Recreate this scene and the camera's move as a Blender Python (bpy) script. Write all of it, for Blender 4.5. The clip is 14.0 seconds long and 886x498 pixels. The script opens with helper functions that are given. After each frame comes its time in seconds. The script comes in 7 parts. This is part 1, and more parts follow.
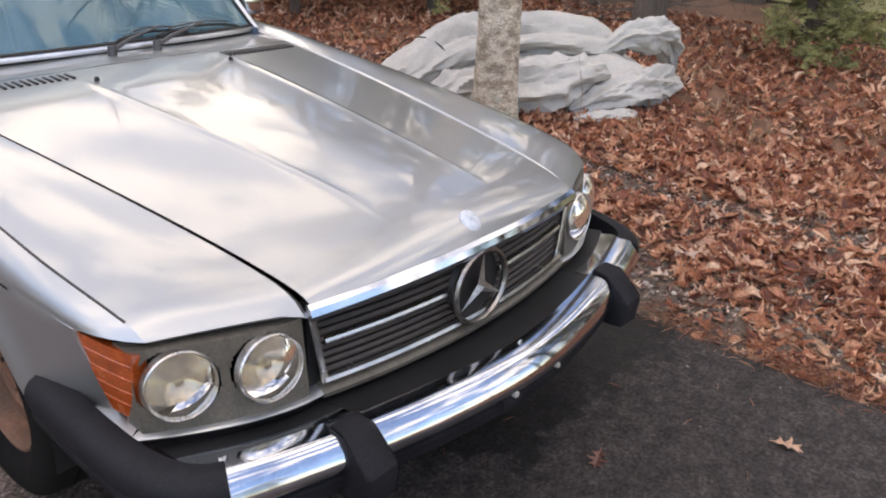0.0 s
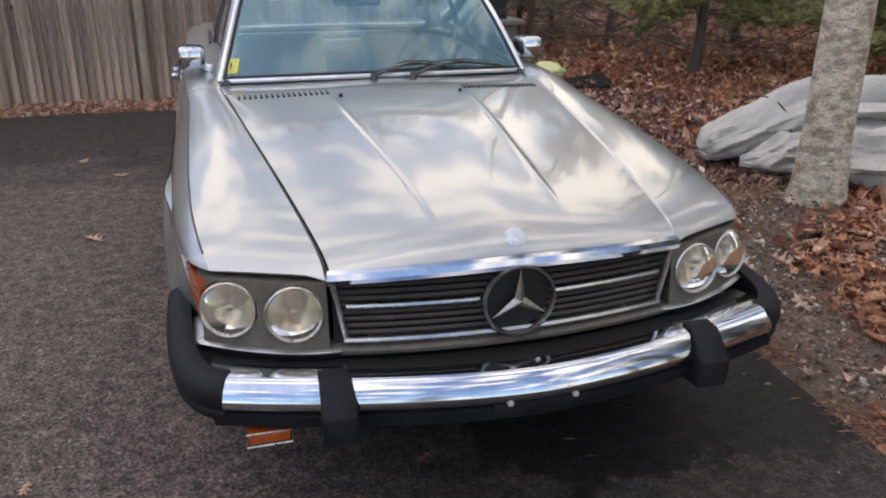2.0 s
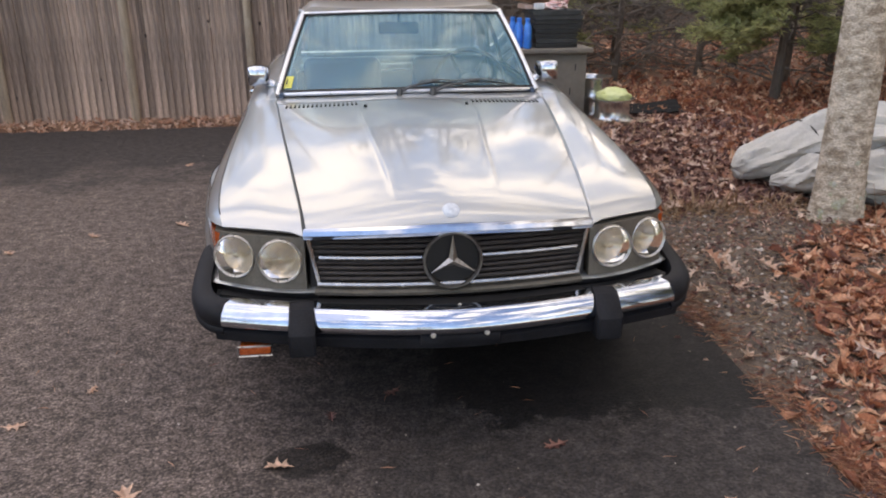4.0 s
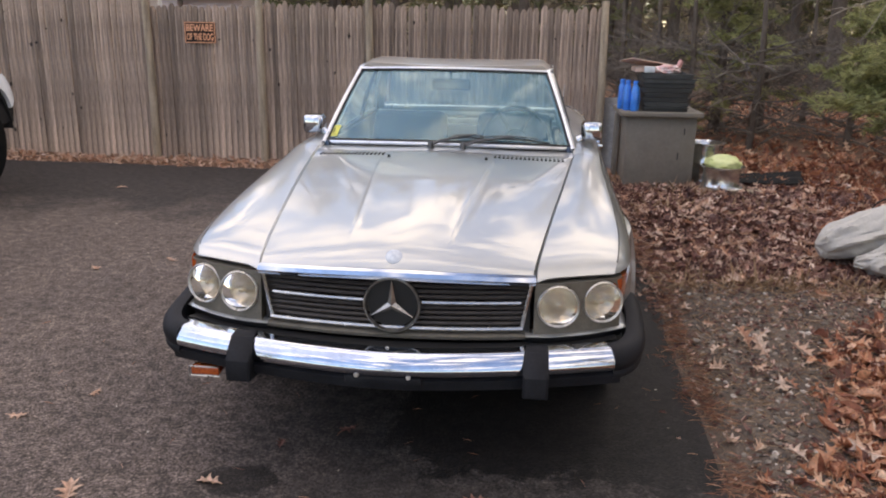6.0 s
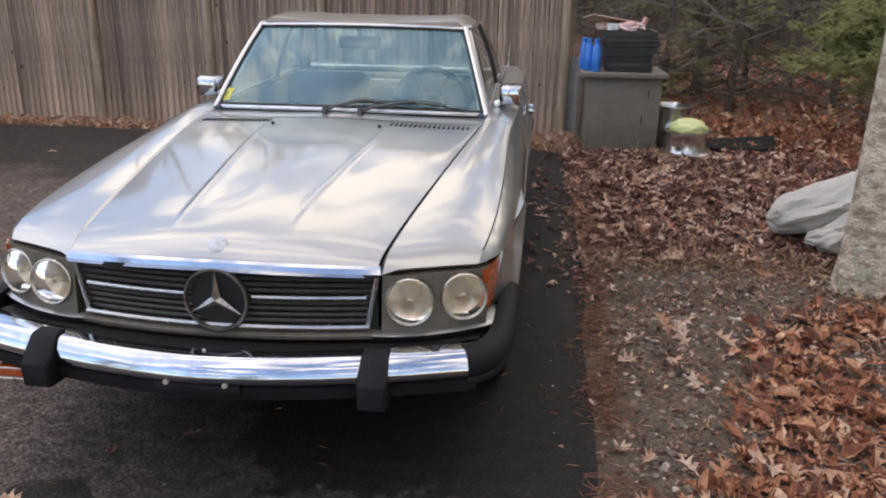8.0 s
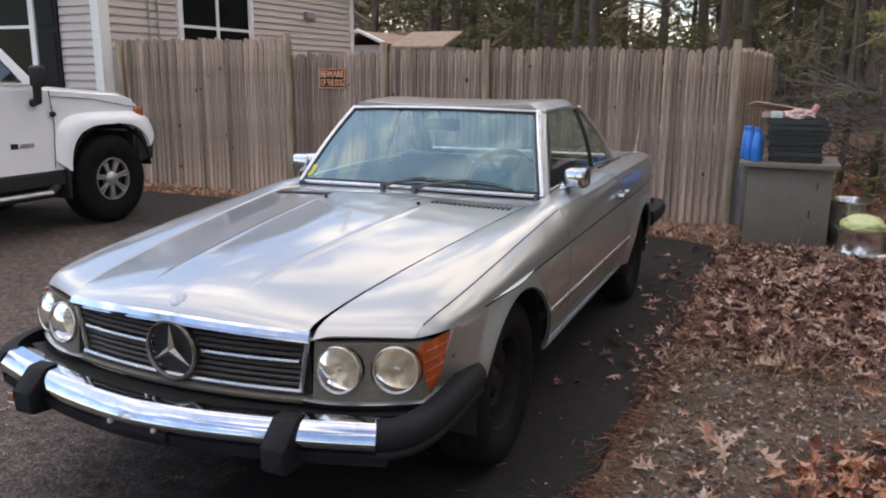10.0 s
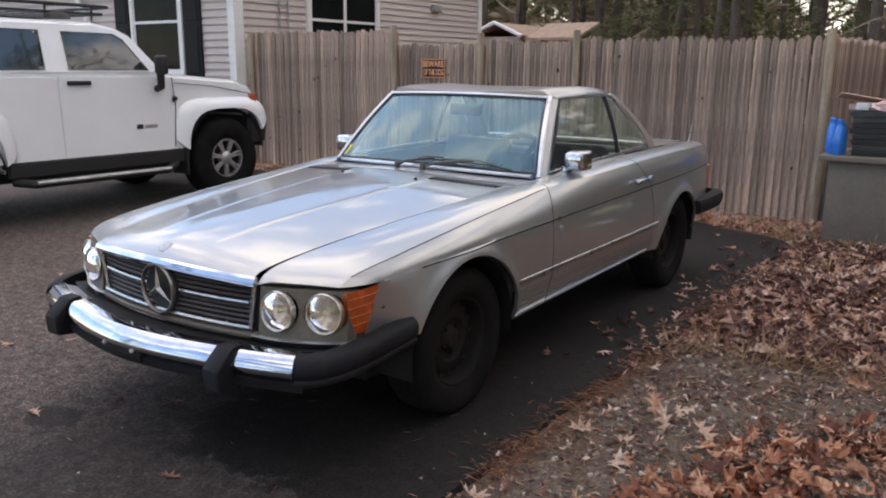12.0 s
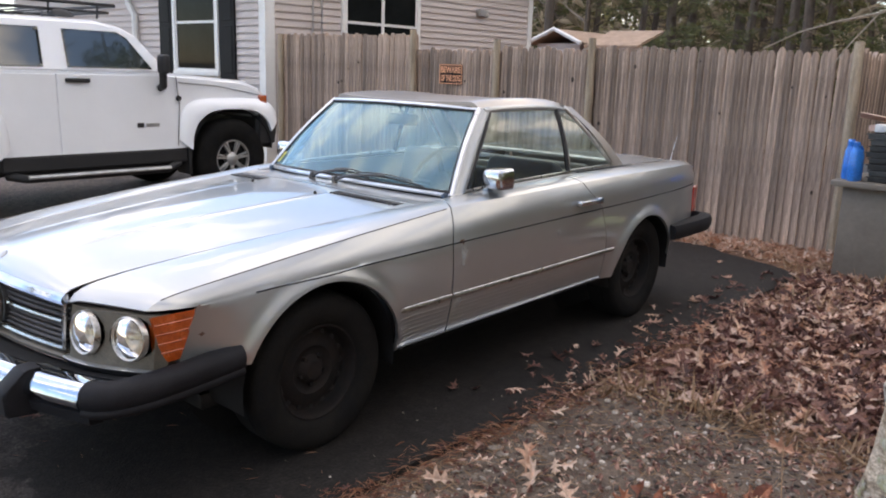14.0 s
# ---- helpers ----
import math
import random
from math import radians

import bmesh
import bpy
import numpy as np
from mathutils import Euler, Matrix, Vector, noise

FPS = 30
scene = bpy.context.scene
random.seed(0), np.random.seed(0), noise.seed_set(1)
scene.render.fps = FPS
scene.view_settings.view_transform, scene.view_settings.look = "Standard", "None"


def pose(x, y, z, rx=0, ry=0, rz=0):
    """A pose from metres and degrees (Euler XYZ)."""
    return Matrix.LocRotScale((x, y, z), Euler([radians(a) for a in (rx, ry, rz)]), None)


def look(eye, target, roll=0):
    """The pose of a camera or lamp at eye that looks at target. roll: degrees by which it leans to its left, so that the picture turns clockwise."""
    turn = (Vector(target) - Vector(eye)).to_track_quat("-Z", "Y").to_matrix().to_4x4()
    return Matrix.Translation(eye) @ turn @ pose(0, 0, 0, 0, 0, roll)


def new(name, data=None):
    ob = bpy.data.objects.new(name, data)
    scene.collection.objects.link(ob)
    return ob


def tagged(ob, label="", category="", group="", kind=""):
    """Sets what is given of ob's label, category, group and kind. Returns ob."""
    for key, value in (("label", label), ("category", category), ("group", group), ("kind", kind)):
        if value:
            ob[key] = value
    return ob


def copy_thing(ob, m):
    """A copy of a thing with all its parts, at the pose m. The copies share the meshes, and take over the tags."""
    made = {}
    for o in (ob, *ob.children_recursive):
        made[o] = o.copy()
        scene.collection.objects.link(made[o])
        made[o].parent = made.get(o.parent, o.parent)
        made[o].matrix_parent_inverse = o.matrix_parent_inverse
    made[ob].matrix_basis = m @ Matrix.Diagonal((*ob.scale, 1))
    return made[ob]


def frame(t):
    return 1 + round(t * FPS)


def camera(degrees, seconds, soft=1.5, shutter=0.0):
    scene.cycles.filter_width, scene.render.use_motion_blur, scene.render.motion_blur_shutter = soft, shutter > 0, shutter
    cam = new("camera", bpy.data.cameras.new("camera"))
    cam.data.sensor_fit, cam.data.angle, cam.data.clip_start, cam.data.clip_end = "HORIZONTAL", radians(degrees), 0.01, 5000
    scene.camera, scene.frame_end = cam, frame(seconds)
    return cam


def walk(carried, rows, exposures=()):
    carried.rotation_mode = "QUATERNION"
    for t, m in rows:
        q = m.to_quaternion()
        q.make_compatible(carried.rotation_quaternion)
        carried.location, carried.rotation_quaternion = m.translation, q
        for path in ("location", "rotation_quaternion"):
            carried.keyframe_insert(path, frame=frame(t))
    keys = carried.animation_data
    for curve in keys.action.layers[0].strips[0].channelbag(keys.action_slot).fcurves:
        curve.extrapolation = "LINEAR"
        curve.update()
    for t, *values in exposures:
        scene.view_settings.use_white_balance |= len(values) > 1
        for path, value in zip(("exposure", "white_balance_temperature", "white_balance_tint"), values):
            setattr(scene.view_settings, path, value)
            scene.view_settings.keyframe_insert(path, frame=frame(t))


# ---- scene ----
cam = camera(58.4, 14.0, soft=2.0)
PATH = [
    (0, (-1.338, -1.839, 1.448), (0.05, -0.671, 0.606), 2.5),
    (0.5, (-1.058, -1.964, 1.443), (-0.092, -0.401, 0.653), 1.3),
    (1, (-0.995, -2.16, 1.445), (-0.24, -0.467, 0.693), 0.0),
    (1.5, (-0.895, -2.351, 1.462), (-0.13, -0.657, 0.723), 2.0),
    (2, (-0.686, -2.525, 1.433), (-0.173, -0.736, 0.7), 0.3),
    (2.5, (-0.615, -2.742, 1.45), (-0.215, -0.909, 0.757), -1.9),
    (4.8, (0.079, -3.291, 1.467), (0.099, -1.398, 0.822), 0.6),
    (5, (0.202, -3.292, 1.454), (0.155, -1.392, 0.831), 0.6),
    (5.5, (0.388, -3.312, 1.48), (0.223, -1.402, 0.909), 1.6),
    (6, (0.425, -3.303, 1.474), (0.226, -1.387, 0.937), 0.9),
    (6.5, (0.432, -3.235, 1.484), (0.307, -1.319, 0.923), -1.1),
    (7, (0.588, -3.148, 1.469), (0.596, -1.24, 0.871), -2.8),
    (7.5, (0.809, -3.096, 1.469), (0.575, -1.208, 0.853), -1.8),
    (8, (0.881, -2.881, 1.458), (0.676, -0.995, 0.825), 1.0),
    (8.5, (0.993, -2.727, 1.452), (0.861, -0.839, 0.804), 1.9),
    (8.6, (1.04, -2.708, 1.444), (0.877, -0.824, 0.794), 1.9),
    (9, (1.26, -2.637, 1.407), (0.673, -0.811, 0.84), 3.6),
    (9.2, (1.364, -2.629, 1.417), (0.739, -0.792, 0.93), 2.4),
    (11.3, (2.229, -2.695, 1.422), (1.246, -1.001, 1.014), 0.0),
    (11.5, (2.314, -2.702, 1.437), (1.323, -1.017, 1.016), 0.1),
    (12, (2.525, -2.565, 1.4), (1.403, -0.971, 0.953), 0.5),
    (12.5, (2.691, -2.378, 1.42), (1.515, -0.845, 0.903), 0.2),
    (13, (2.693, -2.125, 1.394), (1.573, -0.537, 0.919), 1.3),
    (13.5, (2.834, -1.982, 1.436), (1.666, -0.416, 1.008), 0.3),
    (14, (2.991, -1.823, 1.43), (1.71, -0.351, 0.99), 1.9),
]
walk(cam, [(t, look(eye, target, roll)) for t, eye, target, roll in PATH], exposures=[(0.0, 1.98, 7500, 18), (0.5, 1.72, 7150, 13), (1.0, 1.54, 7150, 13), (1.5, 1.59, 7250, 15), (2.5, 1.65, 7350, 15), (5.0, 1.95, 7650, 18), (7.0, 1.75, 7650, 18), (8.0, 1.75, 7600, 16), (9.0, 1.75, 7450, 15), (11.5, 1.69, 7250, 16), (12.5, 1.81, 7350, 16), (13.3, 2.07, 7350, 16), (14.0, 2.04, 7250, 15)])

# ---- light ----
world = bpy.data.worlds.new("world")
scene.world = world
world.use_nodes = True
wn, wl = world.node_tree.nodes, world.node_tree.links
SUN_EL, SUN_AZ = 58.0, 262.0
sky = wn.new("ShaderNodeTexSky")
sky.sky_type, sky.sun_disc = "NISHITA", False
sky.sun_elevation, sky.sun_rotation = radians(SUN_EL), radians(SUN_AZ)
sky.air_density, sky.dust_density, sky.ozone_density = 1.0, 0.1, 2.5
# broken cloud over the whole sky
wtc, wmap = wn.new("ShaderNodeTexCoord"), wn.new("ShaderNodeMapping")
wmap.inputs["Scale"].default_value = (1.0, 1.0, 1.7)
wmap.inputs["Location"].default_value = (3.1, 0.4, 0.0)
wnoise, wramp = wn.new("ShaderNodeTexNoise"), wn.new("ShaderNodeValToRGB")
wnoise.inputs["Scale"].default_value, wnoise.inputs["Detail"].default_value, wnoise.inputs["Roughness"].default_value = 4.6, 7.0, 0.58
wramp.color_ramp.elements[0].position, wramp.color_ramp.elements[1].position = 0.50, 0.61
wramp.color_ramp.elements[0].color = (0.05, 0.05, 0.05, 1)
wmix = wn.new("ShaderNodeMix")
wmix.data_type = "RGBA"
wmix.inputs["B"].default_value = (9.0, 8.6, 8.0, 1.0)
wl.new(wtc.outputs["Generated"], wmap.inputs["Vector"])
wl.new(wmap.outputs["Vector"], wnoise.inputs["Vector"])
# cloud thickens overhead and towards +x and +y, set to shape the hood's reflections
wdot, wadd = wn.new("ShaderNodeVectorMath"), wn.new("ShaderNodeMath")
wdot.operation, wadd.operation = "DOT_PRODUCT", "MULTIPLY_ADD"
wdot.inputs[1].default_value = (0.03, 0.03, 0.07)
wl.new(wtc.outputs["Generated"], wdot.inputs[0])
wl.new(wdot.outputs["Value"], wadd.inputs[0])
wl.new(wnoise.outputs["Fac"], wadd.inputs[2])
wadd.inputs[1].default_value = 1.0
wshift = wn.new("ShaderNodeMath")
wshift.inputs[1].default_value = -0.022
wl.new(wadd.outputs["Value"], wshift.inputs[0])
wl.new(wshift.outputs["Value"], wramp.inputs["Fac"])
wl.new(wramp.outputs["Color"], wmix.inputs["Factor"])
whue = wn.new("ShaderNodeHueSaturation")
whue.inputs["Saturation"].default_value = 1.1
wl.new(sky.outputs["Color"], whue.inputs["Color"])
wl.new(whue.outputs["Color"], wmix.inputs["A"])
wl.new(wmix.outputs["Result"], wn["Background"].inputs["Color"])
wn["Background"].inputs["Strength"].default_value = 0.085

sun = new("sun", bpy.data.lights.new("sun", "SUN"))
sun.data.energy, sun.data.angle, sun.data.color = 0.22, radians(80), (1.0, 0.92, 0.82)
sa, se = radians(SUN_AZ), radians(SUN_EL)
sun.matrix_basis = look((0, 0, 0), (-math.sin(sa) * math.cos(se), -math.cos(sa) * math.cos(se), -math.sin(se)))


# ---- materials ----
def mat(name, color, rough=0.6, metal=0.0, dark=None, scale=8.0, fine=90.0, mixed=0.5, bump=0.0, bump_scale=None,
        stretch=(1, 1, 1), rough_var=0.1, coat=0.0, islands=0.0, random_tone=0.0, spec=0.5, grain=0.25):
    """A surface with variation at two scales: broad stains between color and dark, and fine grain."""
    m = bpy.data.materials.new(name)
    m.use_nodes = True
    n, l = m.node_tree.nodes, m.node_tree.links
    b = n["Principled BSDF"]
    dark = dark or tuple(c * 0.7 for c in color)
    tc, mp = n.new("ShaderNodeTexCoord"), n.new("ShaderNodeMapping")
    mp.inputs["Scale"].default_value = stretch
    l.new(tc.outputs["Object"], mp.inputs["Vector"])
    big, small = n.new("ShaderNodeTexNoise"), n.new("ShaderNodeTexNoise")
    for t, s, d in ((big, scale, 6.0), (small, fine, 3.0)):
        t.inputs["Scale"].default_value, t.inputs["Detail"].default_value = s, d
        t.inputs["Roughness"].default_value = 0.62
        l.new(mp.outputs["Vector"], t.inputs["Vector"])
    ramp = n.new("ShaderNodeValToRGB")
    e = ramp.color_ramp.elements
    e[0].position, e[1].position = 0.5 - 0.3 * mixed, 0.5 + 0.3 * mixed
    e[0].color, e[1].color = (*dark, 1), (*color, 1)
    l.new(big.outputs["Fac"], ramp.inputs["Fac"])
    hsv = n.new("ShaderNodeHueSaturation")
    tone = n.new("ShaderNodeMapRange")
    tone.inputs["To Min"].default_value, tone.inputs["To Max"].default_value = 1 - grain, 1 + grain
    tone.inputs["From Min"].default_value, tone.inputs["From Max"].default_value = 0.3, 0.7
    l.new(small.outputs["Fac"], tone.inputs["Value"])
    l.new(ramp.outputs["Color"], hsv.inputs["Color"])
    last = tone.outputs["Result"]
    for amount, node, out in ((islands, "ShaderNodeNewGeometry", "Random Per Island"), (random_tone, "ShaderNodeObjectInfo", "Random")):
        if amount:
            g, r, mul = n.new(node), n.new("ShaderNodeMapRange"), n.new("ShaderNodeMath")
            r.inputs["To Min"].default_value, r.inputs["To Max"].default_value = 1 - amount, 1 + amount
            mul.operation = "MULTIPLY"
            l.new(g.outputs[out], r.inputs["Value"])
            l.new(last, mul.inputs[0])
            l.new(r.outputs["Result"], mul.inputs[1])
            last = mul.outputs["Value"]
    l.new(last, hsv.inputs["Value"])
    l.new(hsv.outputs["Color"], b.inputs["Base Color"])
    rr = n.new("ShaderNodeMapRange")
    rr.inputs["To Min"].default_value, rr.inputs["To Max"].default_value = max(0.02, rough - rough_var), min(1, rough + rough_var)
    l.new(big.outputs["Fac"], rr.inputs["Value"])
    l.new(rr.outputs["Result"], b.inputs["Roughness"])
    b.inputs["Metallic"].default_value = metal
    b.inputs["Specular IOR Level"].default_value = spec
    if coat:
        b.inputs["Coat Weight"].default_value, b.inputs["Coat Roughness"].default_value = coat, 0.10
    if bump:
        bp = n.new("ShaderNodeBump")
        bp.inputs["Strength"].default_value, bp.inputs["Distance"].default_value = bump, 0.01
        src = small
        if bump_scale:
            src = n.new("ShaderNodeTexNoise")
            src.inputs["Scale"].default_value, src.inputs["Detail"].default_value = bump_scale, 4.0
            l.new(mp.outputs["Vector"], src.inputs["Vector"])
        l.new(src.outputs["Fac"], bp.inputs["Height"])
        l.new(bp.outputs["Normal"], b.inputs["Normal"])
    return m


def thin(m, share):
    """Lets light through thin leaves and needles."""
    n, l = m.node_tree.nodes, m.node_tree.links
    b, out = n["Principled BSDF"], n["Material Output"]
    tl, mx = n.new("ShaderNodeBsdfTranslucent"), n.new("ShaderNodeMixShader")
    l.new(b.inputs["Base Color"].links[0].from_socket, tl.inputs["Color"])
    mx.inputs["Fac"].default_value = share
    l.new(b.outputs["BSDF"], mx.inputs[1])
    l.new(tl.outputs["BSDF"], mx.inputs[2])
    l.new(mx.outputs["Shader"], out.inputs["Surface"])
    return m


def glass(name, tint, rough=0.0, film_haze=0.0, ior=1.75, film=(0.62, 0.64, 0.66), gloss=(1, 1, 1)):
    """A thin pane: tinted see-through with a Fresnel gloss."""
    m = bpy.data.materials.new(name)
    m.use_nodes = True
    n, l = m.node_tree.nodes, m.node_tree.links
    n.remove(n["Principled BSDF"])
    tr, gl, fr, mx = (n.new("ShaderNode" + k) for k in ("BsdfTransparent", "BsdfGlossy", "Fresnel", "MixShader"))
    tr.inputs["Color"].default_value = (*tint, 1)
    gl.inputs["Roughness"].default_value = rough
    gl.inputs["Color"].default_value = (*gloss, 1)
    fr.inputs["IOR"].default_value = ior
    l.new(fr.outputs["Fac"], mx.inputs["Fac"])
    l.new(tr.outputs["BSDF"], mx.inputs[1])
    l.new(gl.outputs["BSDF"], mx.inputs[2])
    last = mx.outputs["Shader"]
    # diffuse film; on the windshield it paints a sky-lit haze
    if film_haze:
        df, m2, tx, rp, tc = (n.new("ShaderNode" + k) for k in ("BsdfDiffuse", "MixShader", "TexNoise", "MapRange", "TexCoord"))
        df.inputs["Color"].default_value = (*film, 1)
        tx.inputs["Scale"].default_value, tx.inputs["Detail"].default_value = 3.0, 5.0
        rp.inputs["To Min"].default_value, rp.inputs["To Max"].default_value = film_haze * 0.4, film_haze * 1.6
        l.new(tc.outputs["Object"], tx.inputs["Vector"])
        l.new(tx.outputs["Fac"], rp.inputs["Value"])
        l.new(rp.outputs["Result"], m2.inputs["Fac"])
        l.new(last, m2.inputs[1])
        l.new(df.outputs["BSDF"], m2.inputs[2])
        last = m2.outputs["Shader"]
    l.new(last, n["Material Output"].inputs["Surface"])
    return m


PAINT = mat("silver_paint", (0.425, 0.440, 0.442), 0.33, 0.76, dark=(0.388, 0.402, 0.402), scale=3.0, fine=400, mixed=0.9, coat=1.0, rough_var=0.05, grain=0.03)
PAINT.node_tree.nodes["Principled BSDF"].inputs["Coat IOR"].default_value = 1.5
PAINT.node_tree.nodes["Principled BSDF"].inputs["Coat Roughness"].default_value = 0.05
ROOF_PAINT = mat("dusty_roof_paint", (0.42, 0.385, 0.35), 0.38, 0.45, dark=(0.34, 0.305, 0.275), scale=5.0, fine=300, mixed=0.9, coat=0.8, rough_var=0.1, grain=0.08)
# blue of the reflected sky is put into the base colour
SKY_CHROME = mat("chrome", (0.57, 0.61, 0.68), 0.085, 1.0, dark=(0.47, 0.50, 0.55), scale=14, fine=200, rough_var=0.03, grain=0.05)
WORN_CHROME = mat("worn_chrome", (0.62, 0.61, 0.59), 0.3, 1.0, dark=(0.40, 0.38, 0.35), scale=24, fine=160, rough_var=0.12)
BEZEL = mat("lamp_bezel_paint", (0.140, 0.124, 0.100), 0.45, 0.2, scale=20, fine=200)
RUBBER = mat("bumper_rubber", (0.016, 0.0165, 0.0195), 0.6, dark=(0.010, 0.010, 0.012), scale=10, fine=200, bump=0.05, spec=0.16)
# dark colour for the reflection edge painted on the fender's fold
FOLD_REFLECTION = mat("fold_reflection_line", (0.05, 0.05, 0.05), 0.5, 0.4, scale=20)
TRIM = mat("brushed_bright_trim", (0.74, 0.76, 0.78), 0.30, 1.0, dark=(0.60, 0.61, 0.62), scale=16, fine=200, rough_var=0.08, grain=0.06)
BLACK = mat("black_trim", (0.012, 0.012, 0.013), 0.5, scale=10, fine=150)
GRILLE = mat("grille_slat_paint", (0.042, 0.035, 0.031), 0.5, dark=(0.024, 0.019, 0.017), scale=30, fine=200)
TYRE = mat("tyre_rubber", (0.008, 0.008, 0.0085), 0.88, dark=(0.013, 0.012, 0.011), scale=9, fine=120, bump=0.15, spec=0.1)
# near-black: the shade on the +x wheels is put into the colour
STEEL = mat("shaded_rusty_steel", (0.010, 0.010, 0.0105), 0.75, 0.0, dark=(0.017, 0.013, 0.012), scale=14, fine=90, bump=0.1, spec=0.15)
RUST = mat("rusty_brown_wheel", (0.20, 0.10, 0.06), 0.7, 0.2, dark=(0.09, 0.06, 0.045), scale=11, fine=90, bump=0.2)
AMBER = mat("amber_lens", (0.46, 0.085, 0.014), 0.25, dark=(0.32, 0.055, 0.010), scale=25, fine=200, coat=1.0)
RED = mat("red_lens", (0.45, 0.02, 0.015), 0.25, coat=1.0)
# teal film and tinted gloss paint the blue sky reflection into the glass
WINDSHIELD = glass("tinted_windshield", (0.60, 0.78, 0.84), 0.0, 0.21, 1.70, (0.30, 0.60, 0.74), (0.80, 0.96, 1.0))
SIDE_GLASS = glass("side_glass", (0.80, 0.88, 0.83), 0.0, 0.03)
LAMP_GLASS = glass("lamp_cover_glass", (0.98, 0.98, 0.97), 0.0, 0.15, 1.5, (0.62, 0.52, 0.38))
REFLECTOR = mat("lamp_reflector", (0.62, 0.55, 0.45), 0.23, 0.95, dark=(0.50, 0.43, 0.33), scale=30, grain=0.05)
SEAT = mat("dark_blue_vinyl", (0.035, 0.06, 0.10), 0.5, scale=10, fine=120)
DASH = mat("dark_dash", (0.02, 0.023, 0.03), 0.6)
CREAM = mat("pale_headliner", (0.55, 0.56, 0.52), 0.8)
MIRROR = mat("mirror_face", (0.9, 0.9, 0.9), 0.02, 1.0, rough_var=0.0)


# ---- building blocks ----
def world_of(ob):
    m = ob.matrix_basis.copy()
    return world_of(ob.parent) @ ob.matrix_parent_inverse @ m if ob.parent else m


def part(name, bm, material, parent=None, label="", smooth=True, mesh=None):
    """Links a bmesh, given in world coordinates, as one mesh object under a thing or a part."""
    if mesh is None:
        mesh = bpy.data.meshes.new(name)
        if smooth:
            for f in bm.faces:
                f.smooth = True
        bm.to_mesh(mesh)
        bm.free()
        mesh.materials.append(material)
        if smooth:
            mesh.set_sharp_from_angle(angle=radians(38))
    ob = new(name, mesh)
    if parent:
        ob.parent = parent
        ob.matrix_parent_inverse = world_of(parent).inverted()
    if label:
        ob["label"] = label
    return ob


def thing(name, label, category, at=(0, 0, 0), group=""):
    ob = new(name)
    ob.empty_display_size = 0.1
    ob.matrix_basis = Matrix.Translation(at)
    return tagged(ob, label, category, group)


def box(x0, x1, y0, y1, z0, z1, bevel=0.0, seg=2, bm=None):
    bm = bm or bmesh.new()
    r = bmesh.ops.create_cube(bm, size=1.0, matrix=Matrix.Translation(((x0 + x1) / 2, (y0 + y1) / 2, (z0 + z1) / 2)) @ Matrix.Diagonal((x1 - x0, y1 - y0, z1 - z0, 1)))
    if bevel:
        es = list({e for v in r["verts"] for e in v.link_edges})
        bmesh.ops.bevel(bm, geom=es, offset=bevel, segments=seg, affect="EDGES", profile=0.5)
    return bm


def grid(fn, us, vs, flange=0.0, inward=None, bm=None, close=False):
    """A surface from fn(u, v); flange turns its rim inwards, so that it has an edge with depth."""
    bm = bm or bmesh.new()
    g = [[bm.verts.new(fn(u, v)) for v in vs] for u in us]
    nu, nv = len(us), len(vs)
    for i in range(nu if close else nu - 1):
        for j in range(nv - 1):
            a = (g[i][j], g[(i + 1) % nu][j], g[(i + 1) % nu][j + 1], g[i][j + 1])
            if len({tuple(round(c, 6) for c in v.co) for v in a}) >= 3:
                bm.faces.new(a)
    if flange:
        rim = [g[i][0] for i in range(nu)] + [g[nu - 1][j] for j in range(1, nv)] + [g[i][nv - 1] for i in range(nu - 2, -1, -1)] + [g[0][j] for j in range(nv - 2, 0, -1)]
        low = []
        for v in rim:
            d = inward(v.co)
            low.append(bm.verts.new(v.co + d.normalized() * flange))
        k = len(rim)
        for i in range(k):
            bm.faces.new((rim[i], rim[(i + 1) % k], low[(i + 1) % k], low[i]))
    return bm


def lathe(profile, m, seg=40, bm=None):
    """Revolves (radius, height) pairs round the local Z of m."""
    bm = bm or bmesh.new()
    rows = []
    for r, h in profile:
        if r < 1e-6:
            rows.append([bm.verts.new(m @ Vector((0, 0, h)))])
        else:
            rows.append([bm.verts.new(m @ Vector((r * math.cos(6.283185 * i / seg), r * math.sin(6.283185 * i / seg), h))) for i in range(seg)])
    for a, b in zip(rows, rows[1:]):
        for i in range(seg):
            j = (i + 1) % seg
            if len(a) == 1 and len(b) == 1:
                continue
            if len(a) == 1:
                bm.faces.new((a[0], b[j], b[i]))
            elif len(b) == 1:
                bm.faces.new((a[i], a[j], b[0]))
            else:
                bm.faces.new((a[i], a[j], b[j], b[i]))
    return bm


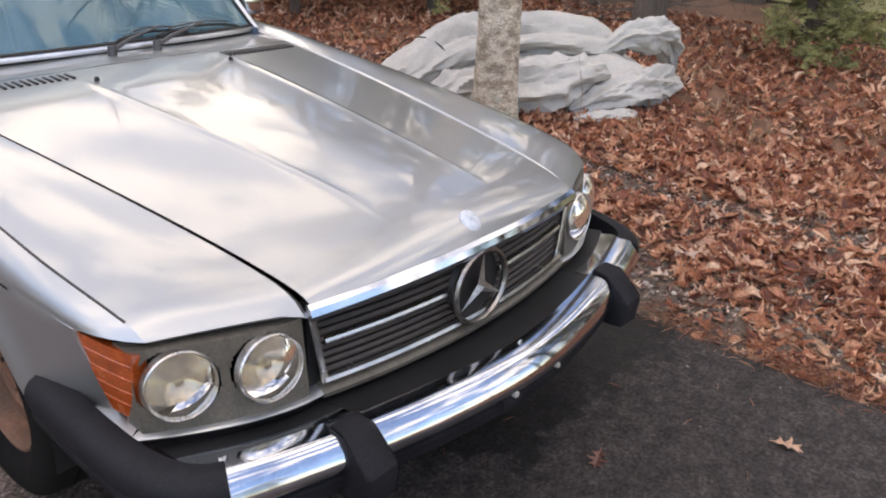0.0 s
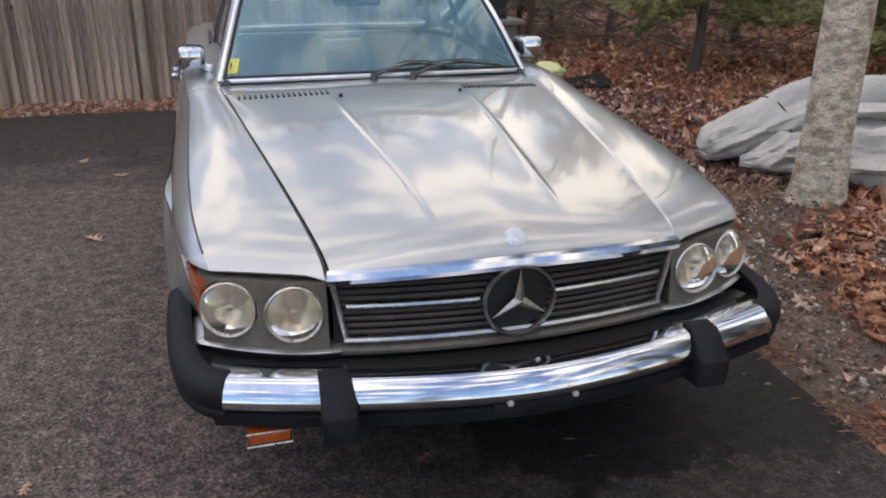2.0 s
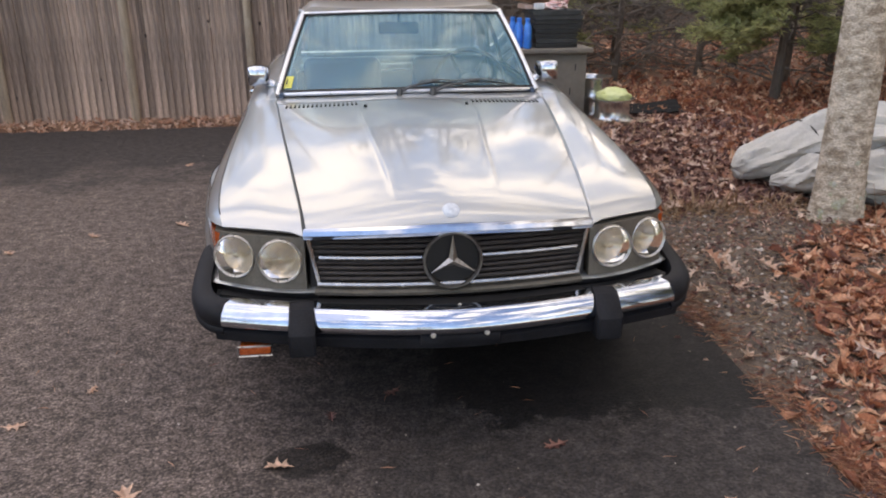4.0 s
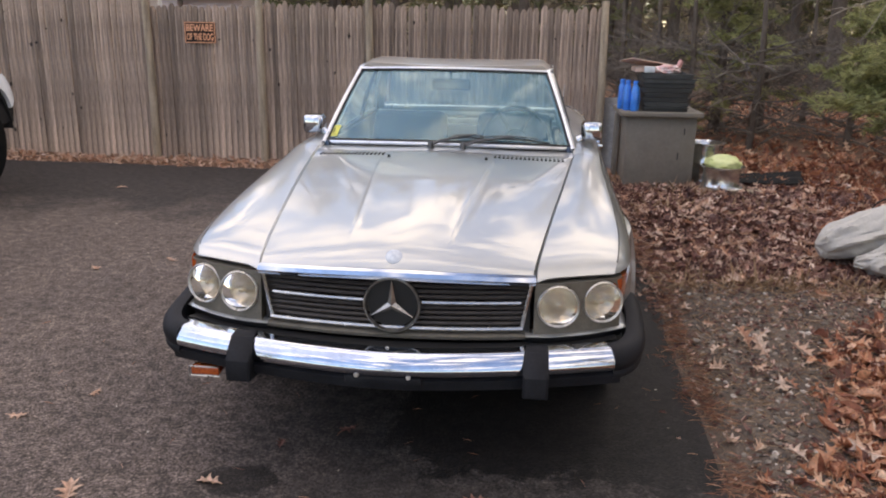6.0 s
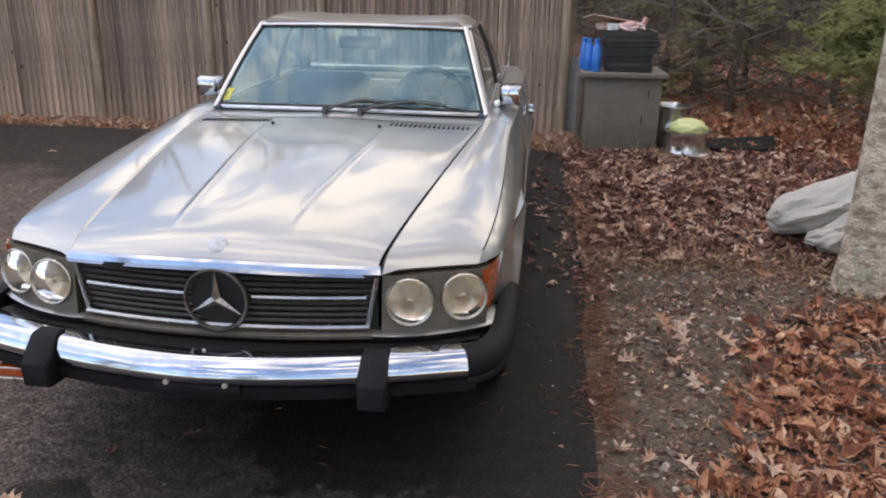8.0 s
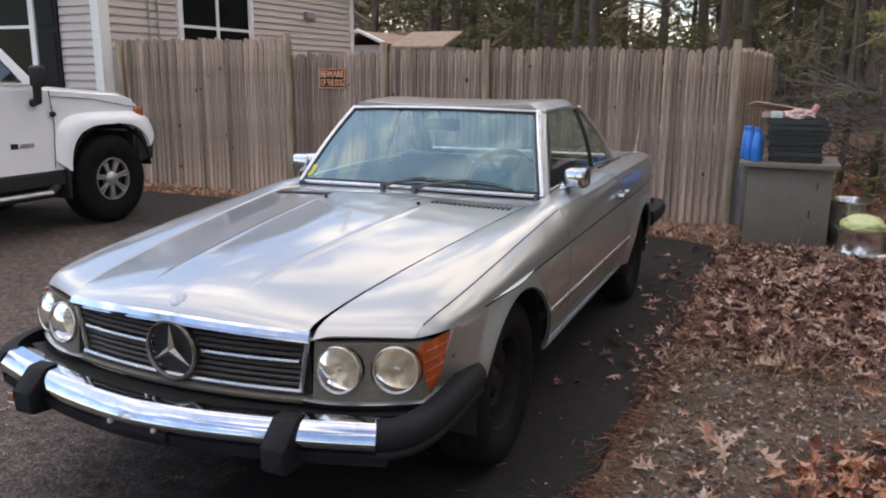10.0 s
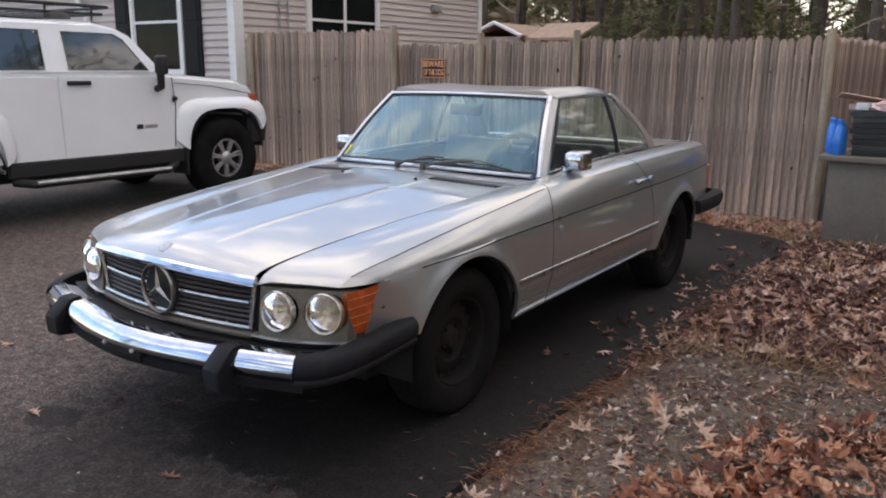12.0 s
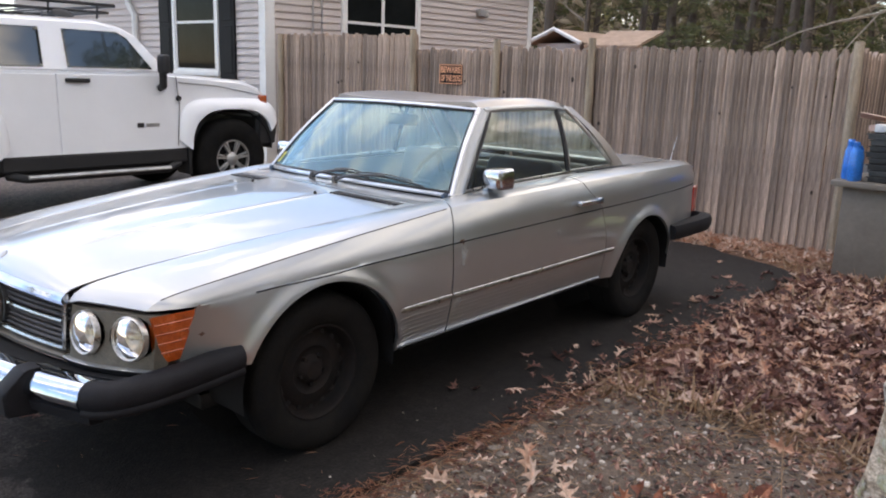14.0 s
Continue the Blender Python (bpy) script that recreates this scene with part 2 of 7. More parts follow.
def tube(points, radii, seg=8, bm=None, cap=True):
    """A round bar along points."""
    bm = bm or bmesh.new()
    pts = [Vector(p) for p in points]
    if not hasattr(radii, "__len__"):
        radii = [radii] * len(pts)
    rings, side = [], None
    for i, p in enumerate(pts):
        d = (pts[min(i + 1, len(pts) - 1)] - pts[max(i - 1, 0)]).normalized()
        if side is None:
            side = d.orthogonal().normalized()
        side = (side - d * side.dot(d)).normalized()
        up = d.cross(side)
        rings.append([bm.verts.new(p + (side * math.cos(6.283185 * k / seg) + up * math.sin(6.283185 * k / seg)) * radii[i]) for k in range(seg)])
    for a, b in zip(rings, rings[1:]):
        for k in range(seg):
            bm.faces.new((a[k], a[(k + 1) % seg], b[(k + 1) % seg], b[k]))
    if cap:
        bm.faces.new(rings[0][::-1])
        bm.faces.new(rings[-1])
    return bm


def sweep(points, profile, bm=None, closed=True):
    """Sweeps a profile of (out, up) pairs along a level path of (x, y, z); out is to the right of the way."""
    bm = bm or bmesh.new()
    pts = [Vector(p) for p in points]
    rings = []
    for i, p in enumerate(pts):
        d = pts[min(i + 1, len(pts) - 1)] - pts[max(i - 1, 0)]
        out = Vector((d.y, -d.x, 0)).normalized()
        rings.append([bm.verts.new(p + out * o + Vector((0, 0, u))) for o, u in profile])
    n = len(profile)
    for a, b in zip(rings, rings[1:]):
        for k in range(n if closed else n - 1):
            bm.faces.new((a[k], a[(k + 1) % n], b[(k + 1) % n], b[k]))
    if closed:
        bm.faces.new(rings[0][::-1])
        bm.faces.new(rings[-1])
    return bm


def steps(a, b, n):
    return [a + (b - a) * i / n for i in range(n + 1)]


def curve(table):
    """A smooth function through (t, value) pairs."""
    ts, vs = [p[0] for p in table], [p[1] for p in table]
    k = len(ts)
    sl = [(vs[i + 1] - vs[i]) / (ts[i + 1] - ts[i]) for i in range(k - 1)]
    tan = [sl[0]] + [0.0 if sl[i - 1] * sl[i] <= 0 else 2 * sl[i - 1] * sl[i] / (sl[i - 1] + sl[i]) for i in range(1, k - 1)] + [sl[-1]]

    def f(t):
        if t <= ts[0]:
            return vs[0]
        if t >= ts[-1]:
            return vs[-1]
        i = max(j for j in range(k - 1) if ts[j] <= t)
        h = ts[i + 1] - ts[i]
        s = (t - ts[i]) / h
        return ((2 * s ** 3 - 3 * s * s + 1) * vs[i] + (s ** 3 - 2 * s * s + s) * h * tan[i]
                + (-2 * s ** 3 + 3 * s * s) * vs[i + 1] + (s ** 3 - s * s) * h * tan[i + 1])
    return f


def smooth_step(a, b, x):
    s = min(1.0, max(0.0, (x - a) / (b - a)))
    return s * s * (3 - 2 * s)


def wob(x, y, s=1.0, seed=0.0):
    return noise.noise(Vector((x * s, y * s, seed)))


# ---- ground ----
def ground_z(x, y):
    lift = smooth_step(1.12, 1.42, x + 0.05 * wob(0, y, 1.7))
    back = smooth_step(4.72, 5.0, y)
    z = -0.035 + (0.045 + 0.03 * wob(x, y, 0.8, 3) + 0.012 * wob(x, y, 4, 9)) * max(lift, back)
    far = math.hypot(x, y - 2)
    return z + 0.25 * smooth_step(9, 40, far) * (1 + wob(x, y, 0.08, 5))


SOIL = mat("leafy_soil", (0.20, 0.105, 0.060), 0.95, dark=(0.10, 0.055, 0.034), scale=2.2, fine=40, mixed=0.6, bump=1.0, bump_scale=50, grain=0.4)
GRIT = mat("gritty_earth", (0.150, 0.112, 0.085), 0.95, dark=(0.066, 0.048, 0.037), scale=4.0, fine=120, mixed=0.6, bump=1.0, bump_scale=110, grain=0.45)


def asphalt_mat():
    """Coarse worn asphalt with pale stones, newer smooth sealing under and behind the car, damp stains with crisp
    edges; both dark zones hold painted shade.
    """
    m = mat("asphalt", (0.074, 0.066, 0.060), 0.86, dark=(0.046, 0.041, 0.038), scale=1.3, fine=75, mixed=0.8, grain=0.4, rough_var=0.10, spec=0.3)
    n, l = m.node_tree.nodes, m.node_tree.links
    b = n["Principled BSDF"]

    def calc(op, *args):
        node = n.new("ShaderNodeMath")
        node.operation = op
        for i, v in enumerate(args):
            if isinstance(v, (int, float)):
                node.inputs[i].default_value = v
            else:
                l.new(v, node.inputs[i])
        return node.outputs["Value"]

    def span(v, lo, hi, to_lo=0.0, to_hi=1.0):
        node = n.new("ShaderNodeMapRange")
        node.inputs["From Min"].default_value, node.inputs["From Max"].default_value = lo, hi
        node.inputs["To Min"].default_value, node.inputs["To Max"].default_value = to_lo, to_hi
        l.new(v, node.inputs["Value"])
        return node.outputs["Result"]

    def cloud(scale, detail):
        node = n.new("ShaderNodeTexNoise")
        node.inputs["Scale"].default_value, node.inputs["Detail"].default_value = scale, detail
        l.new(tc.outputs["Object"], node.inputs["Vector"])
        return node.outputs["Fac"]

    def times(color, factor):
        node = n.new("ShaderNodeMix")
        node.data_type, node.blend_type = "RGBA", "MULTIPLY"
        node.inputs["Factor"].default_value = 1.0
        l.new(color, node.inputs["A"])
        if isinstance(factor, tuple):
            node.inputs["B"].default_value = factor
        else:
            l.new(factor, node.inputs["B"])
        return node.outputs["Result"]

    tc, sep, vo, sepc = (n.new("ShaderNode" + k) for k in ("TexCoord", "SeparateXYZ", "TexVoronoi", "SeparateColor"))
    l.new(tc.outputs["Object"], sep.inputs["Vector"])
    vo.inputs["Scale"].default_value = 130
    l.new(tc.outputs["Object"], vo.inputs["Vector"])
    l.new(vo.outputs["Color"], sepc.inputs["Color"])
    x, y, broad, small = sep.outputs["X"], sep.outputs["Y"], cloud(2.4, 5.0), cloud(8.0, 5.0)
    base = b.inputs["Base Color"].links[0].from_socket
    stone = calc("MULTIPLY", span(sepc.outputs["Red"], 0.0, 1.0, 0.45, 1.95), span(vo.outputs["Distance"], 0.25, 0.70, 1.08, 0.62))
    fleck = span(sepc.outputs["Red"], 0.0, 1.0, 0.62, 1.45)
    coarse = times(times(base, stone), (1.74, 1.53, 1.44, 1))
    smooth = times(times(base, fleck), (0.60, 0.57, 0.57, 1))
    # where the newer sealing lies; its dark tone also paints car and fence shade
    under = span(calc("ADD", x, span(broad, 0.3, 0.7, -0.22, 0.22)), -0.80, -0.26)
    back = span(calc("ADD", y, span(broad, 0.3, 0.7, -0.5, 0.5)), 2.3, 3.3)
    mix = n.new("ShaderNodeMix")
    mix.data_type = "RGBA"
    l.new(calc("MAXIMUM", under, back), mix.inputs["Factor"])
    l.new(coarse, mix.inputs["A"])
    l.new(smooth, mix.inputs["B"])
    # damp plus painted car shade: a long stain before, under and beside the car, and one round one
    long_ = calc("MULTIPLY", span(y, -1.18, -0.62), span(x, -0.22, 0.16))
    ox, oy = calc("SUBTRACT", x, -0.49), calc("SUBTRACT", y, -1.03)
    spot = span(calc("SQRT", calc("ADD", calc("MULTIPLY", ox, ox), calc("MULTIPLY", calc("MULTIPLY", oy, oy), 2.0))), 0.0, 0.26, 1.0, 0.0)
    damp_shade = span(calc("ADD", calc("MAXIMUM", long_, spot), calc("MULTIPLY", small, 0.95)), 0.96, 1.0)
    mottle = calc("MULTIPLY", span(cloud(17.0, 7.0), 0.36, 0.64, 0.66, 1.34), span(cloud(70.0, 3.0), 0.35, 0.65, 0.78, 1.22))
    l.new(times(times(mix.outputs["Result"], mottle), span(damp_shade, 0.0, 1.0, 1.0, 0.34)), b.inputs["Base Color"])
    rough = calc("SUBTRACT", b.inputs["Roughness"].links[0].from_socket, calc("MULTIPLY", damp_shade, 0.12))
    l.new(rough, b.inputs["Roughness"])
    bp = n.new("ShaderNodeBump")
    bp.inputs["Strength"].default_value, bp.inputs["Distance"].default_value = 0.5, 0.003
    l.new(vo.outputs["Distance"], bp.inputs["Height"])
    bp.invert = True
    l.new(bp.outputs["Normal"], b.inputs["Normal"])
    return m


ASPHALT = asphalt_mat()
xs = [-70, -45, -30, -20, -14, -10, -8, -6, -4, -2, 0, 0.8] + steps(1.0, 5.0, 50) + [5.5, 6, 7, 8, 10, 13, 17, 23, 30, 45, 70]
xs = [-900, -300, -130] + xs + [130, 300, 900]
ys = [-900, -300, -130, -70, -40, -25, -15, -10, -7, -5] + steps(-4, 6, 70) + [6.5, 7, 8, 9, 11, 14, 18, 24, 32, 45, 70, 130, 300, 900]
gb = grid(lambda x, y: Vector((x, y, ground_z(x, y))), xs, ys)
ground = tagged(part("ground", gb, SOIL), "brown leafy soil around the driveway", "ground", kind="structure")


def edge_x(y):
    base = 1.135 + 0.06 * smooth_step(-0.9, 1.6, y) + 0.03 * wob(0, y, 1.3, 2) + 0.012 * wob(0, y, 7, 4)
    return base - 0.9 * smooth_step(4.25, 4.80, y) ** 2


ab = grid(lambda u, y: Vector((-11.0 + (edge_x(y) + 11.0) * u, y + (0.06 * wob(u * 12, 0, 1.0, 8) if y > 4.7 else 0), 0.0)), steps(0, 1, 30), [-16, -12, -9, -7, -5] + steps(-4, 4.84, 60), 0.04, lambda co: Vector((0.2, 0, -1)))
tagged(part("driveway", ab, ASPHALT), "black asphalt driveway with damp stains and painted shade", "driveway", kind="structure")

# bare gritty earth beside the driveway
def grit_fn(u, y):
    x0 = edge_x(y) - 0.06
    x1 = 2.55 + 0.18 * wob(0, y, 1.2, 7) - 0.9 * smooth_step(0.2, 1.75, y) ** 3
    x = x0 + (x1 - x0) * u
    return Vector((x, y, max(ground_z(x, y), -0.03) + 0.004))


tagged(part("gravel_bed", grid(grit_fn, steps(0, 1, 40), steps(-3.6, 1.62, 120)), GRIT), "gritty grey-brown earth beside the driveway", "ground", kind="structure")

# ---- fence ----
FY = 5.30
PICKET = mat("weathered_cedar", (0.54, 0.405, 0.315), 0.85, dark=(0.150, 0.106, 0.084), scale=3.4, fine=40, mixed=0.55, stretch=(7, 7, 0.30), bump=0.6, random_tone=0.42, grain=0.40)
POST = mat("weathered_post", (0.46, 0.37, 0.27), 0.85, dark=(0.25, 0.195, 0.14), scale=4, fine=60, stretch=(5, 5, 0.5), bump=0.4)
fence = tagged(thing("fence", "weathered grey-brown wooden stockade fence", "fence", (-2.5, FY, 0)), kind="structure")
POSTS = [(-6.30, 1.85), (-3.73, 1.89), (-2.48, 1.78), (-1.28, 1.79), (1.17, 1.76)]


def picket_mesh(w, h, t=0.026):
    bm = bmesh.new()
    out = [(-w / 2, 0), (w / 2, 0), (w / 2, h - 0.05), (w * 0.22, h - 0.008), (0, h), (-w * 0.22, h - 0.008), (-w / 2, h - 0.05)]
    a = [bm.verts.new((x, -t * (0.5 if abs(x) > w * 0.3 else 0.85), z)) for x, z in out]
    b = [bm.verts.new((x, t * 0.5, z)) for x, z in out]
    bm.faces.new(a), bm.faces.new(b[::-1])
    for i in range(len(out)):
        j = (i + 1) % len(out)
        bm.faces.new((a[j], a[i], b[i], b[j]))
    me = bpy.data.meshes.new("picket")
    bm.to_mesh(me)
    bm.free()
    me.materials.append(PICKET)
    return me


kinds = {}
x = -6.28
while x < 1.10:
    w = random.choice((0.062, 0.068, 0.074))
    seg_h = 1.84 if x < -3.75 else (1.66 if x < -2.5 else 1.70)
    h = random.choice((seg_h, seg_h - 0.012, seg_h - 0.028))
    me = kinds.setdefault((w, h), None) or kinds.setdefault((w, h, 1), picket_mesh(w, h))
    ob = part("picket", None, None, fence, mesh=me)
    ob.matrix_basis = Matrix.Translation((x + w / 2, FY + random.uniform(-0.006, 0.006), 0.02 + random.uniform(-0.02, 0.01))) @ Matrix.Rotation(radians(random.uniform(-0.35, 0.35)), 4, "Y") @ Matrix.Rotation(radians(random.uniform(-7, 7)), 4, "Z")
    x += w + random.choice((0.0, 0.001, 0.003, 0.005))
for px, h in POSTS:
    q = tube([(px, FY - 0.055, -0.05), (px + 0.004, FY - 0.055, h * 0.5), (px + random.uniform(-0.012, 0.012), FY - 0.055, h)], [0.045, 0.043, 0.038], 10)
    part("fence_post", q, POST, fence, "rough round cedar post")
for z in (0.35, 0.95, 1.5):
    part("fence_rail", tube([(-6.3, FY + 0.05, z), (1.1, FY + 0.05, z)], 0.035, 6), POST, fence)
KNOT = mat("dark_knot", (0.045, 0.032, 0.025), 0.9, scale=60)
knots = random.Random(31)
for i in range(34):
    kx, kz, kr = knots.uniform(-6.1, 1.0), knots.uniform(0.25, 1.6), knots.uniform(0.007, 0.016)
    km = Matrix.Translation((kx, FY - 0.0235, kz)) @ Matrix.Rotation(radians(90), 4, "X") @ Matrix.Diagonal((1, knots.uniform(1.1, 1.9), 1, 1))
    part("knot", lathe([(0.0, 0.003), (kr * 0.7, 0.002), (kr, 0.0), (kr * 0.9, -0.006)], km, 10), KNOT, fence)


# ---- the silver coupe ----
# y runs from nose to tail with the front axle at 0, x to the driver's side
AXLE_F, AXLE_R, ARCH, HUB, ARCH_R = 0.0, 2.45, 0.365, 0.305, 0.272
mid_x = curve([(-0.72, 0.765), (-0.5, 0.815), (-0.3, 0.838), (0, 0.852), (0.4, 0.858), (2.3, 0.858), (2.7, 0.846), (3.0, 0.822), (3.2, 0.79), (3.32, 0.75)])
mid_z = curve([(-0.72, 0.648), (-0.5, 0.668), (0, 0.695), (0.7, 0.71), (1.9, 0.73), (3.1, 0.748), (3.32, 0.75)])
sho_x = curve([(-0.72, 0.725), (-0.55, 0.765), (-0.3, 0.785), (0, 0.79), (0.55, 0.788), (0.9, 0.800), (1.3, 0.816), (2.6, 0.816), (3.0, 0.794), (3.32, 0.735)])
sho_z = curve([(-0.72, 0.668), (-0.6, 0.700), (-0.27, 0.748), (0.1, 0.790), (0.5, 0.828), (0.85, 0.858), (1.3, 0.868), (1.9, 0.880), (2.5, 0.888), (3.0, 0.886), (3.22, 0.872), (3.32, 0.835)])
top_x = curve([(-0.78, 0.472), (-0.3, 0.535), (0.2, 0.60), (0.62, 0.65), (0.78, 0.667), (0.95, 0.672), (1.9, 0.672), (2.25, 0.670), (2.5, 0.665), (3.0, 0.660), (3.32, 0.635)])
hood_c = curve([(0, 0.698), (0.022, 0.728), (0.065, 0.751), (0.125, 0.767), (0.225, 0.784), (0.425, 0.809), (0.825, 0.847), (1.225, 0.876), (1.55, 0.892)])
hood_e = curve([(0, 0.683), (0.022, 0.698), (0.065, 0.711), (0.125, 0.723), (0.225, 0.740), (0.425, 0.766), (0.825, 0.809), (1.225, 0.843), (1.55, 0.863)])
deck_z = curve([(0.8, 0.866), (0.95, 0.876), (1.3, 0.892), (1.9, 0.905), (2.5, 0.908), (3.0, 0.905), (3.22, 0.892), (3.32, 0.860)])


nose_e = curve([(0, -0.555), (0.4, -0.555), (1, -0.512), (1.35, -0.56), (2, -0.648), (3, -0.772)])


def nose_y(x):
    return -0.828 + 0.055 * (x / 0.472) ** 2


def top_z(y):
    return hood_e(y + 0.773) if y < 0.8 else deck_z(y)


def sill_z(y):
    z = 0.30 + 0.012 * (y - 0.4)
    z += 0.165 * smooth_step(-0.30, -0.37, y)
    z += 0.10 * smooth_step(2.80, 2.90, y)
    for c, h in ((AXLE_F, HUB), (AXLE_R, ARCH_R)):
        d = ARCH * ARCH - (y - c) ** 2
        if d > 0:
            z = max(z, h + math.sqrt(d))
    return z


def side(y, k, s=1):
    """The body side: k 0 sill or arch lip, 1 mid crease, 2 shoulder crease, 3 hood, window or deck line."""
    mx, mz = mid_x(y), mid_z(y)
    if k <= 1:
        zb = sill_z(y)
        z = zb + (mz - zb) * k
        x = mx + 0.007 * math.sin(math.pi * min(1, max(0, (z - 0.4) / (mz - 0.4))))
        if z < 0.47:
            x -= 0.030 * ((0.47 - z) / 0.17) ** 1.5
        flare = min(abs(math.hypot(y - c, z - h) - ARCH) for c, h in ((AXLE_F, HUB), (AXLE_R, ARCH_R)))
        if z > 0.30:
            x += 0.024 * math.exp(-(flare / 0.042) ** 2)
        x -= 0.045 * smooth_step(-0.36, -0.56, y) * (1 - k)
    elif k <= 2:
        t = k - 1
        x, z = mx + (sho_x(y) - mx) * t, mz + (sho_z(y) - mz) * t
        x += 0.012 * math.sin(math.pi * t) - 0.001 * math.exp(-(t / 0.10) ** 2)
    else:
        t = k - 2
        x0, z0, x1, z1 = sho_x(y), sho_z(y), top_x(y), top_z(y)
        x, z = x0 + (x1 - x0) * t, z0 + (z1 - z0) * t + 0.011 * math.sin(math.pi * t ** 0.85) * (0.15 + 0.85 * smooth_step(-0.78, -0.35, y))
    if k > 1 and y < 0:
        z -= 0.026 * math.exp(-(max(0.0, y - nose_e(k)) / 0.030)) * min(1.0, (k - 1) * 1.2)
    return Vector((s * x, y, z))


def ridge_x(d):
    return 0.178 + 0.095 * smooth_step(0.0, 1.45, d)


def hood_at(x, d):
    h = min(1.0, abs(x) / top_x(nose_y(x) + d))
    z = hood_e(d) + (hood_c(d) - hood_e(d)) * (1 - h ** 1.48)
    fade = smooth_step(0.08, 0.30, d) * (1 - smooth_step(1.15, 1.32, d))
    r = ridge_x(d)
    return z + fade * (0.0022 * smooth_step(r + 0.009, r - 0.009, abs(x)) + 0.0026 * math.exp(-((abs(x) - r + 0.005) / 0.012) ** 2) - 0.001)


def to_axis(co):
    return Vector((0, co.y, 0.35)) - co


def away(fn, off):
    """The same surface set inwards."""
    def g(u, v):
        p = fn(u, v)
        return p + to_axis(p).normalized() * off
    return g


car = thing("car", "old silver two-door coupe with chrome trim, parked on asphalt", "car", (0, 1.2, 0))
KS = steps(0, 1, 9) + [1.03, 1.2, 1.4, 1.6, 1.8, 1.95, 2.0, 2.045, 2.17] + [2 + i / 6 for i in range(2, 7)]
GAP = 0.0035


door_f = curve([(0, 0.69), (1, 0.695), (2, 0.745), (3, 0.80)])
door_r = curve([(0, 1.985), (0.5, 1.985), (1, 1.93), (2, 1.78), (3, 1.735)])
tail_e = curve([(0, 3.22), (1, 3.27), (2, 3.25), (3, 3.27)])
for s in (1, -1):
    for name, lo, hi, n in (("front_fender", nose_e, door_f, 64), ("car_door", door_f, door_r, 30), ("rear_quarter", door_r, tail_e, 64)):
        def fn(u, k, lo=lo, hi=hi, s=s):
            a, b = lo(k) + GAP, hi(k) - GAP
            return side(a + (b - a) * u, k if k < 2.97 else 2.985, s)
        p = part(name, grid(fn, steps(0, 1, n), KS, 0.014, to_axis), PAINT, car, "scuffed silver door with a chipped front edge" if name == "car_door" and s > 0 else "")
        row, last = KS.index(2.0), (n + 1) * len(KS)
        for e in p.data.edges:
            e.use_edge_sharp = e.use_edge_sharp or all(v < last and v % len(KS) == row for v in e.vertices)
        if name == "car_door":
            hx = s * 0.874
            hb = bmesh.new()
            for a, b, z0, z1, o in ((1.66, 1.875, 0.772, 0.792, 0.030), (1.66, 1.69, 0.768, 0.796, 0.022), (1.845, 1.885, 0.766, 0.798, 0.026)):
                box(min(hx - s * 0.015, hx + s * (o - 0.012)), max(hx - s * 0.015, hx + s * (o - 0.012)), a, b, z0, z1, 0.004, 2, hb)
            part("door_handle", hb, SKY_CHROME, p, "chrome pull handle")
    # dark inner shell behind the shut lines
    part("inner_panel", grid(away(lambda u, k, s=s: side(-0.5 + 3.7 * u, k, s), 0.02), steps(0, 1, 90), KS), BLACK, car)
    # side moulding above the ribbed lower panel, in three lengths
    for a, b in ((0.365, 0.688), (0.70, 1.98), (1.992, 2.075)):
        def mould(u, t, a=a, b=b, s=s):
            y = a + (b - a) * u
            zz = 0.478 + 0.004 * (y - 0.4)
            ang = t * 6.283185
            base = mid_x(y) + 0.004
            return Vector((s * (base + 0.009 * max(-0.4, math.cos(ang))), y, zz + 0.013 * math.sin(ang)))
        part("side_moulding", grid(mould, steps(0, 1, 12), [i / 8 for i in range(9)]), WORN_CHROME, car)
        for i in range(6):
            zr = 0.345 + 0.019 * i
            rb = grid(lambda u, t, a=a, b=b, s=s, zr=zr: Vector((s * (side(a + (b - a) * u, max(0.02, (zr - sill_z(a + (b - a) * u)) / (mid_z(a + (b - a) * u) - sill_z(a + (b - a) * u))), 1).x + 0.0022 * math.sin(math.pi * t) - 0.0008), a + (b - a) * u, zr + 0.011 * (t - 0.5) + 0.004 * (a + (b - a) * u))), steps(0.004, 0.996, 10), (0, 0.25, 0.5, 0.75, 1))
            if b < 2.0:
                part("rib", rb, PAINT, car)
            else:
                rb.free()
    part("sill", grid(lambda u, t, s=s: Vector((s * (0.845 - 0.02 * t), 0.39 + 1.60 * u, 0.314 - 0.020 * t + 0.012 * 1.6 * u)), steps(0, 1, 8), (0, 0.5, 1), 0.01, to_axis), SKY_CHROME, car)
    # a black line along the mid crease
    part("coachline", grid(lambda u, t, s=s: side(-0.30 + 3.50 * u, 1.0, s) + Vector((s * (0.0015 + 0.0015 * math.sin(math.pi * t)), 0, 0.006 * (t - 0.5))), steps(0, 1, 60), (0, 0.5, 1)), RUBBER, car)

    # a thin dark strip paints the reflection edge along the fender's top fold
    part("fender_fold", grid(lambda u, t, s=s: side(-0.60 + 1.32 * u, 2.0 + 0.03 * (t - 0.5), s) + Vector((s * 0.0008, 0, 0.0012 * math.sin(math.pi * t))), steps(0, 1, 40), (0, 0.5, 1)), FOLD_REFLECTION, car, "painted dark reflection edge along the fender's top fold")

# hood and cowl
half = steps(0, 0.36, 9) + [0.370, 0.380, 0.388, 0.394, 0.400, 0.406, 0.412, 0.42, 0.43, 0.442] + steps(0.46, 1.0, 12)
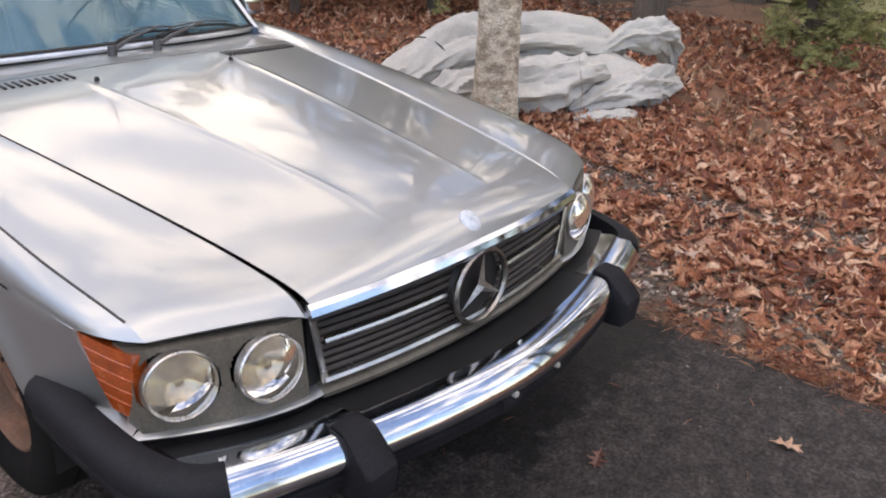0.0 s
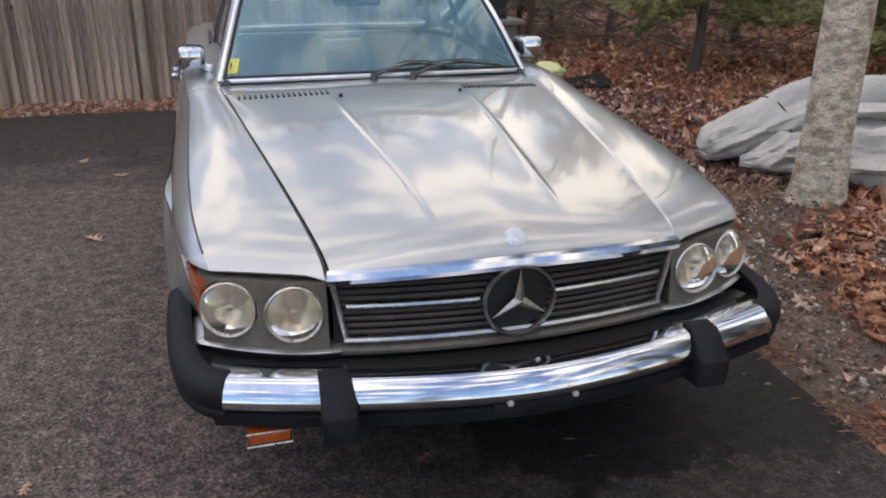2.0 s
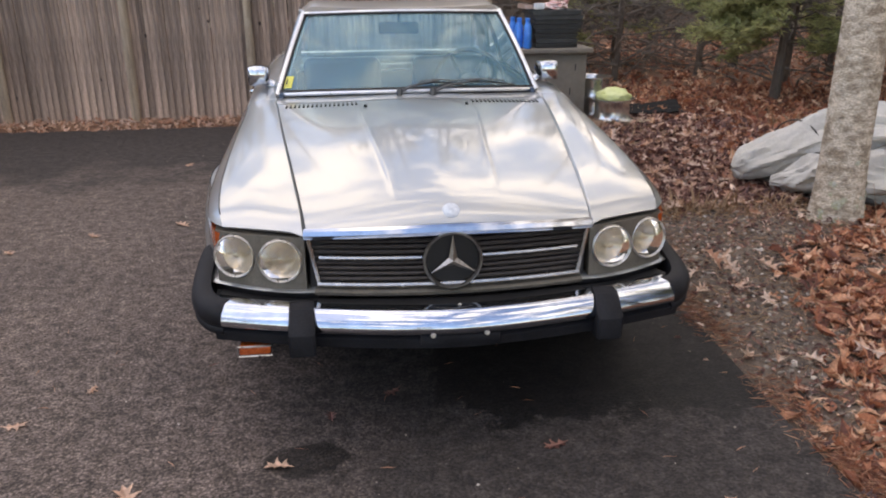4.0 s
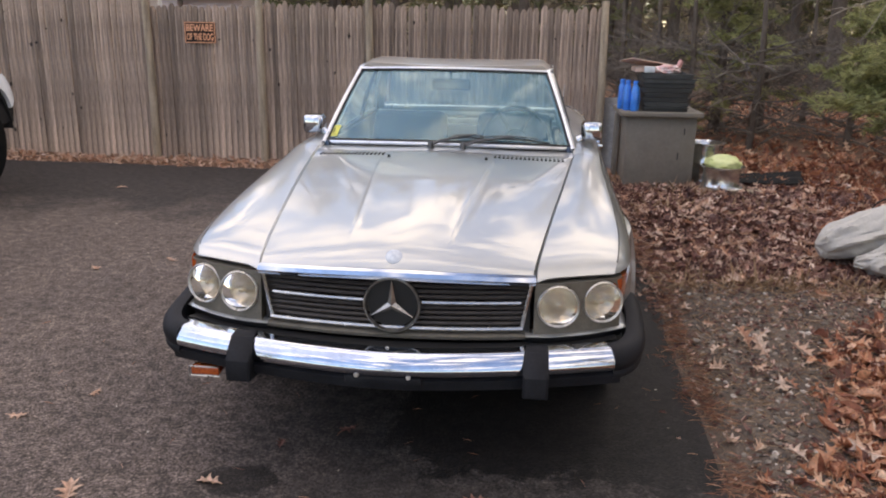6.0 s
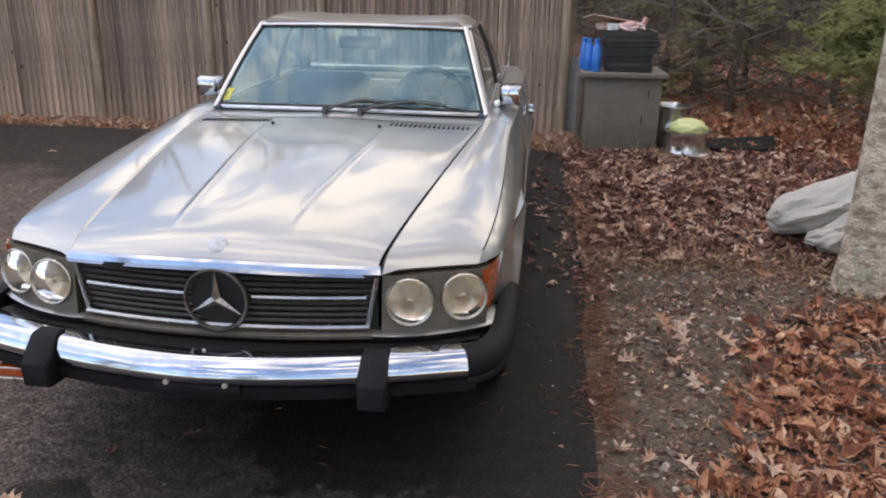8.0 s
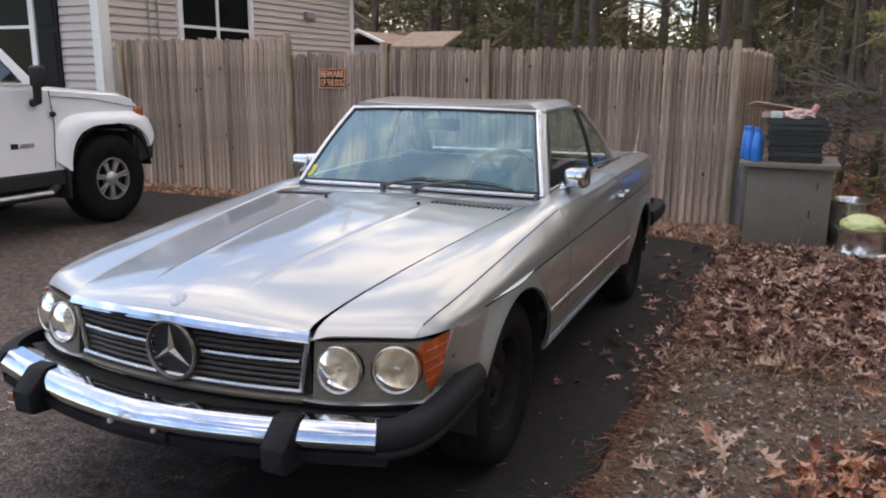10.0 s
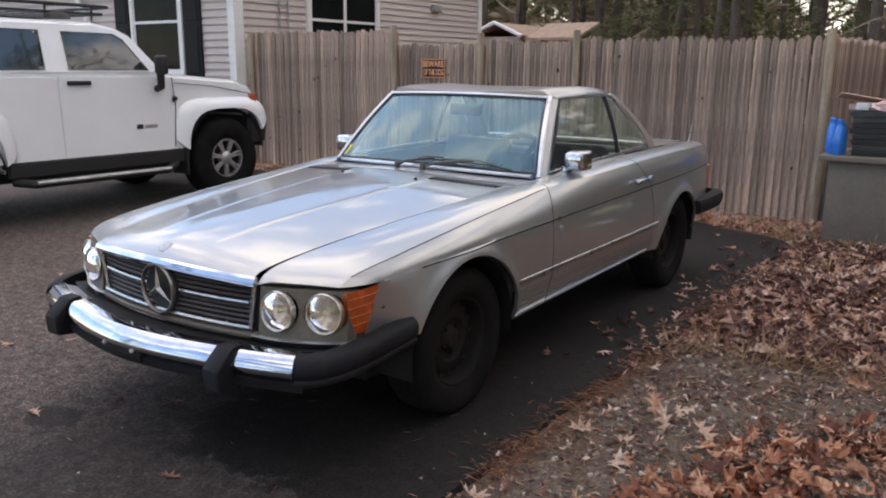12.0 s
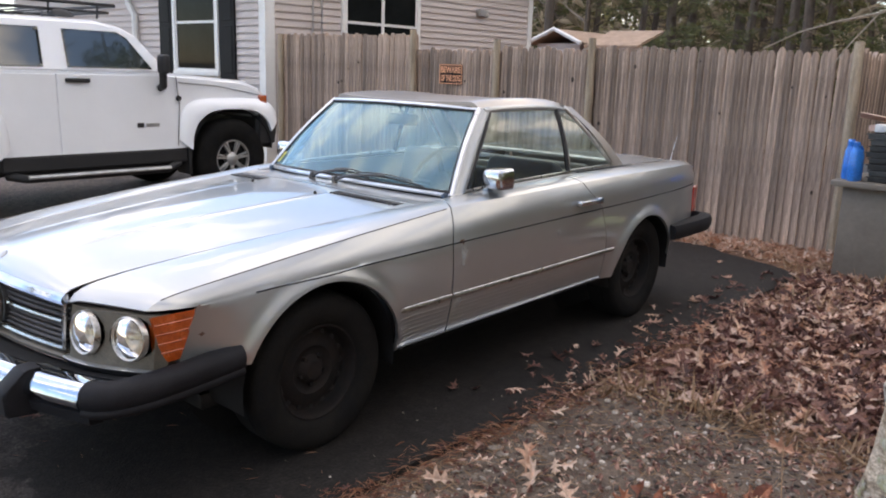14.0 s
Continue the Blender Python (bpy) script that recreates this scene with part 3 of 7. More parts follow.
HX = [-u for u in half[:0:-1]] + half
def hood_fn(u, d):
    def across(edge):
        r = ridge_x(d)
        v = abs(u)
        return math.copysign(r * v / 0.4 if v < 0.4 else r + (edge - r) * (v - 0.4) / 0.6, u)
    x = across(top_x(nose_y(0.3) + d) - 0.0075)
    x = across(top_x(nose_y(x) + d) - 0.0075)
    return Vector((x, nose_y(x) + d, hood_at(x, d)))
HD = [0.004, 0.012, 0.022, 0.04, 0.065, 0.095, 0.125] + steps(0.17, 1.405, 26)
part("hood", grid(hood_fn, HX, HD, 0.014, to_axis), PAINT, car, "silver hood with two raised ridges")
part("inner_panel", grid(away(hood_fn, 0.02), steps(-0.96, 0.96, 20), [0.07] + steps(0.13, 1.6, 14)), BLACK, car)
def ws_y(x):
    return 0.70 + 0.185 * (abs(x) / 0.69) ** 2.2
def cowl_fn(u, t):
    x = u * (0.655 + 0.02 * t)
    d0 = 1.411
    y0 = nose_y(x) + d0
    y1 = ws_y(x) + 0.03
    return Vector((x, y0 + (y1 - y0) * t, hood_at(x, d0) + 0.004 * t))
part("cowl", grid(cowl_fn, steps(-1, 1, 40), steps(0, 1, 4), 0.01, to_axis), PAINT, car)
for s in (1, -1):
    for i in range(17):
        x = s * (0.275 + 0.0205 * i)
        y = nose_y(x) + 1.352
        z = hood_at(x, 1.352)
        b = box(x - 0.0045, x + 0.0045, y - 0.032, y + 0.032, z - 0.004, z + 0.0035, 0.001, 1)
        part("cowl_vent_slot", b, BLACK, car)
    part("washer_jet", lathe([(0.0, 0.012), (0.006, 0.011), (0.008, 0.0), (0.008, -0.005)], Matrix.Translation((s * 0.235, nose_y(0.235) + 1.27, hood_at(0.235, 1.27))), 10), BLACK, car)

SATIN = mat("satin_chrome", (0.52, 0.515, 0.50), 0.24, 0.95, dark=(0.40, 0.39, 0.375), scale=20, fine=200, grain=0.08)
# nose: chrome strip, grille, emblem
strip = []
for i in range(41):
    x = -0.472 + 0.944 * i / 40
    strip.append((x, nose_y(x), hood_at(x, 0.0) - 0.012))
part("hood_trim", sweep(strip, [(0.012, -0.016), (0.016, -0.004), (0.010, 0.010), (-0.002, 0.016), (-0.012, 0.012), (-0.012, -0.016)]), SKY_CHROME, car, "chrome strip along the hood's edge")
grille = part("grille", box(-0.46, 0.46, -0.752, -0.735, 0.48, 0.68), BLACK, car, "dark brown slatted grille")
def grille_half(z):
    return 0.432 + 0.030 * (z - 0.495) / 0.165
for i in range(9):
    z = 0.512 + 0.0185 * i
    h = grille_half(z) - 0.004
    path = [(x, nose_y(x) + 0.024, z) for x in steps(-h, h, 24)]
    part("slat", sweep(path, [(0.006, -0.004), (0.007, 0.001), (0.002, 0.006), (-0.02, 0.007), (-0.02, -0.004)]), GRILLE, grille)
for a, b in ((-0.428, -0.098), (0.098, 0.428)):
    path = [(x, nose_y(x) + 0.016, 0.586) for x in steps(a, b, 14)]
    part("grille_bar", sweep(path, [(0.005, -0.006), (0.008, 0.0), (0.005, 0.006), (-0.006, 0.006), (-0.006, -0.006)]), SATIN, grille, "chrome crossbar")
fr = [(x, nose_y(x) + 0.012, 0.497) for x in steps(-0.436, 0.436, 24)]
part("grille_frame", sweep(fr, [(0.010, -0.007), (0.014, 0.0), (0.010, 0.007), (-0.01, 0.007), (-0.01, -0.007)]), SATIN, grille, "chrome lower frame")
for s in (1, -1):
    part("grille_frame", tube([(s * grille_half(z), nose_y(0.45) + 0.008, z) for z in (0.49, 0.54, 0.60, 0.672)], 0.008, 8), SATIN, grille)
EM = Matrix.Translation((0, -0.836, 0.582)) @ Matrix.Rotation(radians(90), 4, "X")
em = lathe([(0.087, 0.0), (0.090, 0.008), (0.095, 0.008), (0.098, 0.0), (0.095, -0.008), (0.089, -0.008), (0.087, 0.0)], EM, 48)
EMBLEM = mat("dulled_emblem_chrome", (0.42, 0.40, 0.37), 0.34, 1.0, dark=(0.26, 0.24, 0.22), scale=40, fine=200)
emblem = part("emblem", em, EMBLEM, grille, "round chrome emblem with three rays")
part("emblem_back", lathe([(0.0, 0.018), (0.085, 0.018), (0.09, 0.03)], EM @ Matrix.Rotation(radians(180), 4, "X"), 32), BLACK, grille)
st = bmesh.new()
for i in range(3):
    a = radians(90 + 120 * i)
    tip = Vector((0.087 * math.cos(a), 0.087 * math.sin(a), 0))
    n = Vector((-math.sin(a), math.cos(a), 0)) * 0.0135
    inner = Vector((math.cos(a), math.sin(a), 0)) * 0.008
    top = st.verts.new(EM @ Vector((0, 0, 0.012)))
    t1 = st.verts.new(EM @ (tip + Vector((0, 0, 0.003))))
    l1, r1 = st.verts.new(EM @ (inner + n)), st.verts.new(EM @ (inner - n))
    st.faces.new((top, l1, t1)), st.faces.new((top, t1, r1)), st.faces.new((top, r1, l1)), st.faces.new((l1, r1, t1))
part("emblem_star", st, EMBLEM, grille, smooth=False)
bz = hood_at(0, 0.03)
part("hood_badge", lathe([(0.0, 0.005), (0.024, 0.004), (0.029, 0.0), (0.029, -0.008)], Matrix.Translation((0, -0.793, bz + 0.003)) @ Matrix.Rotation(radians(38), 4, "X"), 24), mat("pale_badge", (0.62, 0.65, 0.68), 0.4, 0.0, dark=(0.40, 0.44, 0.50), scale=60, grain=0.05), car, "small round pale badge")

# lamps
def face_y(x):
    return -0.772 + 0.118 * ((abs(x) - 0.47) / 0.29) ** 1.7 if abs(x) > 0.47 else -0.772
for s in (1, -1):
    def bezel(u, t, s=s):
        x = 0.474 + 0.300 * u
        z = 0.476 + (0.654 - 0.002 * u - 0.476) * t
        return Vector((s * x, face_y(x) + 0.030 * (t - 0.0) * 0.6, z))
    bb_ = grid(bezel, steps(0, 1, 72), steps(0, 1, 40), 0.05, lambda co: Vector((0, 1, 0)))
    bb_.normal_update()
    holes = [f for f in bb_.faces if min(math.hypot(abs(f.calc_center_median().x) - x, f.calc_center_median().z - 0.576) for x in (0.555, 0.709)) < 0.0690 and abs(f.normal.y) > 0.3]
    bmesh.ops.delete(bb_, geom=holes, context="FACES")
    bez = part("lamp_bezel", bb_, BEZEL, car, "dull grey headlamp surround")
    for x in (0.555, 0.709):
        y = face_y(x) + 0.004
        yaw = radians(s * (6 if x < 0.6 else 16))
        m = Matrix.Translation((s * x, y - 0.006, 0.576)) @ Matrix.Rotation(yaw, 4, "Z") @ Matrix.Rotation(radians(84), 4, "X")
        lamp = part("headlamp", lathe([(0.0675, 0.0), (0.060, -0.006), (0.048, -0.020), (0.032, -0.036), (0.014, -0.045), (0.0, -0.047)], m, 36), REFLECTOR, car, "round clear sealed-beam headlamp")
        part("lamp_glass", lathe([(0.0, 0.022), (0.02, 0.020), (0.040, 0.0145), (0.056, 0.007), (0.0675, 0.0)], m, 36), LAMP_GLASS, lamp)
        part("lamp_ring", lathe([(0.0665, -0.004), (0.067, 0.003), (0.069, 0.005), (0.072, 0.002), (0.0735, -0.015)], m, 36), WORN_CHROME, lamp, "thin dull metal ring")
        part("bulb_cap", lathe([(0.0, -0.012), (0.009, -0.014), (0.011, -0.03), (0.011, -0.044)], m, 14), REFLECTOR, lamp)
    def signal(u, t, s=s):
        y = -0.640 + 0.014 * (1 - t) + (0.132 - 0.062 * (1 - t)) * u
        z = 0.490 + 0.006 * u + (0.650 + 0.010 * u - 0.490 - 0.006 * u) * t
        x = 0.772 + 0.035 * u ** 0.8 - 0.024 * (1 - t) * (0.4 + 0.6 * u) + 0.004 * math.sin(math.pi * t)
        return Vector((s * x, y, z))
    sg = part("turn_signal", grid(signal, steps(0, 1, 10), steps(0, 1, 10), 0.03, to_axis), AMBER, car, "amber wraparound turn signal")
    for t in (0.22, 0.42, 0.62, 0.82):
        part("signal_rib", grid(lambda u, v, t=t: signal(u, t + 0.03 * (v - 0.5)) + Vector((s * 0.0016 * math.sin(math.pi * v), 0, 0)), steps(0.02, 0.98, 8), (0, 0.25, 0.5, 0.75, 1)), AMBER, sg)
    # silver ledge below the lamps
    led = [(s * x, face_y(x) - 0.002, 0.468) for x in steps(0.44, 0.79, 14)]
    led += [(s * 0.790, -0.618, 0.468), (s * 0.794, -0.57, 0.468), (s * 0.792, -0.50, 0.470)]
    if s < 0:
        led = led[::-1]
    part("lamp_ledge", sweep(led, [(0.002, 0.001), (0.010, 0.002), (0.012, 0.006), (0.006, 0.010), (-0.05, 0.011), (-0.05, 0.001)]), PAINT, car, "thin silver lip below the lamps")
    part("lamp_valance", sweep(led, [(-0.012, -0.03), (-0.002, -0.014), (-0.001, -0.001), (-0.05, -0.001), (-0.05, -0.03)]), BLACK, car, "dark panel below the lamps")
ap = [(x, nose_y(x) + 0.010, 0.470) for x in steps(-0.445, 0.445, 24)]
part("front_apron", sweep(ap, [(0.004, -0.010), (0.017, -0.006), (0.018, 0.004), (0.008, 0.011), (-0.05, 0.013), (-0.05, -0.010)]), BEZEL, car, "dull bronze-grey apron below the grille")

# front bumper
def bump_y(x):
    return -1.008 + 0.148 * (abs(x) / 0.73) ** 1.65
bumper = part("bumper_bar", sweep([(x, bump_y(x), 0.435) for x in steps(-0.735, 0.735, 48)],
              [(-0.012, -0.041), (0.006, -0.036), (0.016, -0.024), (0.020, -0.014), (0.018, -0.004), (0.008, 0.016), (-0.006, 0.033), (-0.014, 0.039), (-0.024, 0.041), (-0.062, 0.041), (-0.062, 0.030), (-0.02, 0.02)]), SKY_CHROME, car, "dented chrome front bumper")
part("bumper_underside", sweep([(x, bump_y(x) + 0.01, 0.375) for x in steps(-0.76, 0.76, 40)],
     [(-0.04, -0.03), (0.010, -0.02), (0.016, 0.012), (-0.0, 0.02), (-0.06, 0.02)]), RUBBER, car, "black rubber strip")
def bumper_shelf(x, t):
    back = nose_y(x) + 0.012 if abs(x) < 0.45 else face_y(x)
    y0 = bump_y(x) + 0.062
    return Vector((x, y0 + (back - y0) * t, 0.470 - 0.022 * t))
part("bumper_filler", grid(bumper_shelf, steps(-0.44, 0.44, 24), steps(0, 1, 4), 0.02, lambda co: Vector((0, 0, -1))), BLACK, car, "black panel between bumper and grille")
for a, b in ((-0.76, -0.442), (0.442, 0.76)):
    part("bumper_top", grid(bumper_shelf, steps(a, b, 12), steps(0, 0.44, 3), 0.02, lambda co: Vector((0, 0, -1))), SKY_CHROME, car, "chrome top of the bumper")
    part("bumper_filler", grid(bumper_shelf, steps(a, b, 12), steps(0.45, 1, 3), 0.02, lambda co: Vector((0, 0, -1))), BLACK, car)
part("front_valance", grid(lambda x, t: Vector((x, -0.90 + 0.12 * (x / 0.6) ** 2 + 0.16 * t, 0.37 - 0.11 * t)), steps(-0.6, 0.6, 24), steps(0, 1, 5), 0.02, lambda co: Vector((0, 1, 0))), BLACK, car)
for s in (1, -1):
    g = bmesh.new()
    gx, gy = s * 0.485, bump_y(0.485)
    prof = [(0.050, 0.484, 0.036), (0.002, 0.482, 0.038), (-0.066, 0.424, 0.041), (-0.070, 0.412, 0.0415), (-0.064, 0.345, 0.041), (0.03, 0.335, 0.038)]
    rows = [[g.verts.new((gx + q * w, gy + o, z)) for q in (-1, -0.9, 0.9, 1)] for o, z, w in prof]
    for i, v in enumerate(rows):
        for q in (0, 3):
            v[q].co.y += 0.005 if prof[i][0] < 0 else 0
    for a, b in zip(rows, rows[1:]):
        for q in range(3):
            g.faces.new((a[q], a[q + 1], b[q + 1], b[q]))
    for q in (0, 3):
        g.faces.new([r[q] for r in rows])
    g.faces.new(rows[0]), g.faces.new(rows[-1])
    bmesh.ops.recalc_face_normals(g, faces=g.faces)
    bmesh.ops.bevel(g, geom=list(g.edges), offset=0.004, segments=2, affect="EDGES")
    part("bumper_guard", g, RUBBER, car, "black rubber bumper guard")
    # rubber corner that wraps to the wheel arch
    cps = [(0.735, bump_y(0.735), 0.43), (0.772, -0.838, 0.431), (0.806, -0.800, 0.433), (0.832, -0.742, 0.437), (0.846, -0.67, 0.442), (0.853, -0.58, 0.449), (0.856, -0.50, 0.457), (0.857, -0.42, 0.464), (0.856, -0.365, 0.468)]
    along = [i / (len(cps) - 1) for i in range(len(cps))]
    bend_x, bend_y, bend_z = (curve(list(zip(along, [c[k] for c in cps]))) for k in range(3))
    fine = [(bend_x(t), bend_y(t), bend_z(t)) for t in steps(0, 1, 36)]
    pts = [(s * x, y, z) for x, y, z in fine]
    prof = [(-0.05, -0.062), (-0.006, -0.061), (0.004, -0.057), (0.010, -0.048), (0.010, -0.036), (0.006, -0.030), (0.012, -0.022), (0.016, -0.008), (0.017, 0.008), (0.013, 0.024), (0.003, 0.037), (-0.012, 0.045), (-0.030, 0.048), (-0.05, 0.046)]
    part("bumper_corner", sweep(pts if s > 0 else pts[::-1], prof), RUBBER, car, "black rubber wraparound bumper end")
pl = box(-0.125, 0.125, bump_y(0) - 0.008, bump_y(0) + 0.02, 0.370, 0.402, 0.006)
plate = part("plate_holder", pl, RUBBER, car, "empty black number plate holder")
for x in (-0.085, 0.083):
    part("bolt", lathe([(0.0, 0.012), (0.007, 0.011), (0.009, 0.004), (0.009, 0)], Matrix.Translation((x, bump_y(0) - 0.004, 0.405)) @ Matrix.Rotation(radians(90), 4, "X"), 6), mat("pale_bolt", (0.52, 0.48, 0.42), 0.5), plate, "white plastic bolt", False)
low = box(-0.692, -0.592, bump_y(0.65) - 0.006, bump_y(0.65) + 0.05, 0.312, 0.341, 0.006)
lowlamp = part("parking_lamp", low, AMBER, car, "amber lamp under the bumper")
ly = bump_y(0.65) - 0.008
part("lamp_rim", tube([(-0.695, ly, 0.309), (-0.589, ly, 0.309), (-0.589, ly, 0.343), (-0.695, ly, 0.343), (-0.695, ly, 0.309)], 0.0028, 6), WORN_CHROME, lowlamp)
part("tie_down_hook", tube([(0.0, -0.955, 0.474), (0.004, -0.958, 0.482), (0.010, -0.957, 0.478)], 0.0025, 6), WORN_CHROME, car)

# windshield, pillars, hardtop, glass
def ws_pt(u, t):
    """u -1..1 across, t 0 at the cowl, 1 at the header."""
    hb, ht = 0.682, 0.538
    h = hb + (ht - hb) * t
    x = u * h
    y0, z0 = ws_y(u * 0.682) + 0.028, 0.897 - 0.030 * abs(u) ** 2.2
    y1, z1 = 1.165 + 0.085 * abs(u) ** 2.2, 1.262 - 0.012 * abs(u) ** 2
    y = y0 + (y1 - y0) * t - 0.012 * math.sin(math.pi * t)
    return Vector((x, y, z0 + (z1 - z0) * t + 0.012 * math.sin(math.pi * t)))
wsh = part("windshield", grid(ws_pt, steps(-0.965, 0.965, 28), steps(0.03, 0.965, 10)), WINDSHIELD, car, "tinted windshield")
part("sticker", grid(lambda u, t: ws_pt(u, t) + Vector((0, -0.003, 0.002)), steps(-0.945, -0.885, 3), steps(0.07, 0.20, 3)), mat("yellow_sticker", (0.65, 0.62, 0.12), 0.6), wsh, "yellow inspection sticker")
part("sticker", grid(lambda u, t: ws_pt(u, t) + Vector((0, -0.005, 0.003)), steps(-0.935, -0.925, 1), steps(0.11, 0.165, 1)), BLACK, wsh, "dark printed mark")
part("windshield_frame", tube([ws_pt(u, 0.008) for u in steps(-0.97, 0.97, 30)], 0.011, 8), TRIM, car, "chrome windshield surround")
part("windshield_frame", tube([ws_pt(u, 0.985) for u in steps(-0.98, 0.98, 30)], 0.011, 8), TRIM, car)
part("windshield_seal", tube([ws_pt(u, 0.03) + Vector((0, -0.004, 0.004)) for u in steps(-0.96, 0.96, 30)], 0.007, 6), BLACK, car)
part("windshield_seal", tube([ws_pt(u, 0.958) + Vector((0, -0.004, 0.004)) for u in steps(-0.96, 0.96, 30)], 0.007, 6), BLACK, car)

roof_z = curve([(1.16, 1.268), (1.25, 1.281), (1.4, 1.292), (1.65, 1.296), (1.85, 1.290), (2.0, 1.272), (2.08, 1.252)])
roof_x = curve([(1.16, 0.536), (1.6, 0.553), (2.0, 0.535), (2.08, 0.522)])
def roof_fn(u, t):
    h = abs(u)
    y = 1.168 + 0.085 * h ** 2.2 + (2.07 - 1.168 - 0.085 * h ** 2.2) * t
    z = roof_z(y) - 0.007 * (1 - smooth_step(0.40, 0.85, h)) * smooth_step(0.0, 0.16, t) + 0.004 - 0.040 * smooth_step(0.86, 1.0, h) ** 2
    return Vector((u * roof_x(y), y, z))
part("roof", grid(roof_fn, steps(-1, 1, 48), steps(0, 1, 24), 0.02, lambda co: Vector((0, 0, -1))), ROOF_PAINT, car, "dusty brownish hardtop with raised sides")
part("headliner", grid(lambda u, t: roof_fn(u, t) + Vector((0, 0, -0.03)), steps(-0.97, 0.97, 12), steps(0.03, 0.97, 8)), CREAM, car)
def belt(y, s, off=0.0):
    return Vector((s * (top_x(y) - 0.004 + off), y, top_z(y) + 0.002))
for s in (1, -1):
    a0, a1 = ws_pt(s * 1.0, 0.0), ws_pt(s * 1.0, 1.0)
    b0, b1 = Vector((s * 0.685, 0.965, 0.872)), Vector((s * 0.548, 1.31, 1.262))
    def pillar(u, t, s=s):
        p, q = ws_pt(s * 0.97, t), b0 + (b1 - b0) * t
        v = p + (q - p) * u
        return v + Vector((s * 0.012 * math.sin(math.pi * u), 0, 0))
    part("a_pillar", grid(pillar, steps(0, 1, 6), steps(0, 1, 10), 0.03, lambda co: Vector((-co.x, 0.0, 0))), PAINT, car)
    part("pillar_trim", tube([ws_pt(s * 0.972, t) + Vector((s * 0.004, -0.004, 0)) for t in steps(0, 1, 10)], 0.013, 8), TRIM, car)
    part("pillar_seal", tube([ws_pt(s * 0.955, t) + Vector((0, -0.004, 0)) for t in steps(0.02, 0.97, 10)], 0.007, 6), BLACK, car)
    # roof rail, C-pillar and quarter
    def cpillar(u, t, s=s):
        # t from belt to roof, u from the quarter window to the rear window
        lo = Vector((s * (0.672 - 0.015 * u), 2.36 + 0.13 * u, 0.908))
        hi = Vector((s * 0.532, 1.985 + 0.085 * u, 1.262 - 0.014 * u))
        v = lo + (hi - lo) * t
        v.x += s * 0.018 * math.sin(math.pi * t) * (1 - 0.3 * u)
        v.y += 0.030 * math.sin(math.pi * t)
        return v
    part("c_pillar", grid(cpillar, steps(0, 1, 8), steps(0, 1, 12), 0.03, lambda co: Vector((-co.x, 0, 0))), ROOF_PAINT, car)
    part("roof_rail", tube([Vector((s * (roof_x(y) + 0.002), y, roof_z(y) - 0.040)) for y in steps(1.26, 2.0, 14)], 0.014, 8), PAINT, car)
    def window(lo_a, lo_b, hi_a, hi_b, s=s):
        def f(u, t):
            ya, yb = lo_a + (hi_a - lo_a) * t, lo_b + (hi_b - lo_b) * t
            y = ya + (yb - ya) * u
            z0 = top_z(y) + 0.004
            x = 0.664 + (0.543 - 0.664) * t + 0.014 * math.sin(math.pi * t)
            return Vector((s * x, y, z0 + (1.250 - z0) * t))
        return f
    wf = window(0.985, 1.865, 1.315, 1.885)
    part("side_window", grid(wf, steps(0, 1, 10), steps(0, 1, 8)), SIDE_GLASS, car)
    part("window_seal", tube([wf(1.0, t) for t in steps(0, 1, 8)], 0.013, 6), BLACK, car)
    part("window_trim", tube([wf(1.018, t) for t in steps(0, 1, 8)], 0.009, 6), WORN_CHROME, car)
    part("window_trim", tube([wf(0.0, t) for t in steps(0, 1, 8)], 0.008, 6), BLACK, car)
    part("belt_trim", tube([wf(u, 0.0) + Vector((s * 0.006, 0, 0.002)) for u in steps(-0.02, 1.02, 12)], 0.008, 6), WORN_CHROME, car)
    qf = window(1.895, 2.345, 1.915, 1.975)
    part("quarter_window", grid(qf, steps(0, 1, 8), steps(0, 0.985, 8)), SIDE_GLASS, car)
    part("window_trim", tube([qf(1.0, t) for t in steps(0, 1, 8)] , 0.010, 6), WORN_CHROME, car)
    part("window_trim", tube([qf(u, 0.02) for u in steps(0, 1, 8)], 0.009, 6), WORN_CHROME, car)
    part("belt_seal", tube([Vector((s * (0.690), y, top_z(y) + 0.0 )) for y in steps(1.92, 2.52, 10)], 0.009, 6), BLACK, car)
    # door mirror
    mx, my, mz = s * 0.772, 1.12, 0.946
    mb = bmesh.new()
    bmesh.ops.create_uvsphere(mb, u_segments=24, v_segments=14, radius=1.0)
    for v in mb.verts:
        x, y, z = v.co
        sup = lambda c: math.copysign(abs(c) ** 0.42, c)
        v.co = Vector((mx + 0.057 * sup(x), my + 0.085 * max(-1.0, min(0.35, sup(y))), mz + 0.050 * sup(z) * (1 + 0.10 * s * x)))
    mir = part("door_mirror", mb, SKY_CHROME, car, "chrome door mirror")
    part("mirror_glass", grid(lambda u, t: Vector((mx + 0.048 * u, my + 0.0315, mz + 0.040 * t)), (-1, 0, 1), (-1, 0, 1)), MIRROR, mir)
    part("mirror_foot", tube([(s * 0.70, 1.10, 0.89), (s * 0.735, 1.10, 0.91), (mx - s * 0.02, my, mz - 0.03)], [0.026, 0.022, 0.020], 10), SKY_CHROME, mir)

def rear_pt(u, t):
    lo = Vector((u * 0.655, 2.50 + 0.02 * (1 - abs(u) ** 2), 0.912))
    hi = Vector((u * 0.525, 2.07 + 0.015 * (1 - abs(u) ** 2), 1.246))
    v = lo + (hi - lo) * t
    v.y += 0.03 * math.sin(math.pi * t)
    return v
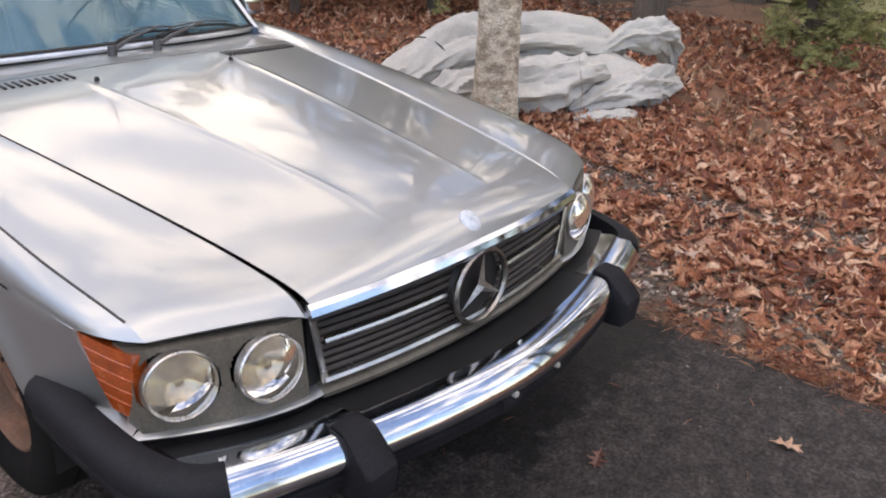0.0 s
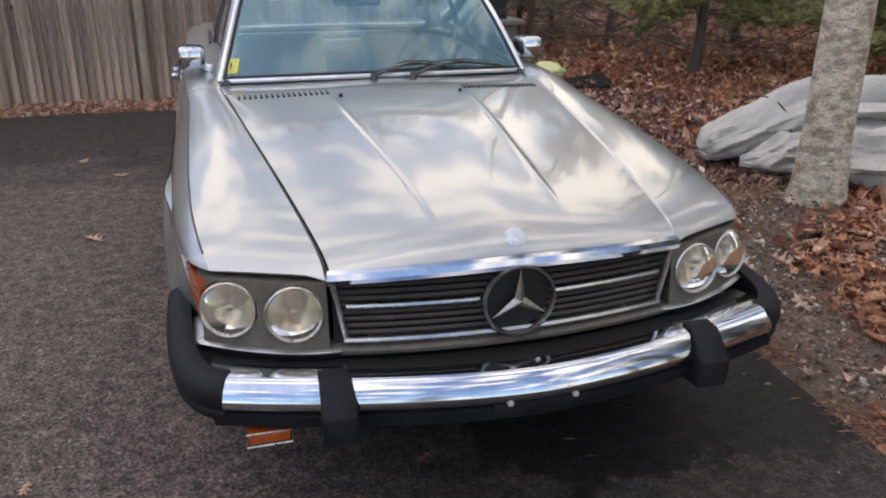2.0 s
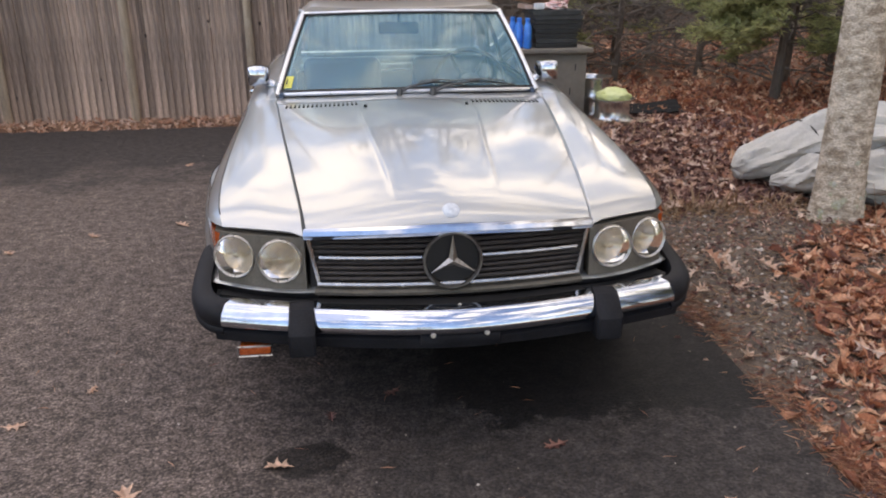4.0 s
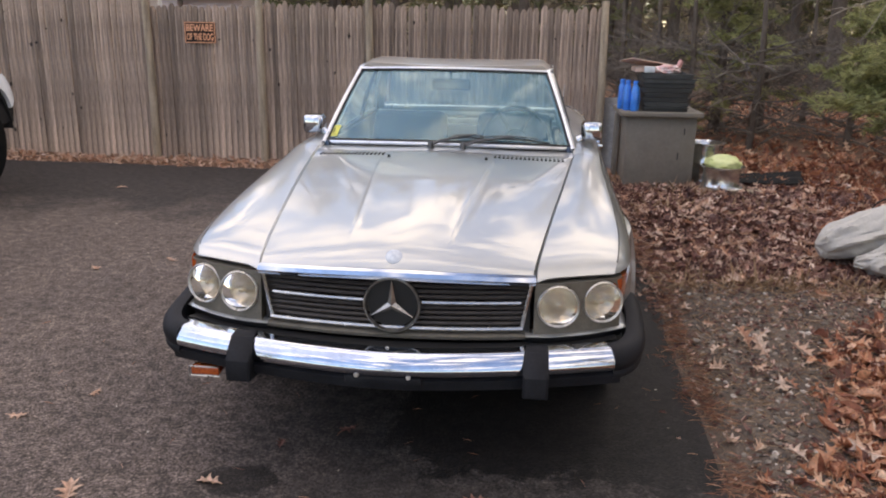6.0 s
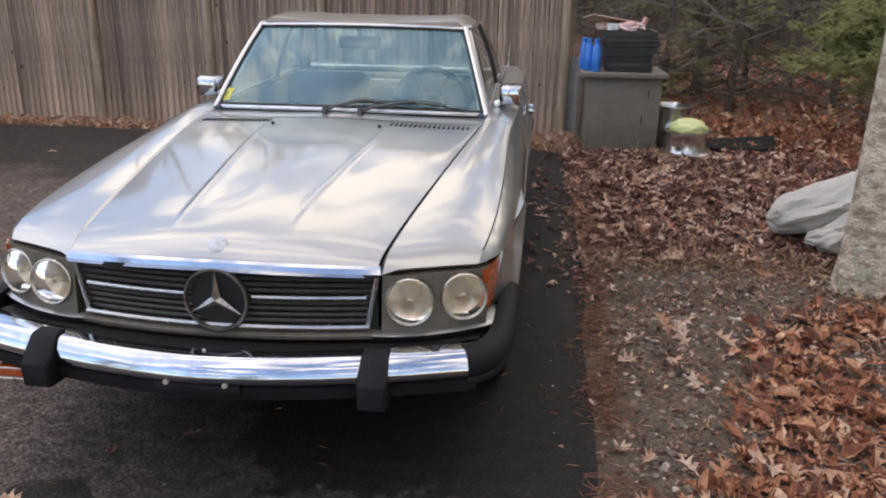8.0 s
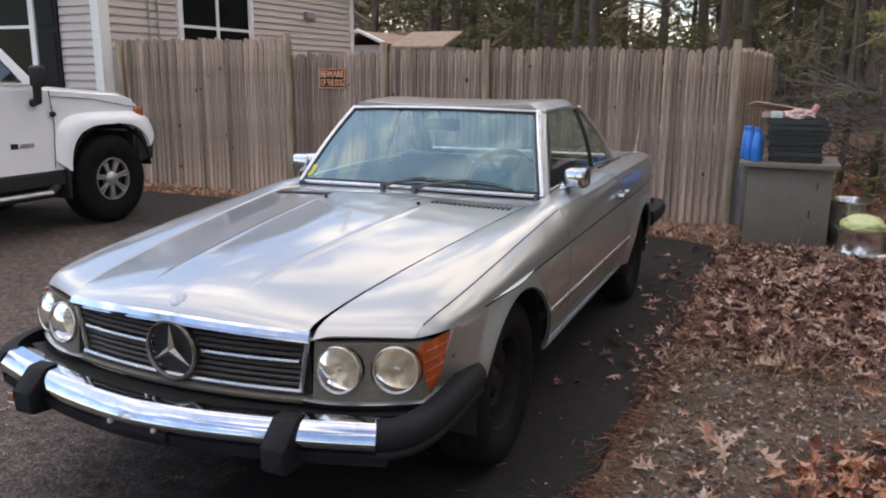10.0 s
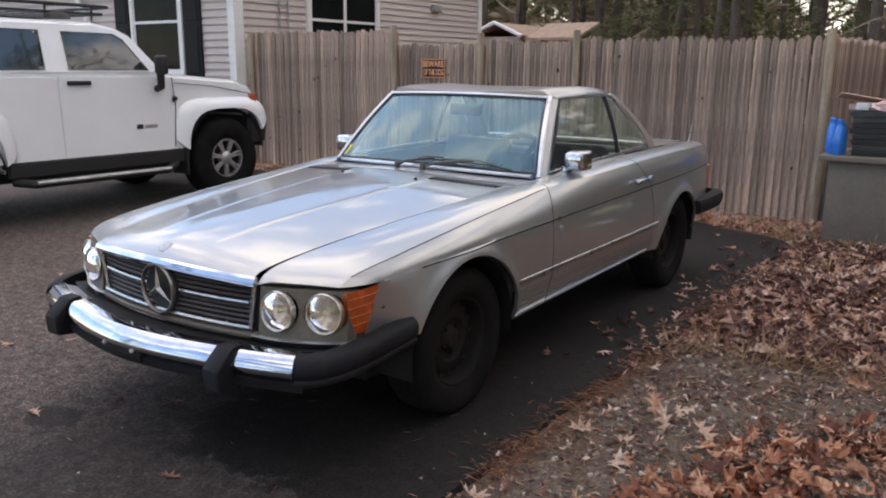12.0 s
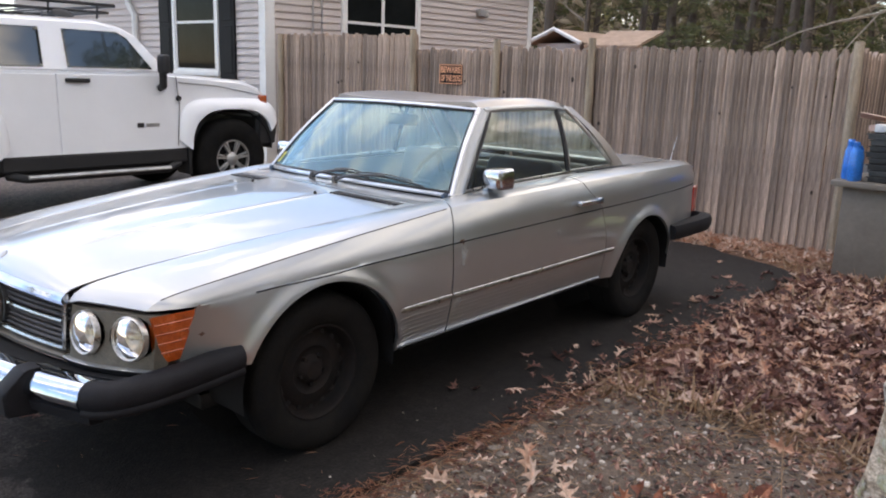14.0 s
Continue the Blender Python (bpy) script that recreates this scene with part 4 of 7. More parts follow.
part("rear_window", grid(rear_pt, steps(-0.93, 0.93, 12), steps(0.06, 0.95, 8)), SIDE_GLASS, car)
part("window_trim", tube([rear_pt(u, 0.03) for u in steps(-0.96, 0.96, 16)], 0.014, 6), WORN_CHROME, car)
part("window_trim", tube([rear_pt(u, 0.97) for u in steps(-0.98, 0.98, 16)], 0.016, 6), ROOF_PAINT, car)
def trunk_fn(u, t):
    y = 2.49 + (3.295 - 2.49) * t
    x = u * (top_x(y) - 0.003)
    return Vector((x, y, top_z(y) + 0.022 * (1 - u * u) * (1 - 0.5 * t)))
part("trunk_lid", grid(trunk_fn, steps(-1, 1, 20), steps(0, 1, 14), 0.014, to_axis), PAINT, car)
part("rear_panel", grid(lambda u, t: Vector((u * 0.745, 3.288 + 0.02 * (1 - u * u) - 0.03 * t, 0.86 - 0.46 * t)), steps(-1, 1, 16), steps(0, 1, 8), 0.02, lambda co: Vector((0, -1, 0))), PAINT, car)
rb_path = [(0.872, 2.80), (0.876, 2.95), (0.876, 3.15), (0.868, 3.30), (0.845, 3.40), (0.80, 3.46), (0.70, 3.495), (0.35, 3.52), (0, 3.525)]
rb_path = rb_path + [(-x, y) for x, y in rb_path[-2::-1]]
part("rear_bumper", sweep([(x, y, 0.485) for x, y in rb_path], [(-0.06, -0.055), (0.008, -0.05), (0.020, -0.02), (0.022, 0.012), (0.010, 0.040), (-0.06, 0.048)]), RUBBER, car, "black rubber rear bumper")
for s in (1, -1):
    part("tail_lamp", grid(lambda u, t, s=s: Vector((s * (0.795 - 0.02 * u - 0.10 * max(0, u - 0.5) * 2), 3.222 + 0.085 * min(1, u * 1.7), 0.56 + 0.165 * t)), steps(0, 1, 8), steps(0, 1, 4), 0.03, to_axis), RED, car, "red ribbed tail lamp")
part("antenna", tube([(0.69, 3.05, 0.89), (0.69, 3.06, 0.92), (0.70, 3.10, 1.06)], [0.008, 0.003, 0.002], 6), WORN_CHROME, car, "short aerial mast")

# wipers
WIPER = mat("dull_grey_wiper", (0.10, 0.10, 0.105), 0.4, 0.5)
OFF = Vector((0, -0.020, 0.018))
for u0, b0, b1 in ((-0.09, -0.02, 0.40), (0.15, 0.20, 0.80)):
    a0 = ws_pt(u0, 0.0) + Vector((0, -0.045, 0.004))
    mid_ = ws_pt((b0 + b1) / 2 + 0.02, 0.085) + OFF
    wp = part("wiper", tube([a0, a0.lerp(mid_, 0.25) + Vector((0, -0.012, 0.012)), a0.lerp(mid_, 0.6) + Vector((0, -0.012, 0.010)), mid_], [0.008, 0.007, 0.005, 0.004], 8), WIPER, car, "dull grey wiper arm")
    part("wiper_blade", tube([ws_pt(u, 0.030 + 0.045 * math.sin(math.pi * (u - b0) / (b1 - b0) * 0.9 + 0.15)) + Vector((0, -0.010, 0.010)) for u in steps(b0, b1, 10)], 0.0048, 6), BLACK, wp, "black rubber blade")
    part("wiper_bridge", tube([ws_pt(u, 0.045 + 0.050 * math.sin(math.pi * (u - b0) / (b1 - b0) * 0.9 + 0.15)) + Vector((0, -0.018, 0.016)) for u in steps(b0 + 0.08, b1 - 0.08, 6)], 0.0035, 6), WIPER, wp)
    part("wiper_pivot", lathe([(0.0, 0.02), (0.012, 0.018), (0.015, 0.0), (0.015, -0.02)], Matrix.Translation(a0), 12), WIPER, wp)

# chips and scuffs in the paint
def chip(y0, k0, r, seed, material, label):
    rng_ = random.Random(seed)
    bm = bmesh.new()
    n = 12
    mid__ = bm.verts.new(side(y0, k0, 1) + Vector((0.0022, 0, 0)))
    ring = []
    for i in range(n):
        a = 6.283185 * i / n
        q = r * rng_.uniform(0.45, 1.15)
        p = side(y0 + q * math.cos(a), k0 + q * math.sin(a) * 3.4, 1)
        ring.append(bm.verts.new(p + Vector((0.0016, 0, 0))))
    for i in range(n):
        bm.faces.new((mid__, ring[i], ring[(i + 1) % n]))
    part("paint_chip", bm, material, car, label)
PRIMER = mat("pale_primer", (0.36, 0.37, 0.37), 0.5, 0.3)
chip(0.752, 1.02, 0.020, 1, RUST, "rusty brown chip")
chip(0.765, 0.88, 0.026, 2, PRIMER, "pale scuff")
chip(0.755, 0.78, 0.018, 3, PRIMER, "pale scuff")
chip(0.745, 0.42, 0.028, 4, PRIMER, "pale scuff")
chip(0.738, 0.34, 0.020, 5, PRIMER, "pale scuff")
chip(1.50, 0.84, 0.016, 6, PRIMER, "pale scuff")
chip(-0.50, 1.10, 0.014, 8, RUST, "rusty brown chip")
chip(-0.49, 0.55, 0.012, 9, RUST, "rusty brown chip")

# interior
inside = [("car_floor", box(-0.66, 0.66, 0.55, 2.6, 0.25, 0.29), DASH), ("parcel_shelf", box(-0.62, 0.62, 2.2, 2.50, 0.80, 0.875, 0.02), CREAM),
          ("rear_bulkhead", box(-0.64, 0.64, 2.12, 2.2, 0.28, 0.84, 0.02), SEAT)]
for n, b, m in inside:
    part(n, b, m, car)
part("shelf_edge", tube([(-0.60, 2.16, 0.905), (0.60, 2.16, 0.905)], 0.022, 8), CREAM, car, "pale roll along the rear shelf")
part("dashboard", grid(lambda u, t: Vector((u * 0.64, ws_y(u * 0.6) + 0.06 + 0.30 * t, 0.868 - 0.03 * t - 0.10 * max(0, t - 0.7) * 2 + 0.02 * math.exp(-((u - 0.5) / 0.3) ** 2))), steps(-1, 1, 20), steps(0, 1, 8), 0.25, lambda co: Vector((0, 0.2, -1))), DASH, car)
for s in (1, -1):
    part("door_card", box(min(s * 0.63, s * 0.655), max(s * 0.63, s * 0.655), 0.86, 1.96, 0.34, 0.885, 0.01), SEAT, car)
    sb = bmesh.new()
    box(s * 0.34 - 0.25, s * 0.34 + 0.25, 1.28, 1.80, 0.36, 0.52, 0.05, 3, sb)
    seat = part("seat", sb, SEAT, car, "dark blue vinyl seat")
    bb = box(-0.24, 0.24, -0.07, 0.07, 0, 0.50, 0.05, 3)
    bmesh.ops.transform(bb, matrix=Matrix.Translation((s * 0.34, 1.80, 0.46)) @ Matrix.Rotation(radians(-14), 4, "X"), verts=bb.verts)
    part("backrest", bb, SEAT, seat)
SW = Matrix.Translation((0.36, 1.17, 0.87)) @ Matrix.Rotation(radians(62), 4, "X")
rim = tube([SW @ Vector((0.195 * math.cos(a), 0.195 * math.sin(a), 0)) for a in steps(0, 6.283185, 32)], 0.014, 8, cap=False)
wheel_rim = part("steering_wheel", rim, DASH, car, "large dark steering wheel")
for a in (0, 60, 180, 120):
    part("spoke", tube([SW @ Vector((0, 0, -0.03)), SW @ Vector((0.19 * math.cos(radians(a)), 0.19 * math.sin(radians(a)), 0))], 0.014, 6), DASH, wheel_rim)
part("horn_pad", lathe([(0, 0.015), (0.06, 0.012), (0.075, -0.01), (0.05, -0.06)], SW, 20), DASH, wheel_rim)
rv = box(-0.11, 0.11, -0.015, 0.015, -0.032, 0.032, 0.014, 3)
bmesh.ops.transform(rv, matrix=Matrix.Translation((-0.02, 1.27, 1.165)) @ Matrix.Rotation(radians(-8), 4, "X"), verts=rv.verts)
rvm = part("rear_view_mirror", rv, DASH, car)
part("mirror_stalk", tube([(-0.02, 1.275, 1.19), (-0.02, 1.24, 1.25)], 0.007, 6), DASH, rvm)

# underside and wheels
part("underbody", box(-0.64, 0.64, -0.40, 3.05, 0.22, 0.28, 0.01), BLACK, car)
for c in (AXLE_F, AXLE_R):
    for s in (1, -1):
        well = grid(lambda a, t, c=c, s=s: Vector((s * (0.42 + 0.42 * t), c + (ARCH - 0.002) * math.cos(a), HUB + (ARCH - 0.002) * math.sin(a))), steps(-0.15, math.pi + 0.15, 24), (0, 0.5, 1))
        part("wheel_well", well, BLACK, car)
        part("wheel_well", grid(lambda a, t, c=c, s=s: Vector((s * 0.44, c + ARCH * t * math.cos(a), HUB + ARCH * t * math.sin(a))), steps(0, 6.283185, 24), (0.02, 1)), BLACK, car)
        W = Matrix.Translation((s * 0.735, c, HUB)) @ Matrix.Rotation(radians(90 * s), 4, "Y")
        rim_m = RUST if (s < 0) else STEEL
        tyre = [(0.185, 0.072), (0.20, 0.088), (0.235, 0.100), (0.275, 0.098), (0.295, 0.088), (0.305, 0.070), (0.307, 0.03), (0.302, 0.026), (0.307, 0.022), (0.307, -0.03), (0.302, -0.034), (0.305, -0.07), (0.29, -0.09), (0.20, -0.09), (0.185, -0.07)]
        wh = part("wheel", lathe([(0.188, 0.074), (0.180, 0.076), (0.172, 0.066), (0.168, 0.040), (0.165, 0.02), (0.150, 0.018), (0.130, 0.030), (0.095, 0.034), (0.080, 0.022), (0.060, 0.020), (0.052, 0.030), (0.035, 0.046), (0.0, 0.048)], W, 40), rim_m, car, "rusty brown steel wheel" if s < 0 else "rusty steel wheel without a cap, shade painted into its colour")
        part("tyre", lathe(tyre, W, 48), TYRE, wh, "dusty black tyre")
        for i in range(16):
            a = 6.283185 * i / 16
            m = W @ Matrix.Translation((0.148 * math.cos(a), 0.148 * math.sin(a), 0.0205)) @ Matrix.Rotation(a, 4, "Z")
            hb = lathe([(0.0, 0.002), (0.011, 0.002), (0.013, -0.004)], m, 8)
            part("vent_hole", hb, BLACK, wh)
        for i in range(5):
            a = 6.283185 * i / 5
            m = W @ Matrix.Translation((0.058 * math.cos(a), 0.058 * math.sin(a), 0.022))
            part("wheel_bolt", lathe([(0.0, 0.016), (0.008, 0.015), (0.010, 0.0)], m, 6), STEEL, wh, smooth=False)
part("axle", tube([(-0.6, AXLE_R, HUB), (0.6, AXLE_R, HUB)], 0.05, 8), BLACK, car)
part("axle", tube([(-0.6, AXLE_F, HUB - 0.03), (0.6, AXLE_F, HUB - 0.03)], 0.04, 8), BLACK, car)


# ---- house behind the fence ----
SIDING = mat("grey_vinyl_siding", (0.54, 0.475, 0.445), 0.6, dark=(0.50, 0.44, 0.41), scale=0.8, fine=30, random_tone=0.03, grain=0.05)
WHITE = mat("white_trim", (0.78, 0.78, 0.76), 0.5, dark=(0.74, 0.735, 0.72), scale=5, fine=60, grain=0.05)
SHUTTER = mat("black_shutter_paint", (0.012, 0.012, 0.013), 0.6, spec=0.15)
ROOFING = mat("brown_shingle", (0.42, 0.30, 0.22), 0.9, dark=(0.30, 0.21, 0.15), scale=6, fine=60, bump=0.4)
PANE = mat("window_pane_glass", (0.012, 0.014, 0.014), 0.05, scale=3, rough_var=0.01, spec=0.04)
HX0, HX1, HY0, HY1, EAVE = -15.0, -6.45, 5.10, 11.45, 3.1
house = tagged(thing("house", "grey clapboard house with white trim and black shutters", "house", (-10.7, 8.2, 0)), kind="structure")
part("wall", box(HX0 + 0.02, HX1 - 0.02, HY0 + 0.02, HY1 - 0.02, -0.1, EAVE), SIDING, house, smooth=False)


def board_mesh(length):
    bm = bmesh.new()
    a = [bm.verts.new((0, y, z)) for y, z in ((0.004, 0.006), (-0.026, 0.0), (-0.026, 0.012), (-0.002, 0.104))]
    b = [bm.verts.new((length, v.co.y, v.co.z)) for v in a]
    for i in range(3):
        bm.faces.new((a[i], b[i], b[i + 1], a[i + 1]))
    bm.faces.new(a), bm.faces.new(b[::-1])
    me = bpy.data.meshes.new("siding_board")
    bm.to_mesh(me)
    bm.free()
    me.materials.append(SIDING)
    return me


front_board, side_board = board_mesh(HX1 - HX0 - 0.2), board_mesh(HY1 - HY0 - 0.2)
for i in range(29):
    z = 0.10 + 0.1035 * i
    for me, m in ((front_board, Matrix.Translation((HX0 + 0.1, HY0 + 0.018, z))), (side_board, Matrix.Translation((HX1 - 0.018, HY0 + 0.1, z)) @ Matrix.Rotation(radians(90), 4, "Z"))):
        ob = part("siding_board", None, None, house, mesh=me)
        ob.matrix_basis = m
for x0, x1, y0, y1 in ((HX1 - 0.13, HX1 + 0.012, HY0 - 0.012, HY0 + 0.02), (HX1 - 0.02, HX1 + 0.012, HY0 + 0.021, HY0 + 0.16), (HX1 - 0.02, HX1 + 0.012, HY1 - 0.12, HY1 + 0.012), (HX0 - 0.01, HX0 + 0.12, HY0 - 0.012, HY0 + 0.02)):
    part("corner_board", box(x0, x1, y0, y1, -0.05, EAVE, 0.003), WHITE, house, "white corner board", False)
rf = bmesh.new()
ridge_y, ridge_z = (HY0 + HY1) / 2, 4.3
for dz in (0, -0.15):
    v = [rf.verts.new(p) for p in ((HX0 - 0.3, HY0 - 0.4, EAVE + dz), (HX1 + 0.3, HY0 - 0.4, EAVE + dz), (HX1 + 0.3, ridge_y, ridge_z + dz), (HX0 - 0.3, ridge_y, ridge_z + dz), (HX1 + 0.3, HY1 + 0.4, EAVE + dz), (HX0 - 0.3, HY1 + 0.4, EAVE + dz))]
    rf.faces.new((v[0], v[1], v[2], v[3])), rf.faces.new((v[3], v[2], v[4], v[5]))
rf.verts.ensure_lookup_table()
a, b = rf.verts[:6], rf.verts[6:]
for i, j in ((0, 1), (1, 2), (2, 4), (4, 5), (5, 3), (3, 0)):
    rf.faces.new((a[i], a[j], b[j], b[i]))
# unseen roof; low ridge and pale shingles set to lighten the hood's reflection
part("house_roof", rf, mat("grey_shingle", (0.42, 0.41, 0.39), 0.9, dark=(0.32, 0.31, 0.295), scale=6, fine=60, bump=0.4), house, "unseen grey shingle roof, paled for the hood's reflection", False)
gw = bmesh.new()
gw.faces.new([gw.verts.new(p) for p in ((HX1 - 0.02, HY0, EAVE), (HX1 - 0.02, HY1, EAVE), (HX1 - 0.02, ridge_y, ridge_z - 0.1))])
gw.faces.new([gw.verts.new(p) for p in ((HX0 + 0.02, HY0, EAVE), (HX0 + 0.02, HY1, EAVE), (HX0 + 0.02, ridge_y, ridge_z - 0.1))])
part("gable", gw, SIDING, house, smooth=False)


def house_window(name, at, turn, w, h, sashes):
    """A framed window on a wall, its face along local -Y, from its lower left corner."""
    m = Matrix.Translation(at) @ Matrix.Rotation(radians(turn), 4, "Z")
    def put(bm):
        bmesh.ops.transform(bm, matrix=m, verts=bm.verts)
        return bm
    win = part(name, put(box(0, w, -0.03, 0.04, -0.07, 0.0, 0.004)), WHITE, house, "white double-hung window")
    for b in (box(0, w, -0.02, 0.04, h - 0.075, h), box(0, 0.075, -0.02, 0.04, 0.001, h - 0.076), box(w - 0.075, w, -0.02, 0.04, 0.001, h - 0.076)):
        part("window_frame", put(b), WHITE, win, smooth=False)
    n = sashes
    cell = (w - 0.15) / n
    for i in range(n):
        x0 = 0.075 + cell * i
        part("pane", put(box(x0 + 0.03, x0 + cell - 0.03, 0.006, 0.02, 0.03, h - 0.1)), PANE, win, smooth=False)
        for b in (box(x0, x0 + 0.03, -0.008, 0.03, 0.001, h - 0.077), box(x0 + cell - 0.03, x0 + cell, -0.008, 0.03, 0.001, h - 0.077), box(x0 + 0.031, x0 + cell - 0.031, -0.008, 0.03, 0.001, 0.035), box(x0 + 0.031, x0 + cell - 0.031, -0.012, 0.03, h * 0.5 - 0.02, h * 0.5 + 0.02)):
            part("sash", put(b), WHITE, win, smooth=False)
    return win


house_window("window_front", (-8.82, HY0 - 0.02, 1.30), 0, 1.26, 1.45, 1)
house_window("window_side", (HX1 + 0.02, 6.50, 1.45), 90, 1.72, 1.30, 2)
for x0, x1 in ((-9.22, -8.85), (-7.53, -7.14)):
    sh = part("shutter", box(x0, x1, HY0 - 0.035, HY0 - 0.002, 1.20, 2.80, 0.004), SHUTTER, house, "black panelled shutter", False)
    for z0, z1 in ((1.28, 1.95), (2.03, 2.72)):
        part("shutter_panel", box(x0 + 0.06, x1 - 0.06, HY0 - 0.043, HY0 - 0.034, z0, z1, 0.006), SHUTTER, sh, smooth=False)
part("downspout", tube([(-10.15, HY0 - 0.06, 3.0), (-10.15, HY0 - 0.06, 2.35), (-9.95, HY0 - 0.06, 2.15), (-9.95, HY0 - 0.06, 0.1)], 0.05, 8), WHITE, house, "white downspout")
part("wall_vent", box(HX1 + 0.0, HX1 + 0.09, 9.72, 9.98, 2.40, 2.52, 0.01), mat("vent_grey", (0.35, 0.34, 0.33), 0.5), house, "small grey wall vent")
part("meter", lathe([(0, 0.10), (0.07, 0.09), (0.09, 0.04), (0.09, -0.02)], Matrix.Translation((HX1 + 0.01, 6.28, 2.55)) @ Matrix.Rotation(radians(90), 4, "Y"), 16), mat("meter_grey", (0.4, 0.4, 0.4), 0.4, 0.5), house, "round grey electric meter")
for y in (5.93, 6.10):
    part("conduit", tube([(HX1 + 0.03, y, 0.1), (HX1 + 0.03, y, 2.9)], 0.014, 6), mat("conduit_grey", (0.36, 0.35, 0.34), 0.5), house)

shed = thing("shed", "small far shed with white gable trim and brown roof", "shed", (-8.3, 16.8, 0))
part("shed_wall", box(-9.45, -8.15, 16.0, 18.2, 0, 2.2), SIDING, shed, smooth=False)
sr = bmesh.new()
for y in (15.8, 18.4):
    for dz in (0.0, -0.06):
        [sr.verts.new(p) for p in ((-9.6, y, 2.22 + dz), (-8.8, y, 2.56 + dz), (-8.0, y, 2.22 + dz))]
sr.verts.ensure_lookup_table()
q = sr.verts
for i in (0, 1):
    sr.faces.new((q[i], q[i + 1], q[i + 7], q[i + 6])), sr.faces.new((q[i + 3], q[i + 4], q[i + 10], q[i + 9]))
    sr.faces.new((q[i], q[i + 1], q[i + 4], q[i + 3]))
part("shed_roof", sr, ROOFING, shed, smooth=False)
part("gable_trim", tube([(-9.62, 15.76, 2.20), (-8.8, 15.76, 2.55), (-7.98, 15.76, 2.20)], 0.055, 6), WHITE, shed)
part("shed_annex", box(-8.1, -6.6, 16.2, 18.2, 0, 2.15), SIDING, shed, smooth=False)
an = grid(lambda x, t: Vector((x, 15.95 + 1.3 * t, 2.16 + 0.42 * t)), steps(-8.0, -6.5, 3), (0, 0.5, 1), 0.06, lambda co: Vector((0, 0, -1)))
part("shed_roof", an, ROOFING, shed, smooth=False)

# ---- white sport utility vehicle ----
SUV_WHITE = mat("white_car_paint", (0.86, 0.88, 0.91), 0.25, dark=(0.82, 0.84, 0.87), scale=2, fine=300, coat=1.0, rough_var=0.05, grain=0.02)
SUV_BLACK = mat("black_cladding", (0.015, 0.015, 0.016), 0.6)
ALLOY = mat("silver_alloy", (0.56, 0.56, 0.55), 0.34, 0.7, scale=12, grain=0.1)
SUV_GLASS = mat("dark_tinted_glass", (0.018, 0.028, 0.026), 0.02, scale=2, rough_var=0.01, spec=1.0, coat=1.0)
suv = thing("suv", "boxy white sport utility vehicle with roof rack, parked on asphalt", "car", (-5.25, 1.6, 0))
SX, SW2, WF, WR, SR = -5.25, 0.90, 3.10, 0.26, 0.425


def slab(outline, x0, x1, taper=0.0, bev=0.0):
    """A side outline in (y, z) pulled across from x0 to x1; taper leans the upper part inwards."""
    bm = bmesh.new()
    zs = [z for y, z in outline]
    zmin, zmax = min(zs), max(zs)
    c = (x0 + x1) / 2
    rows = []
    for x in (x0, x1):
        rows.append([bm.verts.new((c + (x - c) * (1 - taper * (z - zmin) / (zmax - zmin)), y, z)) for y, z in outline])
    n = len(outline)
    bm.faces.new(rows[0]), bm.faces.new(rows[1][::-1])
    for i in range(n):
        bm.faces.new((rows[0][i], rows[0][(i + 1) % n], rows[1][(i + 1) % n], rows[1][i]))
    bmesh.ops.recalc_face_normals(bm, faces=bm.faces)
    if bev:
        es = [e for e in bm.edges if len(e.link_faces) == 2 and e.calc_face_angle(0) > 0.5]
        bmesh.ops.bevel(bm, geom=es, offset=bev, segments=3, affect="EDGES")
    return bm


def arch(c, r, a0, a1, n=10, zc=0.47):
    return [(c + r * math.cos(radians(a)), zc + r * math.sin(radians(a))) for a in steps(a0, a1, n)]


low_line = [(-1.10, 0.60), (-1.14, 1.31), (2.42, 1.315), (2.50, 1.31), (3.28, 1.25), (3.52, 1.16), (3.58, 0.98), (3.58, 0.86)] + arch(WF, 0.50, 35, 180) + [(2.58, 0.50), (0.80, 0.50)] + arch(WR, 0.50, 0, 180) + [(-0.26, 0.60)]
part("body", slab(low_line, SX - SW2, SX + SW2, 0.02, 0.035), SUV_WHITE, suv, "glossy white body")
cab = [(-1.12, 1.30), (-1.04, 1.74), (-0.92, 1.78), (1.75, 1.775), (1.98, 1.73), (2.12, 1.66), (2.44, 1.30)]
part("cabin", slab(cab, SX - SW2 + 0.02, SX + SW2 - 0.02, 0.13, 0.03), SUV_WHITE, suv, "white cabin")


def suv_x(z):
    return SX + (SW2 - 0.02) * (1 - 0.13 * (z - 1.30) / 0.48)


def suv_window(name, quad, s=1):
    bm = bmesh.new()
    vs = [Vector((SX + s * (suv_x(z) - SX + 0.006), y, z)) for y, z in quad]
    c = sum(vs, Vector()) / len(vs)
    outer = [bm.verts.new(v) for v in vs]
    inner = [bm.verts.new(v + (c - v) * 0.05 + Vector((-s * 0.004, 0, 0))) for v in vs]
    bm.faces.new(inner)
    for i in range(len(vs)):
        j = (i + 1) % len(vs)
        bm.faces.new((outer[i], outer[j], inner[j], inner[i]))
    bmesh.ops.bevel(bm, geom=[v for v in bm.verts], offset=0.025, segments=2, affect="VERTICES")
    return part(name, bm, SUV_GLASS, suv, "dark tinted window", False)


